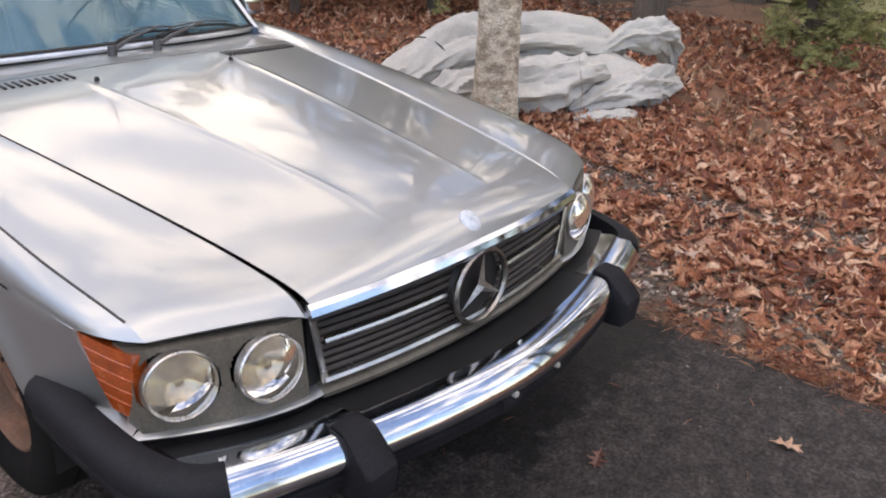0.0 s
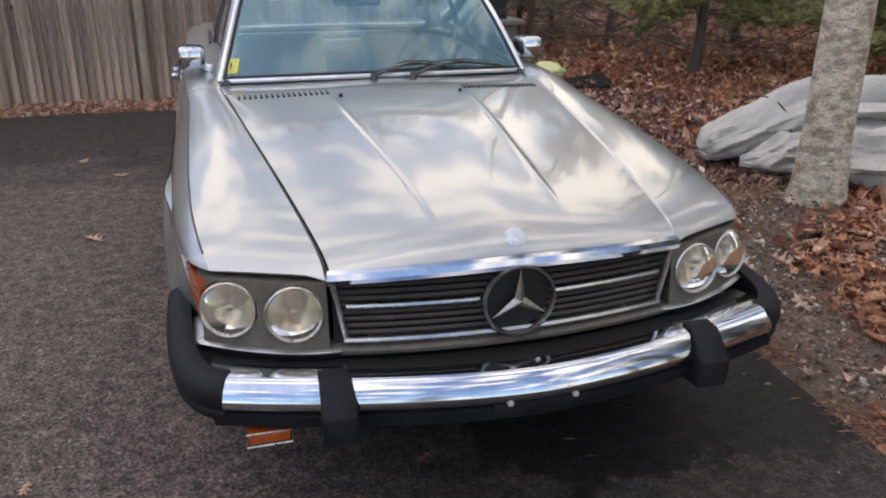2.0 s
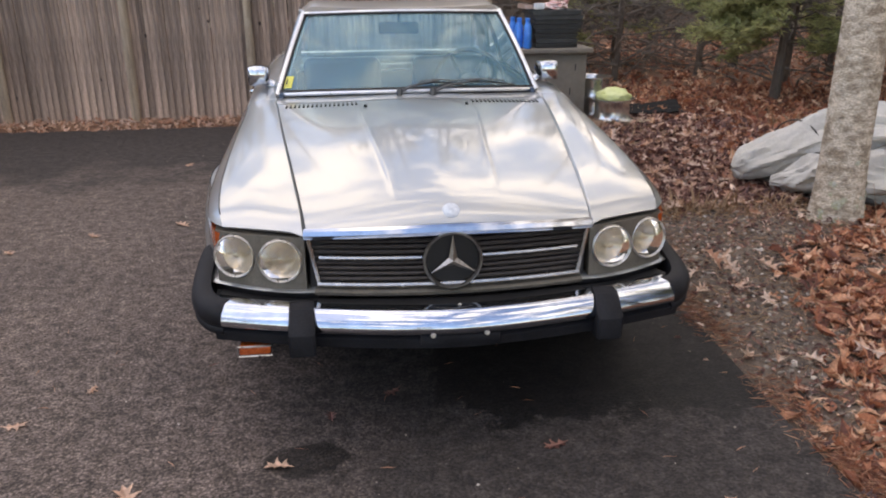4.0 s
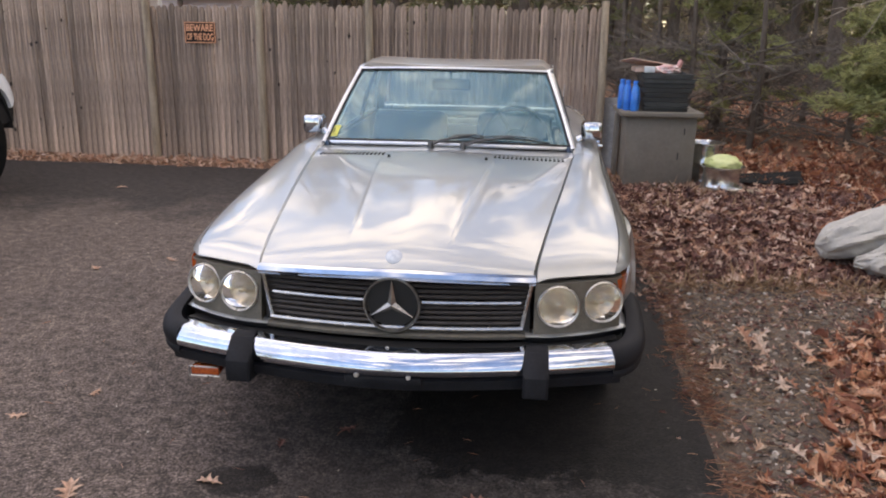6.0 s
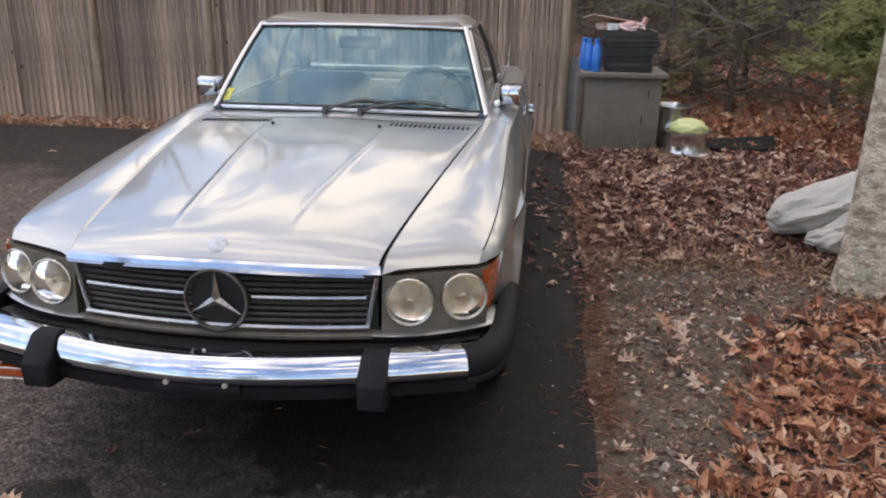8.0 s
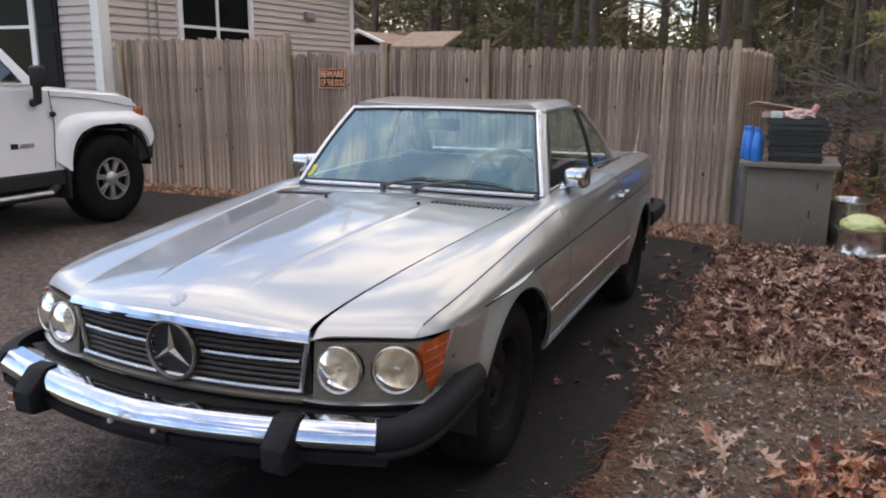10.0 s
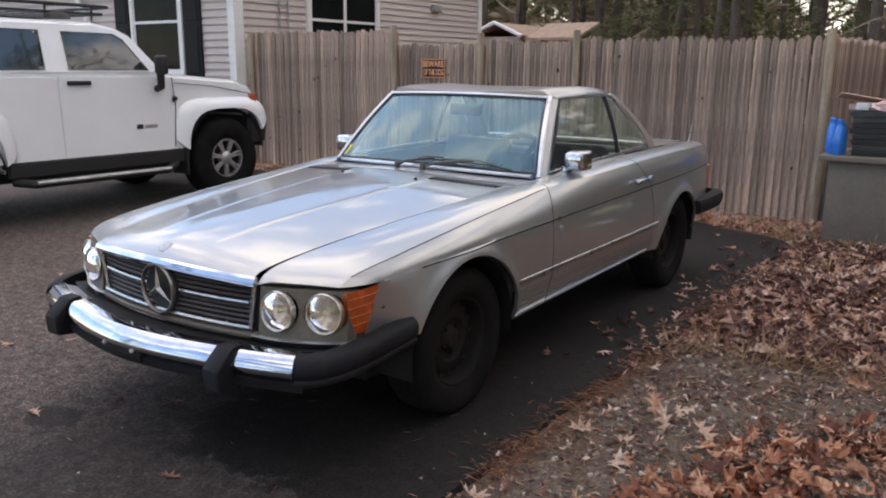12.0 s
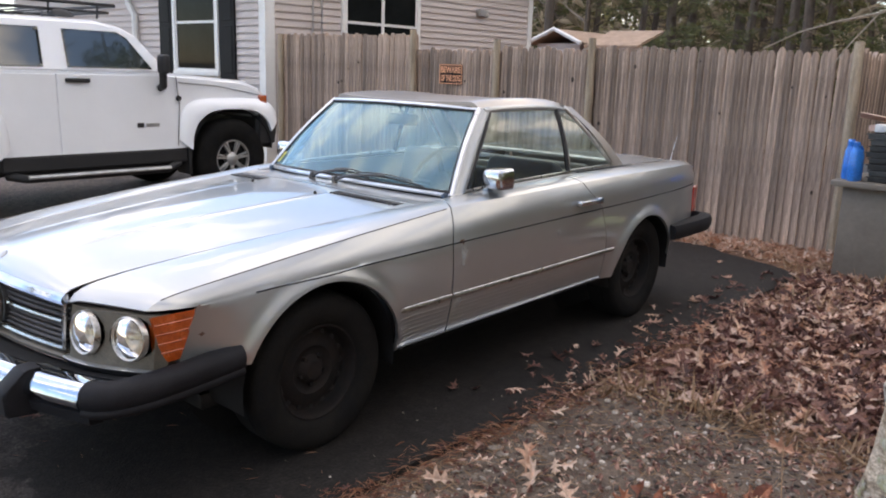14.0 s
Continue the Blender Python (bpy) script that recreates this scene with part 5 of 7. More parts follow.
for s in (1, -1):
    suv_window("suv_window", [(1.42, 1.345), (2.24, 1.345), (2.02, 1.63), (1.93, 1.68), (1.42, 1.685)], s)
    suv_window("suv_window", [(0.32, 1.345), (1.21, 1.345), (1.22, 1.69), (0.36, 1.69)], s)
    suv_window("suv_window", [(-0.95, 1.345), (0.18, 1.335), (0.20, 1.70), (-0.88, 1.70)], s)
    bx = SX + s * (SW2 + 0.002)
    for y0, y1 in ((1.305, 2.40), (0.27, 1.295)):
        door = part("suv_door", slab([(y0, 0.56), (y0, 1.29), (y1, 1.29), (y1, 0.56)], bx - s * 0.03, bx + s * 0.004, 0, 0.006), SUV_WHITE, suv)
        hz = 1.235
        part("door_handle", box(min(bx, bx + s * 0.035), max(bx, bx + s * 0.035), y0 + 0.07, y0 + 0.29, hz - 0.02, hz + 0.018, 0.008), SUV_BLACK, door, "black door handle")
    mirror = part("side_mirror", box(min(bx + s * 0.05, bx + s * 0.20), max(bx + s * 0.05, bx + s * 0.20), 2.24, 2.31, 1.31, 1.49, 0.025, 3), SUV_BLACK, suv, "black door mirror")
    part("mirror_arm", tube([(bx - s * 0.01, 2.30, 1.17), (bx + s * 0.08, 2.29, 1.19), (bx + s * 0.10, 2.28, 1.32)], 0.038, 8), SUV_BLACK, mirror)
    for c in (WF, WR):
        def lip(a, t, c=c, s=s):
            r = 0.50 + 0.115 * t
            ca, sa = math.cos(a), math.sin(a)
            e = 0.66 - 0.22 * t
            z = 0.47 + r * abs(sa) ** e * 0.975
            y = c + r * math.copysign(abs(ca) ** e, ca)
            return Vector((bx + s * (0.065 * (1 - t ** 2.5)), y, max(0.50, z)))
        part("fender_flare", grid(lip, steps(radians(20 if c == WF else 4), radians(176), 24), (0, 0.15, 0.4, 0.7, 0.9, 1.0), 0.05, lambda co, s=s: Vector((-s, 0, 0))), SUV_WHITE, suv, "wide white wheel flare")
        part("arch_liner", grid(lambda a, t, c=c, s=s: Vector((SX + s * (0.35 + 0.60 * t), c + 0.498 * math.cos(a), 0.47 + 0.498 * math.sin(a))), steps(0.1, math.pi, 18), (0, 1)), SUV_BLACK, suv)
        W = Matrix.Translation((SX + s * 0.80, c, SR)) @ Matrix.Rotation(radians(90 * s), 4, "Y")
        wh = part("wheel", lathe([(0.215, 0.125), (0.205, 0.13), (0.19, 0.11), (0.185, 0.05), (0.06, 0.02), (0.0, 0.02)], W, 36), SUV_BLACK, suv)
        part("tyre", lathe([(0.205, 0.115), (0.225, 0.135), (0.30, 0.15), (0.37, 0.145), (0.405, 0.125), (0.425, 0.09), (0.425, -0.09), (0.40, -0.13), (0.21, -0.13)], W, 40), TYRE, wh, "chunky black tyre")
        for i in range(7):
            for d in (-0.10, 0.10):
                a = 6.283185 * i / 7 + d
                sp = box(0.05, 0.20, -0.011, 0.011, 0.085, 0.115, 0.005)
                bmesh.ops.transform(sp, matrix=W @ Matrix.Rotation(a, 4, "Z"), verts=sp.verts)
                part("spoke", sp, ALLOY, wh)
        part("hub_cap", lathe([(0.0, 0.135), (0.05, 0.13), (0.072, 0.112), (0.075, 0.06)], W, 20), ALLOY, wh, "silver hub cap")
        part("rim_ring", lathe([(0.205, 0.09), (0.205, 0.128), (0.192, 0.128), (0.188, 0.09)], W, 36), ALLOY, wh)
        part("mud_flap", box(min(bx - s * 0.2, bx + s * 0.04), max(bx - s * 0.2, bx + s * 0.04), c - 0.535, c - 0.50, 0.30, 0.60, 0.008), SUV_BLACK, suv)
    part("rocker_cladding", slab([(0.78, 0.43), (0.78, 0.57), (2.57, 0.57), (2.57, 0.43)], bx - s * 0.08, bx + s * 0.02, 0, 0.015), SUV_BLACK, suv)
    part("side_step", tube([(bx - s * 0.05, 0.85, 0.40), (bx + s * 0.10, 0.95, 0.385), (bx + s * 0.10, 2.30, 0.385), (bx - s * 0.02, 2.48, 0.42)], 0.038, 10), SUV_BLACK, suv, "black tubular side step")
    part("side_step", tube([(bx + s * 0.14, 0.95, 0.40), (bx + s * 0.14, 2.30, 0.40)], 0.018, 8), ALLOY, suv, "metal step edge")
    part("corner_signal", box(min(bx - s * 0.10, bx + s * 0.02), max(bx - s * 0.10, bx + s * 0.02), 3.46, 3.555, 0.96, 1.10, 0.012), AMBER, suv, "amber corner lamp")
    part("badge", box(min(bx, bx + s * 0.008), max(bx, bx + s * 0.008), 2.04, 2.11, 0.79, 0.835), SUV_BLACK, suv, "small dark badge", False)
    part("badge", box(min(bx, bx + s * 0.008), max(bx, bx + s * 0.008), 2.13, 2.27, 0.795, 0.83), ALLOY, suv, "small grey badge", False)
    part("panel_gap", tube([(bx + s * 0.002, 2.47, 0.60), (bx + s * 0.002, 2.50, 1.0), (bx + s * 0.001, 2.47, 1.28)], 0.004, 6), SUV_BLACK, suv)
    part("panel_gap", tube([(bx - s * 0.004, 2.50, 1.225), (bx - s * 0.004, 2.95, 1.19), (bx - s * 0.006, 3.48, 1.10)], 0.004, 6), SUV_BLACK, suv)
    part("aerial_base", lathe([(0, 0.03), (0.022, 0.025), (0.028, 0)], Matrix.Translation((bx, 2.49, 1.07)) @ Matrix.Rotation(radians(90 * s), 4, "Y"), 14), SUV_BLACK, suv)
part("front_bumper", slab([(3.42, 0.55), (3.42, 0.90), (3.66, 0.90), (3.70, 0.80), (3.66, 0.55)], SX - 0.93, SX + 0.93, 0, 0.03), SUV_BLACK, suv, "black front bumper")
part("nose_panel", box(SX - 0.80, SX + 0.80, 3.55, 3.60, 0.88, 1.10, 0.012), ALLOY, suv)
part("suv_underbody", box(SX - 0.75, SX + 0.75, -1.0, 3.45, 0.38, 0.56), SUV_BLACK, suv)
ws_q = bmesh.new()
ws_q.faces.new([ws_q.verts.new(p) for p in ((SX - 0.78, 2.425, 1.335), (SX + 0.78, 2.425, 1.335), (SX + 0.72, 2.15, 1.645), (SX - 0.72, 2.15, 1.645))])
part("suv_windshield", ws_q, SUV_GLASS, suv, "dark windshield", False)
rack = part("roof_rack", tube([(SX + 0.62, -0.6, 1.93), (SX + 0.62, 0.5, 1.93), (SX + 0.62, 1.92, 1.93), (SX + 0.55, 2.05, 1.93), (SX - 0.55, 2.05, 1.93), (SX - 0.62, 1.92, 1.93), (SX - 0.62, -0.6, 1.93)], 0.016, 8), SUV_BLACK, suv, "black wire roof basket")
part("rack_rail", tube([(SX + 0.60, -0.6, 1.86), (SX + 0.60, 1.96, 1.86), (SX - 0.60, 1.96, 1.86), (SX - 0.60, -0.6, 1.86)], 0.013, 8), SUV_BLACK, rack)
for i in range(15):
    y = -0.55 + 0.17 * i
    part("rack_bar", tube([(SX - 0.60, y, 1.862), (SX + 0.60, y, 1.862)], 0.009, 6), SUV_BLACK, rack)
for y in (-0.4, 0.25, 0.9, 1.4, 1.85):
    for s in (1, -1):
        part("rack_upright", tube([(SX + s * 0.60, y, 1.80), (SX + s * 0.62, y, 1.93)], 0.010, 6), SUV_BLACK, rack)
for s in (1, -1):
    for y in (-0.3, 1.5):
        part("rack_foot", lathe([(0.0, 0.06), (0.06, 0.055), (0.10, 0.03), (0.12, 0.0)], Matrix.Translation((SX + s * 0.62, y, 1.80)), 14), SUV_BLACK, rack)


# ---- side run of the fence, past the end post ----
for i in range(36):
    w = random.choice((0.062, 0.068, 0.074))
    h = random.choice((1.66, 1.672, 1.688))
    me = kinds.setdefault((w, h, 2), None) or picket_mesh(w, h)
    kinds[(w, h, 2)] = me
    ob = part("picket", None, None, fence, mesh=me)
    ob.matrix_basis = Matrix.Translation((1.16 + 0.006 * i, FY + 0.06 + 0.076 * i, 0.02 + random.uniform(-0.02, 0.01))) @ Matrix.Rotation(radians(90 + random.uniform(-3, 3)), 4, "Z")

# ---- warning sign ----
SIGN_BLACK = mat("black_sign_plastic", (0.010, 0.009, 0.009), 0.7, spec=0.2)
SIGN_ORANGE = mat("faded_orange_print", (0.85, 0.40, 0.22), 0.6, dark=(0.72, 0.32, 0.17), scale=30)
sign = thing("warning_sign", "small black sign with faded orange letters on the fence", "sign", (-3.15, FY - 0.03, 1.39))
part("sign_board", box(-3.325, -2.975, FY - 0.034, FY - 0.028, 1.275, 1.50, 0.002), SIGN_BLACK, sign, smooth=False)
for x0, x1, z0, z1 in ((-3.322, -2.978, 1.278, 1.288), (-3.322, -2.978, 1.487, 1.497), (-3.322, -3.312, 1.289, 1.486), (-2.988, -2.978, 1.289, 1.486)):
    part("sign_border", box(x0, x1, FY - 0.0365, FY - 0.0345, z0, z1), SIGN_ORANGE, sign, smooth=False)
for text, z, wide, high in (("BEWARE", 1.400, 0.30, 0.075), ("OF THE DOG", 1.305, 0.30, 0.075)):
    cu = bpy.data.curves.new("text", "FONT")
    cu.body, cu.align_x, cu.size, cu.extrude = text, "CENTER", 0.1, 0.001
    cu.offset = 0.0028
    tmp = bpy.data.objects.new("text", cu)
    me = bpy.data.meshes.new_from_object(tmp)
    bpy.data.objects.remove(tmp)
    tb = bmesh.new()
    tb.from_mesh(me)
    xs_, ys_ = [v.co.x for v in tb.verts], [v.co.y for v in tb.verts]
    for v in tb.verts:
        v.co = Vector((-3.15 + (v.co.x - (min(xs_) + max(xs_)) / 2) * wide / (max(xs_) - min(xs_)), FY - 0.0362 - v.co.z, z + (v.co.y - min(ys_)) * high / (max(ys_) - min(ys_))))
    part("lettering", tb, SIGN_ORANGE, sign, smooth=False)

# ---- grey cabinet and what stands on and by it ----
GREY_BOARD = mat("grey_painted_board", (0.215, 0.190, 0.155), 0.8, dark=(0.150, 0.130, 0.106), scale=5, fine=30, bump=0.1, mixed=1.2, grain=0.08)
TRAY = mat("black_plastic_tray", (0.030, 0.033, 0.032), 0.5, dark=(0.055, 0.058, 0.056), scale=8, random_tone=0.6)
BLUE = mat("blue_plastic", (0.03, 0.24, 0.74), 0.32, dark=(0.02, 0.17, 0.60), scale=12, coat=0.3)
cab_t = thing("cabinet", "grey board cabinet with a thick top, among fallen leaves", "cabinet", (1.7, 4.85, 0))
part("cabinet_body", box(1.375, 2.03, 4.52, 5.12, 0.0, 0.687, 0.006), GREY_BOARD, cab_t)
part("cabinet_top", box(1.30, 2.075, 4.45, 5.2, 0.690, 0.735, 0.008), GREY_BOARD, cab_t, "worn grey top board")
part("cabinet_leg", box(1.31, 1.36, 5.0, 5.1, 0.0, 0.665, 0.005), GREY_BOARD, cab_t)
part("crack", box(1.915, 1.925, 4.516, 4.521, 0.52, 0.58), BLACK, cab_t, smooth=False)
part("crack", box(1.87, 1.88, 4.516, 4.521, 0.28, 0.35), BLACK, cab_t, smooth=False)
for i in range(8):
    z = 0.737 + 0.044 * i
    big = i > 3
    dx = random.uniform(-0.012, 0.012)
    x0, x1 = (1.50 + dx, 1.97 + dx) if big else (1.52 + dx, 1.93 + dx)
    t = thing("tray", "black plastic tray in a stack on the cabinet", "tray", ((x0 + x1) / 2, 4.8, z), "stacked trays")
    part("tray_floor", box(x0 + 0.012, x1 - 0.012, 4.56, 5.05, z, z + 0.006), TRAY, t, smooth=False)
    for b in (box(x0, x1, 4.54, 4.552, z, z + 0.040, 0.003), box(x0, x1, 5.06, 5.072, z, z + 0.040, 0.003), box(x0, x0 + 0.012, 4.553, 5.059, z, z + 0.040, 0.003), box(x1 - 0.012, x1, 4.553, 5.059, z, z + 0.040, 0.003)):
        part("tray_wall", b, TRAY, t)
    part("tray_lip", box(x0 - 0.012, x1 + 0.012, 4.53, 4.539, z + 0.030, z + 0.040, 0.002), TRAY, t)


def jug(x, y, z, s, turn):
    j = thing("jug", "blue plastic oil jug with a blue cap", "jug", (x, y, z), "blue jugs on the cabinet")
    bm = bmesh.new()
    prof = [(0.0, 0.052, 0.032), (0.01, 0.058, 0.038), (0.10, 0.058, 0.038), (0.175, 0.056, 0.036), (0.215, 0.045, 0.032), (0.24, 0.022, 0.022), (0.25, 0.020, 0.020)]
    rows = []
    for h, a, b in prof:
        rows.append([bm.verts.new((math.copysign(abs(math.cos(q)) ** 0.6, math.cos(q)) * a - (0.018 if h > 0.22 else 0), math.copysign(abs(math.sin(q)) ** 0.6, math.sin(q)) * b, h)) for q in [6.283185 * k / 20 for k in range(20)]])
    for p, q in zip(rows, rows[1:]):
        for k in range(20):
            bm.faces.new((p[k], p[(k + 1) % 20], q[(k + 1) % 20], q[k]))
    bm.faces.new(rows[0][::-1]), bm.faces.new(rows[-1])
    m = Matrix.Translation((x, y, z)) @ Matrix.Rotation(radians(turn), 4, "Z") @ Matrix.Scale(s, 4)
    bmesh.ops.transform(bm, matrix=m, verts=bm.verts)
    part("jug_body", bm, BLUE, j)
    part("cap", lathe([(0.022, 0.245), (0.024, 0.25), (0.024, 0.28), (0.02, 0.285), (0.0, 0.285)], m @ Matrix.Translation((-0.018, 0, 0)), 16), BLUE, j)
    part("jug_handle", tube([m @ Vector(p) for p in ((0.0, 0, 0.243), (0.035, 0, 0.25), (0.06, 0, 0.225), (0.058, 0, 0.16))], 0.010 * s, 8), BLUE, j)
    return j


jug(1.435, 4.53, 0.736, 1.0, 70)
jug(1.365, 4.62, 0.736, 1.0, 95)
jug(1.335, 4.77, 0.736, 1.0, 80)
CARD = mat("pinkish_cardboard", (0.70, 0.50, 0.40), 0.8, dark=(0.58, 0.40, 0.31), scale=6)
bx_t = thing("cardboard_box", "flattened tan cardboard box lying on the trays", "box", (1.62, 4.85, 1.1))
part("box_base", box(1.44, 1.80, 4.72, 5.05, 1.092, 1.135, 0.004), CARD, bx_t, smooth=False)
fl = box(-0.24, 0.24, -0.17, 0.17, 0, 0.008, 0.002)
bmesh.ops.transform(fl, matrix=Matrix.Translation((1.58, 4.86, 1.165)) @ Matrix.Rotation(radians(7), 4, "Y") @ Matrix.Rotation(radians(-9), 4, "X") @ Matrix.Rotation(radians(14), 4, "Z"), verts=fl.verts)
part("box_flap", fl, CARD, bx_t, smooth=False)
crt = thing("carton", "small white carton lying on the black trays", "carton", (1.56, 4.62, 1.09))
part("carton_body", box(1.515, 1.605, 4.575, 4.665, 1.094, 1.150, 0.003), mat("white_card", (0.74, 0.76, 0.76), 0.6, scale=20, grain=0.06), crt)
bag_t = thing("crumpled_wrapper", "crumpled pale wrapper with red print on the trays", "wrapper", (1.72, 4.68, 1.09))
cb = bmesh.new()
bmesh.ops.create_icosphere(cb, subdivisions=3, radius=1.0)
for v in cb.verts:
    n = noise.noise(v.co * 2.3 + Vector((4, 1, 7)))
    v.co = Vector((1.72 + 0.13 * v.co.x * (1 + 0.4 * n), 4.66 + 0.09 * v.co.y * (1 + 0.4 * n), max(1.092, 1.118 + 0.045 * v.co.z * (1 + 0.8 * n))))
part("wrapper_sheet", cb, mat("pale_wrapper", (0.75, 0.70, 0.68), 0.5, dark=(0.6, 0.25, 0.22), scale=22, mixed=0.5), bag_t, smooth=False)
cb2 = lathe([(0.0, 0.085), (0.02, 0.083), (0.026, 0.07), (0.026, 0.0), (0.0, 0.0)], Matrix.Translation((1.83, 4.70, 1.13)) @ Matrix.Rotation(radians(25), 4, "Y"), 14)
part("can", cb2, mat("pink_can", (0.6, 0.30, 0.27), 0.4), bag_t)


RIM_ALLOY = mat("polished_rim_alloy", (0.76, 0.76, 0.74), 0.20, 0.95, dark=(0.58, 0.57, 0.55), scale=14, rough_var=0.08, grain=0.08)


def rim(x, y, z, r, h, group="alloy rims"):
    t = thing("wheel_rim", "bare silver alloy wheel rim lying flat", "wheel rim", (x, y, z), group)
    m = Matrix.Translation((x, y, z))
    part("barrel", lathe([(r, 0.0), (r, 0.012), (r * 0.90, 0.022), (r * 0.84, 0.05), (r * 0.84, h - 0.05), (r * 0.90, h - 0.022), (r, h - 0.012), (r, h), (r * 0.95, h), (r * 0.86, h - 0.03), (r * 0.80, 0.06), (r * 0.80, 0.01), (r * 0.95, 0.0)], m, 40), RIM_ALLOY, t)
    part("wheel_face", lathe([(0.0, h * 0.60), (0.05, h * 0.6), (0.07, h * 0.55), (r * 0.8, h * 0.75)], m, 30), RIM_ALLOY, t)
    for k in range(10):
        a = 6.283185 * k / 10
        part("vent_slot", lathe([(0.0, 0.003), (0.016, 0.003), (0.020, -0.004)], m @ Matrix.Translation((r * 0.56 * math.cos(a), r * 0.56 * math.sin(a), h * 0.70)), 10), BLACK, t)
    part("centre_bore", lathe([(0.0, 0.004), (0.030, 0.004), (0.034, -0.004)], m @ Matrix.Translation((0, 0, h * 0.60)), 16), BLACK, t)
    return t


BOARD_W = mat("raw_pine_board", (0.42, 0.33, 0.23), 0.8, scale=4, stretch=(1, 8, 8))
brd = thing("wooden_board", "short pale wooden board lying under the wheel rims", "board", (2.3, 4.33, 0.05))
part("plank", box(2.02, 2.62, 4.18, 4.30, ground_z(2.3, 4.25) + 0.012, ground_z(2.3, 4.25) + 0.05, 0.003), BOARD_W, brd, smooth=False)
brd2 = thing("wooden_board", "short pale wooden board lying under the wheel rims", "board", (2.2, 4.5, 0.05))
part("plank", box(1.98, 2.52, 4.40, 4.50, ground_z(2.2, 4.45) + 0.012, ground_z(2.2, 4.45) + 0.05, 0.003), BOARD_W, brd2, smooth=False)
RZ = ground_z(2.25, 4.35) + 0.05
rim(2.27, 4.36, RZ, 0.205, 0.21)
rim(2.20, 4.80, ground_z(2.2, 4.8), 0.20, 0.21)
rim(2.20, 4.80, ground_z(2.2, 4.8) + 0.212, 0.20, 0.21)
lime = thing("cloth_bundle", "lime yellow cloth bundle resting on a wheel rim", "cloth", (2.27, 4.36, RZ + 0.2))
lb = bmesh.new()
bmesh.ops.create_icosphere(lb, subdivisions=4, radius=1.0)
for v in lb.verts:
    n = noise.fractal(v.co * 1.7 + Vector((2, 9, 3)), 0.7, 2.0, 3)
    d = 1 + 0.16 * n
    v.co = Vector((2.27 + 0.165 * v.co.x * d, 4.36 + 0.15 * v.co.y * d, RZ + 0.225 + max(-0.045, 0.085 * v.co.z * d)))
part("cloth", lb, mat("lime_cloth", (0.62, 0.66, 0.33), 0.6, dark=(0.52, 0.57, 0.22), scale=8, grain=0.08), lime)
matt = thing("rubber_mat", "black rubber mat lying crumpled on the leaves", "mat", (2.85, 4.9, 0.03))
part("mat_sheet", grid(lambda u, v: Vector((2.50 + 0.62 * u + 0.12 * v, 4.62 + 0.50 * v, ground_z(2.8, 4.85) + 0.05 + 0.03 * abs(wob(u, v, 4, 2)) + 0.05 * u * v)), steps(0, 1, 16), steps(0, 1, 12), 0.012, lambda co: Vector((0, 0, -1))), mat("dull_black_rubber", (0.012, 0.012, 0.012), 0.9, spec=0.2), matt)
pan = thing("leaning_panel", "grey plastic panel leaning behind the fence end", "panel", (1.24, 5.45, 0))
pb = box(-0.09, 0.09, -0.01, 0.01, 0, 0.78, 0.008)
bmesh.ops.transform(pb, matrix=Matrix.Translation((1.285, 5.30, ground_z(1.28, 5.3))) @ Matrix.Rotation(radians(-10), 4, "X") @ Matrix.Rotation(radians(-30), 4, "Z"), verts=pb.verts)
part("panel_sheet", pb, mat("pale_grey_plastic", (0.42, 0.43, 0.43), 0.5), pan)

# ---- tarp over a heap ----
TARP = mat("grey_tarp", (0.53, 0.51, 0.465), 0.55, dark=(0.36, 0.35, 0.32), scale=3, fine=60, mixed=0.9, bump=0.3, bump_scale=9, grain=0.08)
tarp = thing("tarp", "crumpled silver-grey tarp over a low heap on the leaves", "tarp", (3.55, 1.53, 0))
TARP_AT = Vector((0.05, -0.42, 0))
TD, TN = Vector((0.875, -0.484, 0)), Vector((0.484, 0.875, 0))


def tarp_layer(cx, cy, half_l, half_w, high, seed, fold, hem):
    def f(a, r):
        ca, sa = math.cos(a), math.sin(a)
        rim_ = 1 + 0.16 * wob(ca * 1.4, sa * 1.4, 1.5, seed) + hem * 0.10 * math.sin(9 * a + seed) * r ** 4
        ex = abs(ca) ** 0.8 * math.copysign(1, ca) * half_l * rim_ * r
        ey = abs(sa) ** 0.8 * math.copysign(1, sa) * half_w * rim_ * r
        p = Vector((cx, cy, 0)) + TD * ex + TN * ey
        body = (1 - r ** 2.6) ** 0.62
        n1 = 1 - abs(noise.noise(Vector((ex * 1.5, ey * 2.6, seed)))) * 2.2
        n2 = 1 - abs(noise.noise(Vector((ex * 3.4 + 5, ey * 5.5, seed + 3)))) * 2.2
        n3 = 1 - abs(noise.noise(Vector((ex * 8 + 5, ey * 10.5, seed + 8)))) * 2.2
        z = high * body * (0.80 + 0.25 * noise.noise(Vector((ex * 1.1, ey * 1.1, seed + 6)))) + fold * (0.55 * n1 + 0.32 * n2 + 0.11 * n3) * (0.25 + 0.75 * r) * (1 if r < 0.97 else 0.3)
        g = ground_z(p.x, p.y)
        p += TN * fold * 0.6 * n2 * r + TD * fold * 0.5 * n1 * r
        p.z = max(g + 0.006, g + z)
        return p + TARP_AT
    return grid(f, [6.283185 * i / 150 for i in range(150)], [0.02] + steps(0.06, 1.0, 42), close=True)


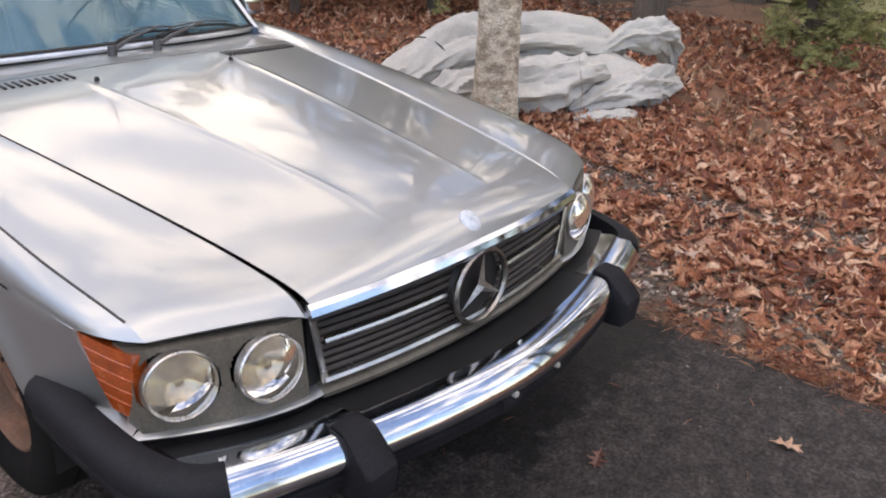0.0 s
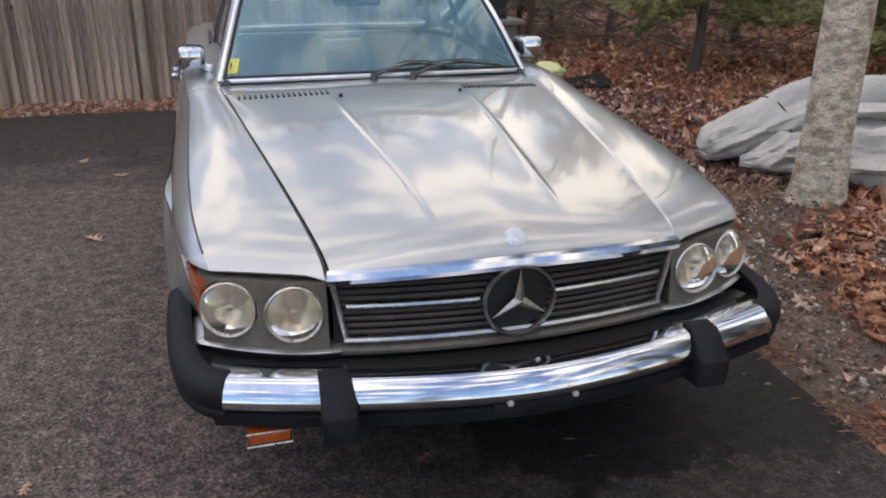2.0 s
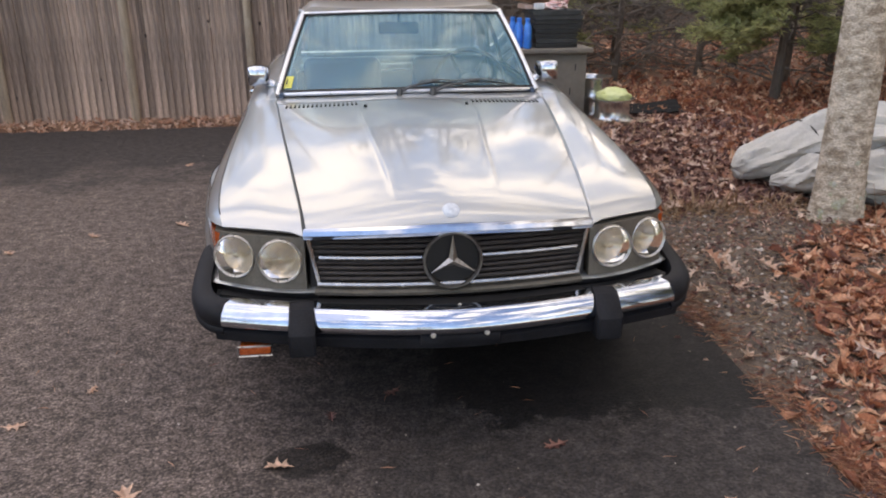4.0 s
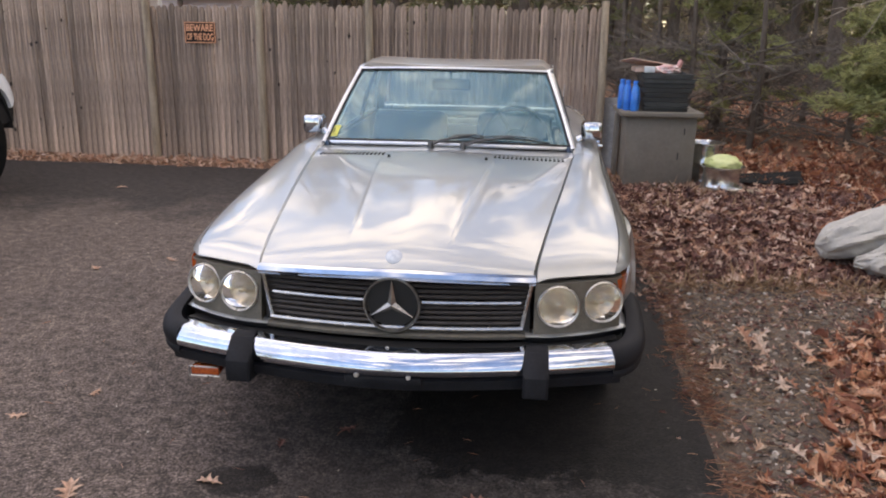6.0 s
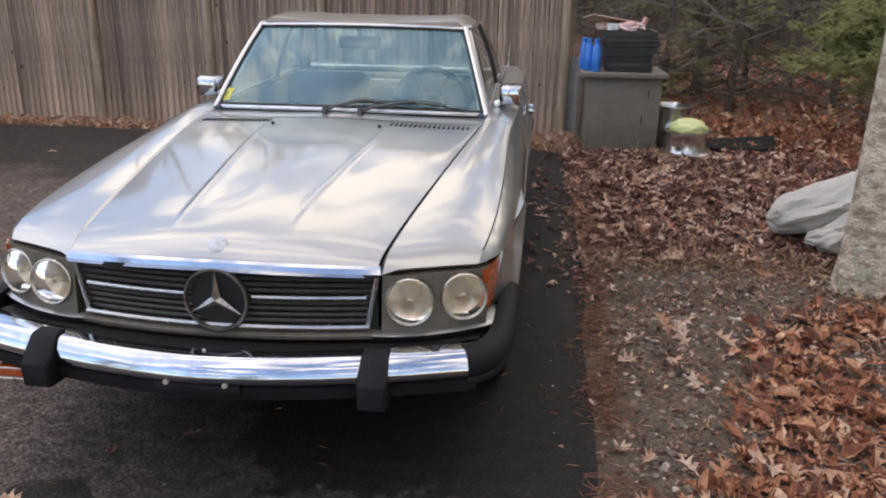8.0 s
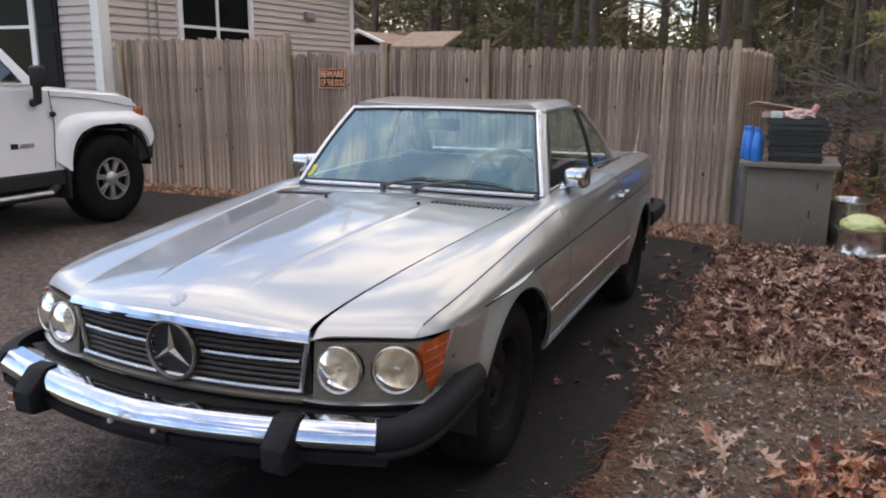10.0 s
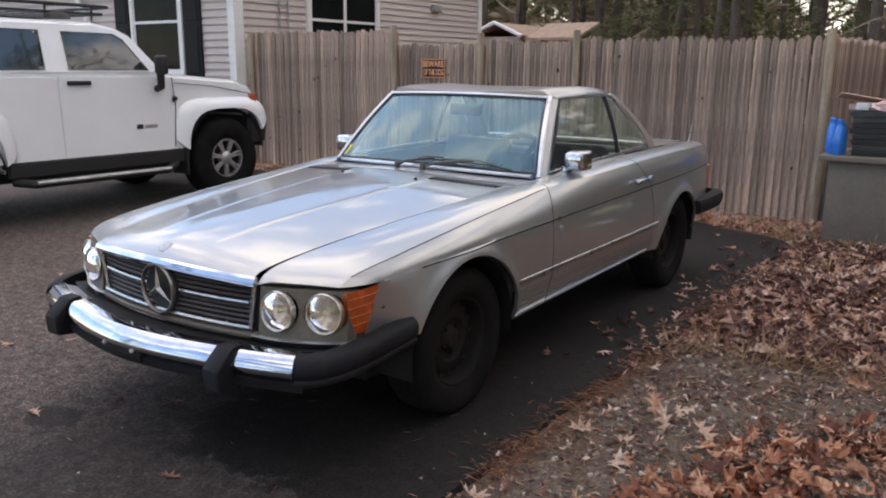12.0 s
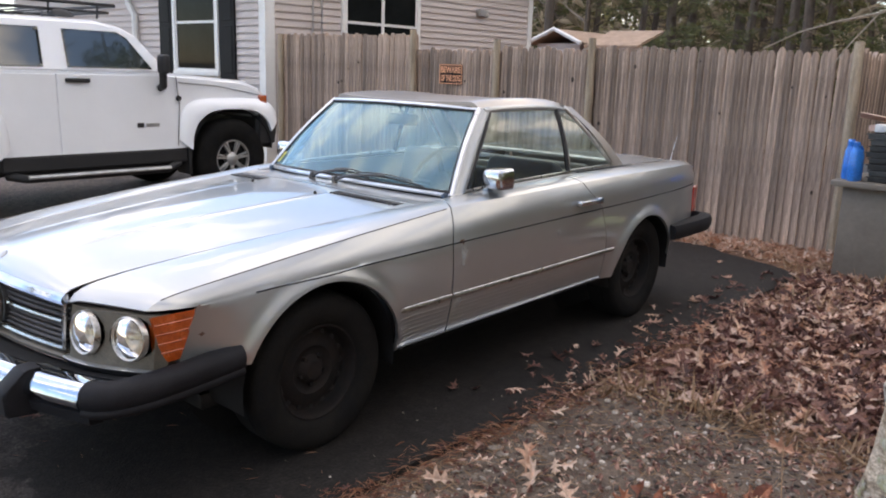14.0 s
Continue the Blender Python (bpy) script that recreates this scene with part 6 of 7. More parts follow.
def fold(path, radii, flat, seed, wr=1.0):
    """One thick wrinkled fold of the sheet along a path."""
    n = 120
    ts = [i / (len(path) - 1) for i in range(len(path))]
    fx, fy, fz, fr = (curve(list(zip(ts, [q[k] for q in path]))) for k in range(3)), 0, 0, curve(list(zip(ts, radii)))
    cx_, cy_, cz_ = fx
    def f(t, a):
        c = Vector((cx_(t), cy_(t), cz_(t)))
        d = Vector((cx_(t + 0.02) - cx_(t - 0.02), cy_(t + 0.02) - cy_(t - 0.02), 0))
        d = d.normalized() if d.length > 1e-6 else TD
        o = Vector((d.y, -d.x, 0))
        q = Vector((t * 3.6, math.cos(a) * 1.1, math.sin(a) * 1.1 + seed))
        r1 = abs(noise.noise(q * 0.9)) * 2
        r2 = abs(noise.noise(q * 2.1 + Vector((3, 1, 4)))) * 2
        r3 = abs(noise.noise(q * 4.7 + Vector((1, 7, 2)))) * 2
        r4 = 1 - abs(noise.noise(Vector((t * 5.0 + math.cos(a) * 1.6, a * 0.9 - t * 2.0, seed * 1.7)))) * 3.2
        r = fr(t) * (1.10 - wr * (0.34 * r1 + 0.16 * r2 + 0.05 * r3) + 0.10 * max(0.0, r4))
        p = c + o * math.cos(a) * r + Vector((0, 0, math.sin(a) * r * flat))
        p.z = max(p.z, ground_z(p.x, p.y) + 0.004)
        return p + TARP_AT
    return grid(f, steps(0, 1, n), [6.283185 * i / 72 for i in range(73)])


part("lower_sheet", tarp_layer(3.55, 1.95, 1.15, 0.55, 0.36, 4.0, 0.10, 1.0), TARP, tarp)
part("sheet_fold", fold([(2.27, 2.34, 0.15), (2.33, 2.33, 0.16), (2.62, 2.30, 0.25), (3.05, 2.20, 0.38), (3.55, 2.00, 0.40), (4.05, 1.75, 0.36), (4.30, 1.62, 0.30)], [0.02, 0.13, 0.19, 0.25, 0.27, 0.22, 0.06], 0.86, 2.0, 1.0), TARP, tarp)
part("sheet_fold", fold([(2.45, 2.12, 0.10), (2.66, 1.97, 0.16), (3.05, 1.62, 0.20), (3.45, 1.45, 0.24), (3.75, 1.42, 0.20)], [0.05, 0.20, 0.23, 0.20, 0.05], 0.80, 7.0, 1.2), TARP, tarp)
part("sheet_fold", fold([(3.20, 1.38, 0.06), (3.45, 1.28, 0.13), (3.80, 1.18, 0.17), (4.15, 1.18, 0.16), (4.40, 1.28, 0.10)], [0.03, 0.12, 0.16, 0.15, 0.04], 0.85, 13.0, 1.3), TARP, tarp)
part("sheet_fold", fold([(3.95, 1.62, 0.34), (4.15, 1.48, 0.45), (4.40, 1.38, 0.44), (4.58, 1.36, 0.30), (4.62, 1.34, 0.10)], [0.05, 0.12, 0.15, 0.13, 0.06], 0.9, 19.0, 1.2), TARP, tarp)
part("sheet_fold", fold([(3.05, 1.30, 0.03), (3.20, 1.18, 0.05), (3.42, 1.08, 0.05), (3.60, 1.05, 0.03)], [0.03, 0.07, 0.07, 0.02], 0.7, 23.0, 1.0), TARP, tarp)
part("cord", tube([(2.75 + 0.06 * math.cos(radians(a)), 1.87 - 0.225 * math.cos(radians(a)), 0.27 + 0.205 * math.sin(radians(a))) for a in steps(-25, 170, 18)], 0.005, 6), BLACK, tarp, "thin dark cord across the sheet")


# ---- trees ----
BARK = mat("pale_grey_bark", (0.55, 0.475, 0.375), 0.9, dark=(0.27, 0.215, 0.155), scale=13, fine=70, mixed=0.30, stretch=(1, 1, 1.9), bump=1.0, bump_scale=38, grain=0.45)
LICHEN = mat("yellow_green_lichen", (0.36, 0.36, 0.20), 0.95, dark=(0.42, 0.42, 0.36), scale=30, bump=0.5)
DEAD_WOOD = mat("dead_grey_twigs", (0.175, 0.148, 0.122), 0.9, dark=(0.075, 0.062, 0.05), scale=3, fine=40)
DARK_BARK = mat("dark_bark", (0.125, 0.098, 0.076), 0.95, dark=(0.07, 0.056, 0.045), scale=5, fine=40, stretch=(1, 1, 0.25), bump=0.8)
TWIG = mat("grey_twig", (0.26, 0.215, 0.165), 0.9, dark=(0.16, 0.125, 0.095), scale=8)
NEEDLE = mat("evergreen_needles", (0.31, 0.30, 0.125), 0.75, dark=(0.18, 0.20, 0.075), scale=2.5, islands=0.5)
PINE_NEEDLE = mat("pine_needles", (0.13, 0.135, 0.055), 0.75, dark=(0.075, 0.085, 0.033), scale=2.5, islands=0.5)


thin(NEEDLE, 0.4), thin(PINE_NEEDLE, 0.4)


def limb(bm, start, way, length, r, rng, depth, droop=0.0, seg=6):
    """A crooked tapering limb with side limbs."""
    pts, p, d = [Vector(start)], Vector(start), Vector(way).normalized()
    n = 6
    for i in range(n):
        d = (d + Vector((rng.uniform(-1, 1), rng.uniform(-1, 1), rng.uniform(-1, 1) - droop)) * 0.17).normalized()
        p = p + d * length / n
        pts.append(p)
    tube(pts, [r * (1 - 0.85 * i / n) + 0.0012 for i in range(n + 1)], seg, bm, False)
    ends = [pts[-1]]
    if depth:
        for i in range(rng.choice((3, 4, 5))):
            k = rng.randint(1, n - 1)
            side_ = Vector((rng.uniform(-1, 1), rng.uniform(-1, 1), rng.uniform(-0.4, 0.9) - droop))
            ends += limb(bm, pts[k], (pts[k] - pts[k - 1]).normalized() * 0.8 + side_, length * rng.uniform(0.35, 0.6), r * (1 - 0.8 * k / n) * 0.6, rng, depth - 1, droop, max(3, seg - 2))
    return ends


def sprays(points, rng, per, size, flat=0.5, width=0.012):
    """Small needle sprays at points: thin pointed blades fanned about a twig."""
    verts, faces = [], []
    for p in points:
        ax = Vector((rng.uniform(-1, 1), rng.uniform(-1, 1), rng.uniform(-flat, flat))).normalized()
        for _ in range(per):
            d = (ax + Vector((rng.uniform(-1, 1), rng.uniform(-1, 1), rng.uniform(-0.8, 0.8))) * 0.75).normalized()
            s = size * rng.uniform(0.6, 1.3)
            o = p + ax * rng.uniform(-0.6, 0.6) * size
            n = d.orthogonal().normalized() * width * rng.uniform(0.7, 1.4)
            k = len(verts)
            verts += [o - n * 0.3, o + d * s * 0.5 + n, o + d * s, o + d * s * 0.5 - n]
            faces.append((k, k + 1, k + 2, k + 3))
    return verts, faces


def mesh_part(name, verts, faces, material, parent, label="", kind=""):
    me = bpy.data.meshes.new(name)
    me.from_pydata([tuple(v) for v in verts], [], faces)
    me.materials.append(material)
    ob = part(name, None, None, parent, label, mesh=me)
    if kind:
        ob["kind"] = kind
    return ob


# the near tree with its pale blotched bark
near = thing("tree", "bare tree with pale blotched bark and lichen at its foot", "tree", (2.61, 1.11, 0))
def trunk_fn(a, h):
    flare = 1 + 0.42 * math.exp(-h / 0.16) * (1 + 0.35 * math.sin(4 * a + 0.7))
    r = (0.137 - 0.009 * h) * flare * (1 + 0.03 * wob(math.cos(a) * 2, h * 2, 1.0, 4) + 0.02 * wob(math.cos(a) * 6, math.sin(a) * 6 + h * 5, 1.0, 8))
    r = max(0.03, r)
    return Vector((2.61 - 0.004 * h + 0.03 * math.sin(h * 0.6) + r * math.cos(a), 1.11 + 0.02 * h + r * math.sin(a), -0.05 + h))
trunk = part("trunk", grid(trunk_fn, [6.283185 * i / 36 for i in range(36)], steps(0, 1.8, 45) + steps(2.0, 8.5, 20), close=True), BARK, near, "pale grey blotched trunk")
rng = random.Random(5)
for i in range(26):
    a, h = rng.uniform(3.2, 6.0), abs(rng.gauss(0, 0.16)) + 0.02
    s = rng.uniform(0.012, 0.035)
    c = trunk_fn(a, h)
    n = Vector((math.cos(a), math.sin(a), 0))
    t = Vector((-math.sin(a), math.cos(a), 0))
    lb = bmesh.new()
    ring = [lb.verts.new(c + n * 0.003 + (t * math.cos(q) + Vector((0, 0, 1)) * math.sin(q)) * s * rng.uniform(0.6, 1.2)) for q in [6.283 * k / 9 for k in range(9)]]
    mid_ = lb.verts.new(c + n * 0.008)
    for k in range(9):
        lb.faces.new((ring[k], ring[(k + 1) % 9], mid_))
    part("lichen_patch", lb, LICHEN, trunk, "yellow-green lichen patch")
bb = bmesh.new()
limb(bb, (2.62, 1.18, 1.74), (-0.9, 0.05, -0.10), 0.75, 0.006, rng, 1, 0.02)
limb(bb, (2.61, 1.19, 1.80), (-0.85, 0.2, -0.02), 0.9, 0.006, rng, 1, 0.02)
limb(bb, (2.63, 1.19, 1.90), (-0.8, -0.05, 0.02), 0.8, 0.006, rng, 1, 0.0)
part("low_branch", bb, mat("pale_twig", (0.33, 0.28, 0.22), 0.9, scale=10), near, "thin pale bare branches")
bb = bmesh.new()
for i in range(20):
    a = 2.4 * i + rng.uniform(-0.3, 0.3)
    limb(bb, (2.61, 1.22, 3.4 + 0.25 * i), (math.cos(a), math.sin(a), 0.55), 3.0 - 0.09 * i, 0.05 - 0.0015 * i, rng, 2, -0.1)
part("crown", bb, TWIG, near, "bare grey limbs")


def bare_tree(at, h, r, seed, label, lean=(0, 0), limbs=12, first=0.35):
    rng = random.Random(seed)
    t = thing("tree", label, "tree", at, "trees of the wood")
    x, y, z = at
    pts = [Vector((x + lean[0] * k + 0.10 * wob(k * 3, seed), y + lean[1] * k + 0.10 * wob(k * 3, seed + 9), z - 0.1 + h * k)) for k in steps(0, 1, 12)]
    part("trunk", tube(pts, [r * (1.35 if i == 0 else 1) * (1 - 0.85 * i / 12) for i in range(13)], 10), DARK_BARK, t)
    cb = bmesh.new()
    for i in range(limbs):
        k = first + (0.97 - first) * i / limbs
        j = int(k * 12)
        a = rng.uniform(0, 6.283)
        limb(cb, pts[j], (math.cos(a), math.sin(a), rng.uniform(0.2, 0.9)), h * 0.26 * (1.15 - k), r * (1 - 0.8 * k) * 0.5, rng, 2, -0.05, 5)
    part("crown", cb, TWIG, t, "bare grey limbs")["kind"] = "stuff"
    return t


def pine(at, h, r, seed, first=0.25, full=260):
    rng = random.Random(seed)
    t = thing("pine_tree", "tall pine with a dark trunk and thin needle crown", "tree", at, "pines of the wood")
    x, y, z = at
    pts = [Vector((x + 0.12 * wob(k * 3, seed), y + 0.12 * wob(k * 3, seed + 5), z - 0.1 + h * k)) for k in steps(0, 1, 10)]
    part("trunk", tube(pts, [r * (1.3 if i == 0 else 1) * (1 - 0.85 * i / 10) for i in range(11)], 10), DARK_BARK, t)
    cb, ends = bmesh.new(), []
    for i in range(26):
        k = first * 0.5 + (0.97 - first * 0.5) * i / 26
        a = rng.uniform(0, 6.283)
        e = limb(cb, pts[0].lerp(pts[-1], k), (math.cos(a), math.sin(a), rng.uniform(-0.15, 0.35)), h * 0.24 * (1.12 - k), 0.03 * (1.1 - k), rng, 1, 0.0, 4)
        if k > first:
            ends += e
    part("limb", cb, DARK_BARK, t, "thin dead side limbs")["kind"] = "stuff"
    cl = []
    for e in ends:
        for _ in range(5):
            cl.append(e + Vector((rng.gauss(0, 0.22), rng.gauss(0, 0.22), rng.gauss(0, 0.14))))
    v, f = sprays(cl, rng, 12, 0.20, 0.5, 0.012)
    mesh_part("crown", v, f, PINE_NEEDLE, t, "tufts of dull green needles")
    return t


def evergreen(at, h, spread, seed, label, count=1500, low=0.05, weight=0.9):
    """A shaggy cedar: drooping boughs, each set with flat needle sprays."""
    rng = random.Random(seed)
    t = thing("cedar_shrub", label, "shrub", at)
    x, y, z = at
    tr = [Vector((x + 0.05 * math.sin(3 * k), y, z + h * k - 0.05)) for k in steps(0, 1, 6)]
    part("trunk", tube(tr, [0.06 * (1.1 - k) for k in steps(0, 1, 6)], 8), DARK_BARK, t)
    bb, pts = bmesh.new(), []
    for i in range(70):
        k = low + (0.98 - low) * rng.random() ** weight
        a = rng.uniform(0, 6.283)
        ln = spread * (1.08 - k) * rng.uniform(0.55, 1.15)
        d = Vector((math.cos(a), math.sin(a), rng.uniform(-0.1, 0.5)))
        s = tr[0].lerp(tr[-1], k)
        path = [s + d * ln * q + Vector((0, 0, -0.22 * ln * q * q)) + Vector((rng.gauss(0, 0.02), rng.gauss(0, 0.02), 0)) for q in steps(0, 1, 6)]
        tube(path, [0.012 * (1.1 - q) for q in steps(0, 1, 6)], 4, bb, False)
        for _ in range(int(count / 70)):
            q = rng.uniform(0.3, 1.03)
            p = s + d * ln * q + Vector((0, 0, -0.22 * ln * q * q))
            pts.append(p + Vector((rng.gauss(0, 0.07), rng.gauss(0, 0.07), rng.gauss(0, 0.04))))
    part("bough", bb, DARK_BARK, t)["kind"] = "stuff"
    v, f = sprays(pts, rng, 18, 0.085, 0.35, 0.006)
    mesh_part("crown", v, f, NEEDLE, t, "shaggy olive green sprays")
    return t


evergreen((4.55, 5.45, 0.05), 2.6, 1.75, 3, "shaggy olive green cedar shrub with drooping boughs", 4400, 0.24, 1.1)
evergreen((5.9, 4.6, 0.05), 3.0, 1.25, 8, "shaggy olive green cedar shrub among bare branches", 2000)
evergreen((6.6, 0.55, 0.05), 1.9, 0.95, 14, "dark green cedar shrub beside leafy ground", 1600)
evergreen((3.2, 9.0, 0.05), 3.4, 1.5, 21, "dark cedar behind the fence", 1800)

# dead brush: bare drooping lower boughs at the wood's edge
def brush(at, seed, n=24, ln=1.45):
    rng = random.Random(seed)
    t = thing("dead_brush", "tangle of bare grey-brown branches at the edge of the wood", "brush", at, "dead brush")
    bb = bmesh.new()
    for i in range(n):
        a = rng.uniform(0, 6.283)
        limb(bb, (at[0] + rng.gauss(0, 0.1), at[1] + rng.gauss(0, 0.1), at[2] + rng.uniform(0.0, 1.3)), (math.cos(a), math.sin(a), rng.uniform(-0.1, 0.5)), ln * rng.uniform(0.6, 1.2), 0.016, rng, 2, 0.12, 4)
    part("stem", tube([(at[0], at[1], at[2] - 0.05), (at[0] + 0.05, at[1], at[2] + 1.0), (at[0], at[1] + 0.05, at[2] + 2.4)], [0.05, 0.04, 0.02], 6), DARK_BARK, t)
    part("tangle", bb, DEAD_WOOD, t)["kind"] = "stuff"
for i, (x, y) in enumerate(((2.6, 8.2), (4.0, 9.6), (6.4, 7.4), (7.6, 5.4), (7.4, 2.6), (8.2, 3.8), (5.6, 8.6), (8.6, 0.9), (1.9, 10.5), (3.3, 7.4), (4.7, 7.9), (5.3, 6.6), (3.2, 9.2), (4.9, 10.4), (6.6, 5.9), (2.3, 9.3))):
    brush((x, y, ground_z(x, y)), 40 + i)

# the tree behind the tarp, and the wood
bare_tree((5.75, 1.72, 0.0), 9.0, 0.15, 71, "bare dark tree standing behind the tarp")
rng = random.Random(12)
proto_b = [bare_tree((-3.0 + 3 * i, 17.0 + 2 * i, 0.2), 9.5 + i, 0.14 + 0.03 * i, 80 + i, "bare dark tree in the wood") for i in range(3)]
proto_p = [pine((-5.0 + 4.2 * i, 19.0 + i, 0.2), 8.5 + 1.5 * i, 0.15 + 0.03 * i, 90 + i, 0.12 + 0.1 * i) for i in range(3)]
spots = []
tries = 0
while len(spots) < 170 and tries < 4000:
    tries += 1
    x, y = rng.uniform(-32, 32), 14.5 + 32 * rng.random() ** 1.3
    if x < -5 and y < 20 or min([math.hypot(x - a, y - b) for a, b in spots] + [9]) < 1.1:
        continue
    spots.append((x, y))
east = 0
while east < 34:
    x, y = rng.uniform(10, 34), rng.uniform(-12, 13)
    if min(math.hypot(x - a, y - b) for a, b in spots) < 1.8 or (y - 1 > 0 and abs(y - 0.55 * x) < 1.4 and x < 22):
        continue
    spots.append((x, y))
    east += 1
# unseen trees behind the camera, added for reflections
around = 0
while around < 7:
    a, r = rng.uniform(3.3, 6.2), rng.uniform(17, 34)
    spots.append((r * math.cos(a), -4 + r * math.sin(a)))
    around += 1
# extra trees added to block sky and darken the car's +x side
thick = 0
while thick < 30:
    x, y = rng.uniform(9.0, 19.0), rng.uniform(-11, 12)
    if min(math.hypot(x - a, y - b) for a, b in spots) < 0.9 or (y - 1 > 0 and abs(y - 0.55 * x) < 1.2):
        continue
    spots.append((x, y))
    thick += 1
for i, (x, y) in enumerate(spots):
    src = rng.choice(proto_b + proto_p) if y > 12 else rng.choice(proto_b + proto_p + proto_p)
    copy_thing(src, Matrix.Translation((x, y, ground_z(x, y))) @ Matrix.Rotation(rng.uniform(0, 6.283), 4, "Z"))


# lightened far copies: backlight and haze are put into the colours
FAR_PINE = thin(mat("backlit_far_foliage", (0.42, 0.38, 0.20), 0.8, dark=(0.24, 0.23, 0.11), scale=0.6, islands=0.4), 0.6)
FAR_TWIG = thin(mat("backlit_far_twigs", (0.46, 0.38, 0.27), 0.9, dark=(0.30, 0.25, 0.17), scale=0.6, islands=0.4), 0.4)
# the thick of the wood behind the first trunks
rng = random.Random(77)
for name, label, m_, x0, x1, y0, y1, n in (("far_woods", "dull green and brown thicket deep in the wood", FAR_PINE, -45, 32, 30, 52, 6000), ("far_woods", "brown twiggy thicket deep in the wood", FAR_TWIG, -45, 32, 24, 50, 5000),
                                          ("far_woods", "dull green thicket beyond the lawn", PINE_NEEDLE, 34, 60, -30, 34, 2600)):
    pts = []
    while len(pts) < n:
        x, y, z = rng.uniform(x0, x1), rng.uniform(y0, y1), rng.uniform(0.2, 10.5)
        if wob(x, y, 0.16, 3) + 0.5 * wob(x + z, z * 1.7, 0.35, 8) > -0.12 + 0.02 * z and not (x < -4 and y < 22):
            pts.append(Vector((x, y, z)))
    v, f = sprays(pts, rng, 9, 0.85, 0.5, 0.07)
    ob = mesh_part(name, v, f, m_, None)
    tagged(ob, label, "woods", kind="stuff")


# ---- leaves, gravel, needles, grass ----
def ramp_mat(name, stops, rough=0.7, bump=0.0, spec=0.4):
    """Each loose piece takes its own tone from a ramp."""
    m = bpy.data.materials.new(name)
    m.use_nodes = True
    n, l = m.node_tree.nodes, m.node_tree.links
    b = n["Principled BSDF"]
    g, r, tx, hs = n.new("ShaderNodeNewGeometry"), n.new("ShaderNodeValToRGB"), n.new("ShaderNodeTexNoise"), n.new("ShaderNodeHueSaturation")
    tc, mr = n.new("ShaderNodeTexCoord"), n.new("ShaderNodeMapRange")
    e = r.color_ramp.elements
    e[0].position, e[0].color = stops[0][0], (*stops[0][1], 1)
    e[1].position, e[1].color = stops[-1][0], (*stops[-1][1], 1)
    for p, c in stops[1:-1]:
        e.new(p).color = (*c, 1)
    l.new(g.outputs["Random Per Island"], r.inputs["Fac"])
    l.new(tc.outputs["Object"], tx.inputs["Vector"])
    tx.inputs["Scale"].default_value, tx.inputs["Detail"].default_value = 70, 4
    mr.inputs["From Min"].default_value, mr.inputs["From Max"].default_value = 0.3, 0.7
    mr.inputs["To Min"].default_value, mr.inputs["To Max"].default_value = 0.65, 1.3
    l.new(tx.outputs["Fac"], mr.inputs["Value"])
    l.new(mr.outputs["Result"], hs.inputs["Value"])
    l.new(r.outputs["Color"], hs.inputs["Color"])
    l.new(hs.outputs["Color"], b.inputs["Base Color"])
    b.inputs["Roughness"].default_value = rough
    b.inputs["Specular IOR Level"].default_value = spec
    if bump:
        bp = n.new("ShaderNodeBump")
        bp.inputs["Strength"].default_value, bp.inputs["Distance"].default_value = bump, 0.005
        l.new(tx.outputs["Fac"], bp.inputs["Height"])
        l.new(bp.outputs["Normal"], b.inputs["Normal"])
    return m


LEAF = ramp_mat("oak_leaf_litter", [(0.0, (0.115, 0.043, 0.030)), (0.3, (0.26, 0.092, 0.052)), (0.55, (0.42, 0.168, 0.090)), (0.8, (0.61, 0.320, 0.190)), (1.0, (0.78, 0.55, 0.38))], 0.55)
WET_LEAF = ramp_mat("damp_leaf_litter", [(0.0, (0.060, 0.028, 0.026)), (0.40, (0.140, 0.062, 0.050)), (0.70, (0.290, 0.150, 0.115)), (0.85, (0.547, 0.349, 0.265)), (1.0, (0.8, 0.616, 0.504))], 0.5, spec=0.35)
PALE_LEAF = ramp_mat("pale_oak_leaf", [(0.0, (0.42, 0.20, 0.12)), (0.5, (0.58, 0.37, 0.26)), (1.0, (0.68, 0.53, 0.43))], 0.6)
PEBBLE = ramp_mat("gravel", [(0.0, (0.045, 0.036, 0.03)), (0.45, (0.135, 0.110, 0.09)), (0.85, (0.27, 0.23, 0.19)), (1.0, (0.58, 0.53, 0.47))], 0.85)
NEEDLES = ramp_mat("fallen_pine_needles", [(0.0, (0.15, 0.062, 0.040)), (0.6, (0.34, 0.150, 0.088)), (1.0, (0.56, 0.32, 0.20))], 0.75)
GRASS = ramp_mat("dry_grass", [(0.0, (0.24, 0.145, 0.085)), (0.6, (0.44, 0.29, 0.18)), (1.0, (0.58, 0.44, 0.30))], 0.85)
thin(LEAF, 0.3), thin(WET_LEAF, 0.25), thin(PALE_LEAF, 0.3), thin(GRASS, 0.3)

OAK = [(0.0, 0.0), (0.022, 0.08), (0.035, 0.20), (0.16, 0.27), (0.23, 0.25), (0.18, 0.32), (0.055, 0.41), (0.20, 0.54), (0.32, 0.55), (0.25, 0.61), (0.065, 0.64), (0.15, 0.79), (0.20, 0.89), (0.07, 0.83), (0.0, 1.0)]


ROUND = [(0.0, 0.0), (0.02, 0.06), (0.10, 0.16), (0.19, 0.28), (0.21, 0.38), (0.24, 0.50), (0.22, 0.58), (0.20, 0.70), (0.13, 0.82), (0.06, 0.92), (0.0, 1.0)]


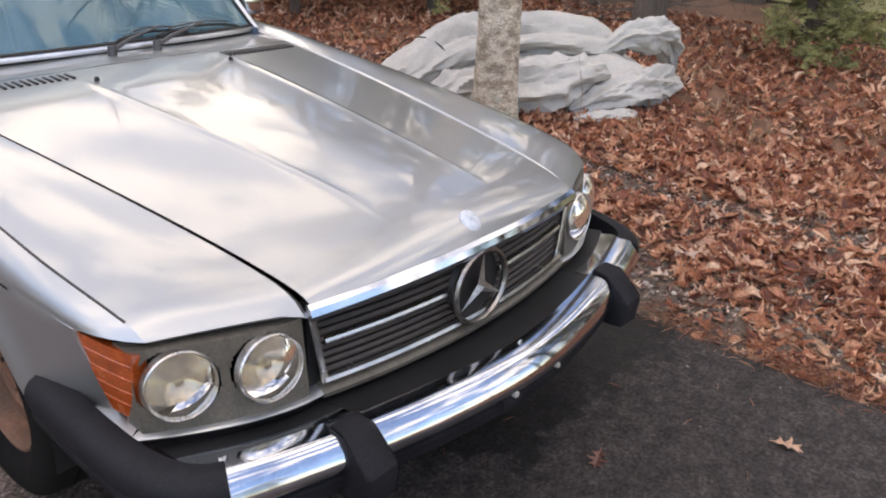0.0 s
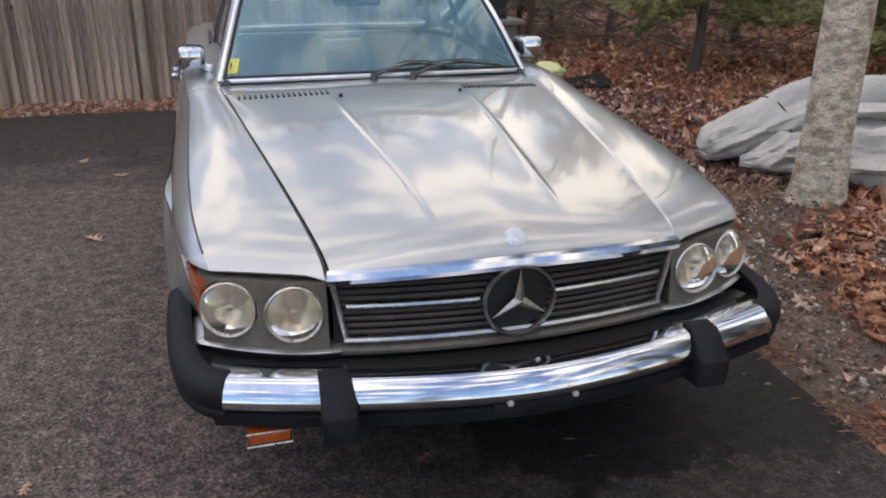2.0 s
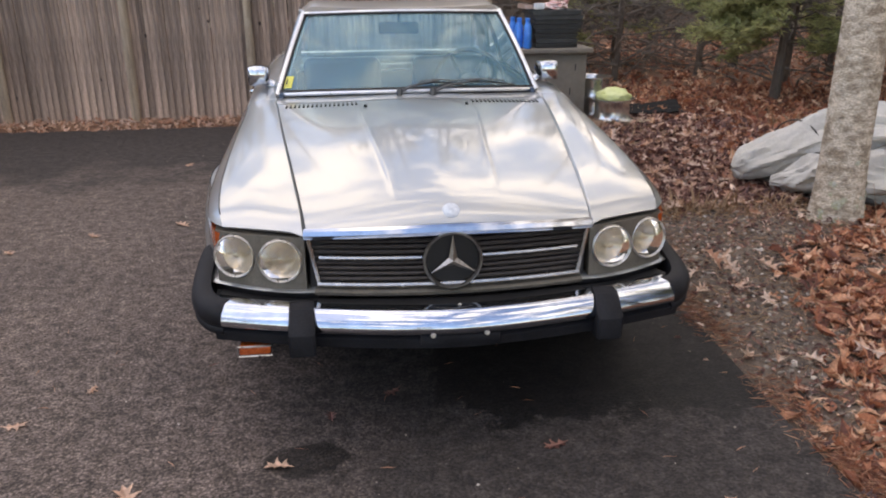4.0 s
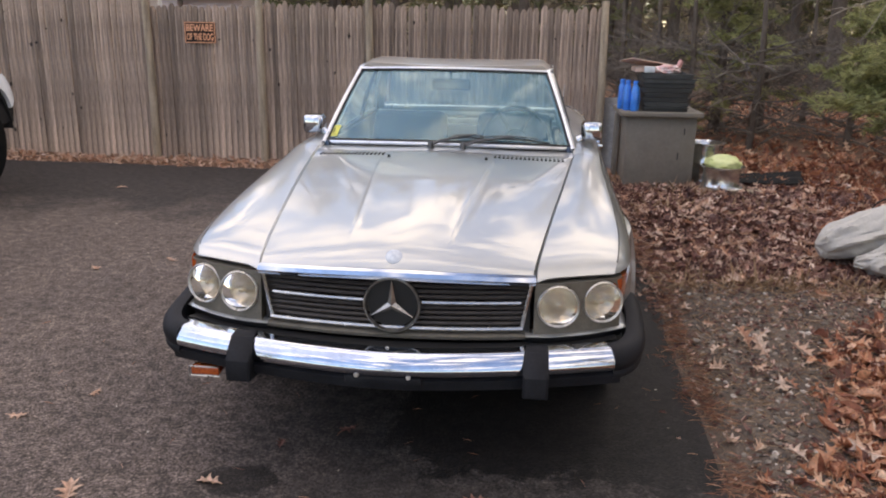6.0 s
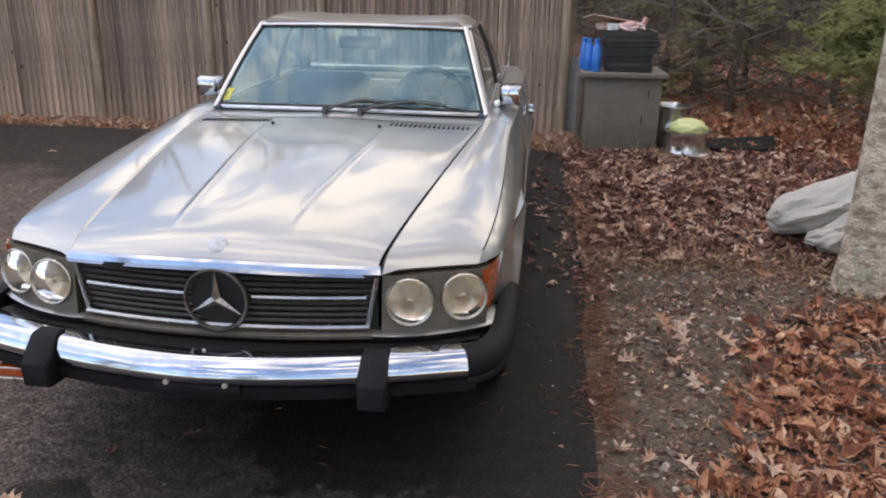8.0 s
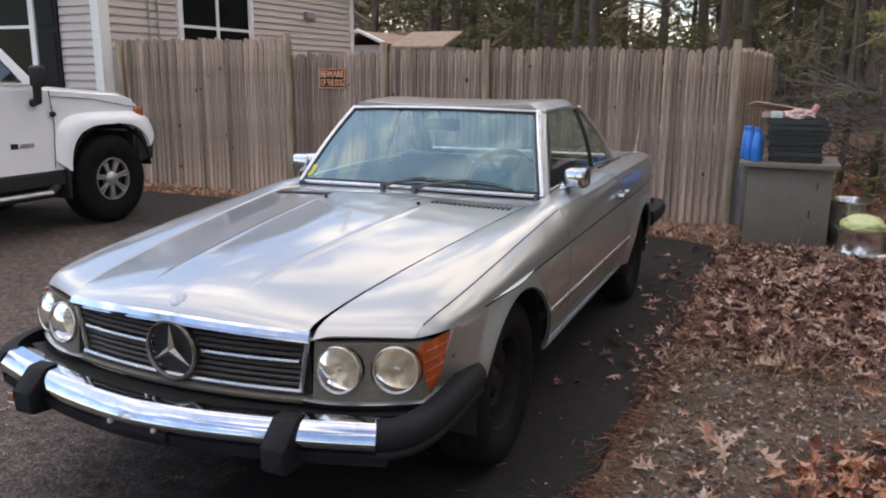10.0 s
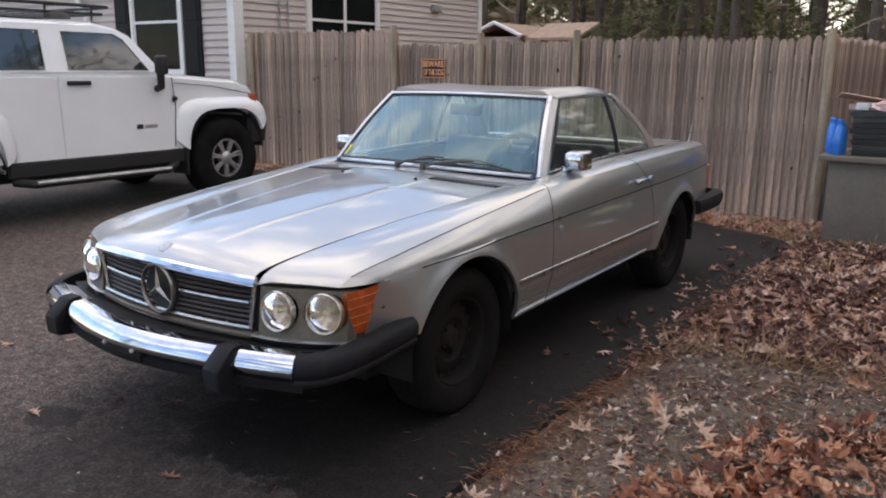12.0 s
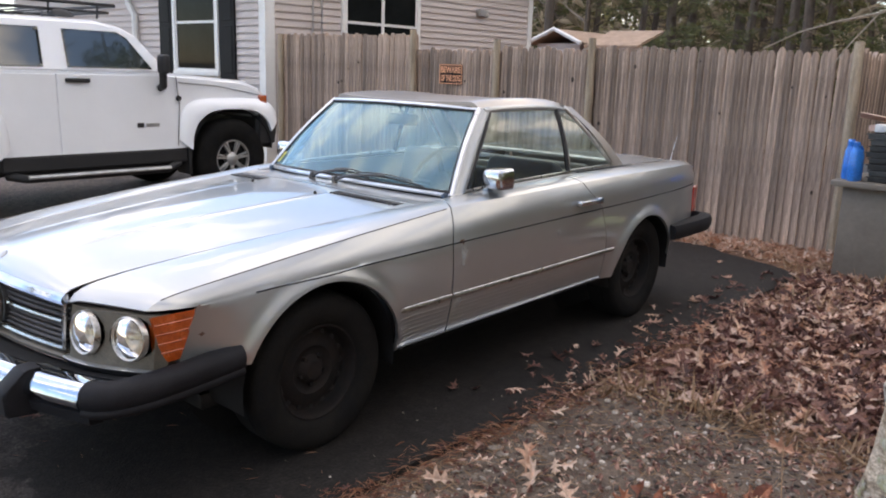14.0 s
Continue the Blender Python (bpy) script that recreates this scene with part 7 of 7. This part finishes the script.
def leaf_template(bend, twist, fold, outline=OAK):
    """Two halves that fold along the midrib, curled; lobed or rounded."""
    v, f = [], []
    def place(x, t):
        z = bend * (t - 0.5) ** 2 + fold * abs(x) + twist * x * (t - 0.5)
        return (x, t - 0.5, z)
    k = len(outline)
    for s in (1, -1):
        base = len(v)
        v += [place(s * x, t) for x, t in outline]
        v += [place(0.0, t) for t in (0.8, 0.6, 0.4, 0.2)]
        ring = list(range(base, base + k)) + [base + k, base + k + 1, base + k + 2, base + k + 3]
        f.append(ring if s > 0 else ring[::-1])
    return np.array(v), f


LEAVES = [leaf_template(b, t, f) for b, t, f in ((0.5, 0.4, 0.5), (-0.6, -0.5, 0.7), (0.9, 0.9, -0.3), (0.2, -0.9, 0.9), (-0.3, 0.6, -0.6), (1.1, -0.3, 0.4))]
MIXED = LEAVES + [leaf_template(b, t, f, ROUND) for b, t, f in ((0.9, 0.6, 0.9), (-0.8, 0.9, 0.6), (1.3, -0.7, -0.5), (0.4, 1.2, 1.1))]


def scatter(name, label, category, material, places, templates, tilt, rs, kind="stuff"):
    """Many small pieces as one mesh: places hold x, y, z, size."""
    vs, fs, off = [], [], 0
    for x, y, z, s in places:
        tv, tf = templates[rs.randint(len(templates))]
        m = np.array((Matrix.Rotation(rs.uniform(0, 6.283), 3, "Z") @ Matrix.Rotation(rs.normal(0, tilt), 3, "X") @ Matrix.Rotation(rs.normal(0, tilt), 3, "Y")))
        p = (tv * s) @ m.T
        p[:, 2] += z - min(0.0, p[:, 2].min()) * 0.6
        p[:, 0] += x
        p[:, 1] += y
        vs.append(p)
        fs += [[i + off for i in q] for q in tf]
        off += len(tv)
    me = bpy.data.meshes.new(name)
    me.from_pydata(np.concatenate(vs).tolist(), [], fs)
    me.materials.append(material)
    ob = new(name, me)
    return tagged(ob, label, category, kind=kind)


rs = np.random.RandomState(7)


def bank_z(x, y):
    """How deep the leaves lie."""
    return 0.045 * smooth_step(1.25, 1.9, x) * (0.5 + 0.8 * abs(wob(x, y, 1.1, 6)))


def pick(n, x0, x1, y0, y1, keep, size, lift=0.0):
    out = []
    while len(out) < n:
        x, y = rs.uniform(x0, x1), rs.uniform(y0, y1)
        if rs.rand() < keep(x, y):
            out.append((x, y, ground_z(x, y) + lift + rs.uniform(0, 1) * bank_z(x, y), size * rs.uniform(0.55, 1.3)))
    return out


def in_pile_back(x, y):
    e = edge_x(min(y, 4.2))
    a = smooth_step(1.22, 1.50, y + 0.25 * wob(x, y, 1.5, 1) - 0.10 * (x - 1.2)) * smooth_step(e - 0.02, e + 0.22, x + 0.12 * wob(x, y, 3, 2))
    return a * (0.75 + 0.5 * wob(x, y, 1.3, 20))


def off_strip(x, y):
    """A bare stony strip runs through the leaves beside the driveway."""
    return 1 - 0.9 * math.exp(-((x - 2.36 - 0.06 * wob(0, y, 1.5, 90)) / 0.12) ** 2) * smooth_step(0.5, 0.2, y)


def in_pile_front(x, y):
    d = (x - 1.26) - 0.42 * (y + 1.2) + 0.26 * smooth_step(-0.5, -0.9, y)
    return smooth_step(-0.12, 0.30, d + 0.22 * wob(x, y, 1.6, 12)) * smooth_step(1.25, 0.85, y + 0.3 * wob(x, y, 2, 5) + (0.35 if 2.0 < x < 2.6 else 0)) * (0.8 + 0.6 * wob(x, y, 1.8, 15)) * off_strip(x, y) * smooth_step(4.1, 3.1, x + 0.3 * wob(x, y, 1.1, 18)) * smooth_step(-3.9, -2.9, y + 0.3 * wob(x, y, 1.1, 19))


scatter("leaf_litter", "thick damp dark red-brown oak leaves", "fallen leaves", WET_LEAF, pick(6200, 1.1, 3.6, 1.2, 4.9, in_pile_back, 0.096), MIXED, 0.36, rs)
scatter("leaf_litter", "dry rust-brown oak leaves in a loose bank", "fallen leaves", LEAF, pick(8200, 1.15, 4.2, -3.9, 1.3, in_pile_front, 0.094), MIXED, 0.36, rs)
scatter("leaf_litter", "rust-brown oak leaves on the ground by the tarp", "fallen leaves", LEAF, pick(11500, 2.3, 8.5, -4.0, 6.5, lambda x, y: smooth_step(2.4, 3.0, x) * (0.7 + 0.6 * wob(x, y, 0.9, 30)) * off_strip(x, y), 0.115), MIXED, 0.45, rs)
scatter("leaf_litter", "rust-brown oak leaves along the lower side of the driveway", "fallen leaves", LEAF, pick(3500, 1.25, 8.5, -11.0, -3.4, lambda x, y: 0.55 + 0.6 * wob(x, y, 0.7, 36), 0.12), LEAVES, 0.4, rs)
scatter("leaf_litter", "brown leaves strewn under the wood", "fallen leaves", LEAF, pick(5000, 1.6, 13, 4.8, 15, lambda x, y: 0.7 + 0.6 * wob(x, y, 0.5, 33), 0.15), LEAVES, 0.4, rs)
scatter("leaf_litter", "tan leaves along the foot of the fence", "fallen leaves", PALE_LEAF, pick(1500, -6.3, 1.5, 4.78, 5.28, lambda x, y: 0.4 + 0.6 * smooth_step(-1.2, 0.6, x), 0.10), LEAVES, 0.45, rs)
scatter("leaf_litter", "scattered oak leaves at the driveway edge", "fallen leaves", WET_LEAF, [(x, y, 0.004, s) for x, y, z, s in pick(80, 0.75, 1.25, 0.8, 4.4, lambda x, y: smooth_step(0.7, 1.25, x), 0.10)], LEAVES, 0.2, rs)
scatter("leaf_litter", "pale oak leaves on gravel and leaf bank", "fallen leaves", PALE_LEAF, pick(420, 1.2, 3.2, -2.5, 4.6, lambda x, y: 0.3 if y < 1.3 else 0.9, 0.11, 0.02), LEAVES, 0.35, rs)


def pebble_template(seed):
    bm = bmesh.new()
    bmesh.ops.create_icosphere(bm, subdivisions=1, radius=0.5)
    r = random.Random(seed)
    sx, sy, sz = r.uniform(0.8, 1.3), r.uniform(0.7, 1.1), r.uniform(0.4, 0.7)
    v = np.array([(p.co.x * sx * r.uniform(0.85, 1.15), p.co.y * sy * r.uniform(0.85, 1.15), p.co.z * sz) for p in bm.verts])
    bm.verts.index_update()
    f = [[q.index for q in p.verts] for p in bm.faces]
    bm.free()
    return v, f


PEBBLES = [pebble_template(i) for i in range(6)]


def on_gravel(x, y):
    return smooth_step(edge_x(y) + 0.02, edge_x(y) + 0.25, x) * max(0.06, smooth_step(1.55, 1.25, y + 0.2 * wob(x, y, 1.5, 1) - 0.1 * (x - 1.2))) * (0.55 + 0.9 * abs(wob(x, y, 1.4, 40)))


gp = [(x, y, ground_z(x, y) + 0.001, 0.006 + 0.026 * rs.rand() ** 4.0) for x, y, z, s in pick(22000, 1.1, 2.9, -2.6, 1.7, on_gravel, 1)]
crumbs = pick(6500, 1.15, 2.9, -3.2, 1.7, lambda x, y: 0.35 + 0.9 * abs(wob(x, y, 1.7, 44)), 0.032, 0.004)
scatter("leaf_crumbs", "broken bits of brown leaf among the gravel", "fallen leaves", WET_LEAF, crumbs, MIXED, 0.3, rs)
edge = []
while len(edge) < 420:
    y = rs.uniform(-3.3, 3.6)
    if rs.rand() < (0.35 + 1.2 * abs(wob(0, y, 1.9, 71))) * (0.06 + 0.94 * smooth_step(0.6, 1.6, y)):
        x = edge_x(y) + rs.normal(0.03, 0.075)
        edge.append((x, y, max(0.003, ground_z(x, y) + 0.02) + 0.01 * rs.rand(), 0.045 * rs.uniform(0.5, 1.5)))
scatter("leaf_crumbs", "broken leaves strewn over the driveway edge", "fallen leaves", WET_LEAF, edge, LEAVES, 0.25, rs)
scatter("gravel", "grey and tan gravel beside the driveway", "gravel", PEBBLE, gp, PEBBLES, 0.3, rs)
gp = [(x, y, 0.0, 0.003 + 0.008 * rs.rand() ** 2) for x, y in zip(rs.uniform(-3.2, 1.1, 700), rs.uniform(-2.8, 4.0, 700)) if not (abs(x) < 0.8 and y > -0.6)]
scatter("grit", "loose grit on the asphalt", "gravel", PEBBLE, gp, PEBBLES, 0.3, rs)
for x, y, s in ((1.30, 0.46, 0.055), (1.36, 0.42, 0.045), (1.62, 0.99, 0.05), (1.45, -0.35, 0.035), (2.0, 0.75, 0.04), (1.75, 0.15, 0.03)):
    v, f = PEBBLES[int(s * 1000) % 6]
    st_ = thing("stone", "small pale grey stone lying on the gravel", "stone", (x, y, ground_z(x, y)), "pale stones")
    mesh_part("pebble", [(x + p[0] * s, y + p[1] * s, ground_z(x, y) + s * 0.22 + p[2] * s) for p in v], f, PEBBLE, st_)

BLADE = [(np.array([(-0.010, -0.5, 0), (0.010, -0.5, 0), (0.012, 0.0, h), (0.0, 0.5, g), (-0.012, 0.0, h)]), [[0, 1, 2, 3, 4]]) for h, g in ((0.05, 0.0), (0.10, 0.06), (0.02, -0.02))]
np_ = [(edge_x(y) + rs.normal(0.05, 0.040 + 0.03 * abs(wob(0, y, 2.3, 61)) + 0.05 * smooth_step(0.6, 1.5, y)), y, 0.004 + 0.010 * rs.rand(), 0.052 * rs.uniform(0.6, 1.4)) for y in [q for q in rs.uniform(-3.4, 2.3, 7600) if rs.rand() < 0.40 + 0.9 * wob(0, q, 2.6, 60)]]
scatter("pine_needles", "rust-red pine needles along the driveway edge", "pine needles", NEEDLES, np_, BLADE, 0.12, rs)
np_ = [(x, y, ground_z(x, y) + 0.005 + 0.02 * rs.rand(), 0.06) for x, y, z, s in pick(7500, 1.15, 3.2, -3.0, 1.8, lambda x, y: 0.4 + 0.8 * abs(wob(x, y, 2.0, 50)), 1)]
scatter("pine_needles", "tan needles and stalks on the gravel", "pine needles", GRASS, np_, BLADE, 0.3, rs)
np_ = [(rs.uniform(-2.4, 1.0), rs.uniform(-2.4, 0.3), 0.002, 0.05) for _ in range(90)]
scatter("pine_needles", "single pine needles on the asphalt", "pine needles", NEEDLES, np_, BLADE, 0.05, rs)
TUFT = [(np.array([(-0.012, 0, 0), (0.012, 0, 0), (0.009, 0.10 * b, 0.5), (0.0, 0.30 * b, 0.95), (-0.009, 0.10 * b, 0.5)]), [[0, 1, 2, 3, 4]]) for b in (0.6, 1.4, 2.4, -1.0)]
tuft = []
for cx, cy, n in ((1.55, 1.28, 120), (1.9, 1.33, 130), (2.35, 1.35, 60), (1.7, 3.4, 120), (1.95, 4.1, 130), (2.5, 3.6, 100), (3.1, 0.4, 90), (3.5, -0.2, 130), (4.2, 0.2, 150), (4.6, -0.7, 150), (3.9, 3.9, 120), (1.25, 4.7, 100), (5.2, 0.9, 120)):
    tuft += [(x, y, ground_z(x, y), 0.13 * rs.uniform(0.5, 1.3)) for x, y in zip(rs.normal(cx, 0.19, n), rs.normal(cy, 0.05 if cy < 1.4 else 0.10, n))]
scatter("dry_grass", "tufts of dry tan grass between the leaves", "grass", GRASS, tuft, TUFT, 1.05, rs)
for cx, cy, h in ((2.36, 0.40, 0.42), (3.05, 0.75, 0.5), (2.62, 2.0, 0.55), (2.9, 0.15, 0.3)):
    st_ = thing("weed_stalk", "thin dry weed stalk standing in the leaves", "weed", (cx, cy, ground_z(cx, cy)), "dry stalks")
    sb = tube([(cx, cy, ground_z(cx, cy) - 0.01), (cx + 0.02, cy + 0.01, h * 0.5), (cx - 0.01, cy + 0.05, h)], [0.003, 0.0022, 0.001], 5)
    part("stalk", sb, GRASS, st_)

# single oak leaves on the asphalt
for i, (x, y, s, a) in enumerate(((-1.01, -1.17, 0.15, 0.4), (-0.58, -1.06, 0.10, 1.5), (-0.20, -0.64, 0.085, 2.2), (-0.42, -0.78, 0.07, 0.1), (-1.30, -0.48, 0.07, 3.0), (-1.82, 1.40, 0.10, 1.0), (-2.21, 1.16, 0.10, 4.0), (-3.29, 3.57, 0.11, 2.0), (-1.49, -0.71, 0.09, 5.0), (-1.35, 1.56, 0.14, 0.8), (-1.59, 3.17, 0.11, 2.6), (-1.32, 2.74, 0.12, 4.4), (0.31, -1.05, 0.10, 1.9), (0.74, -1.42, 0.10, 3.3), (0.95, 3.05, 0.14, 0.6), (0.98, 2.25, 0.13, 1.2), (0.9, 2.55, 0.09, 5.5), (0.85, 3.85, 0.12, 2.9), (0.6, 4.3, 0.10, 0.2), (-2.6, 0.2, 0.09, 1.1), (-0.9, -1.75, 0.09, 2.0))):
    v, f = LEAVES[i % 6]
    ca, sa = math.cos(a), math.sin(a)
    pts = [(x + s * (p[0] * ca - p[1] * sa), y + s * (p[0] * sa + p[1] * ca), 0.002 + s * 0.5 * (p[2] - v[:, 2].min())) for p in v]
    dark_ = i in (2, 3, 12)
    lf = thing("oak_leaf", "dark curled oak leaf lying on the asphalt" if dark_ else "pale brown oak leaf lying on the asphalt", "leaf", (x, y, 0), "single leaves on the asphalt")
    mesh_part("blade", pts, f, WET_LEAF if dark_ else PALE_LEAF, lf)

lawn = grid(lambda x, y: Vector((x, y, ground_z(x, y) + 0.03)), steps(11, 60, 30), steps(-30, 40, 30))
tagged(part("lawn", lawn, mat("pale_winter_lawn", (0.36, 0.33, 0.14), 0.95, dark=(0.26, 0.25, 0.10), scale=0.4, fine=8)), "pale yellow-green winter lawn beyond the trees", "lawn", kind="structure")
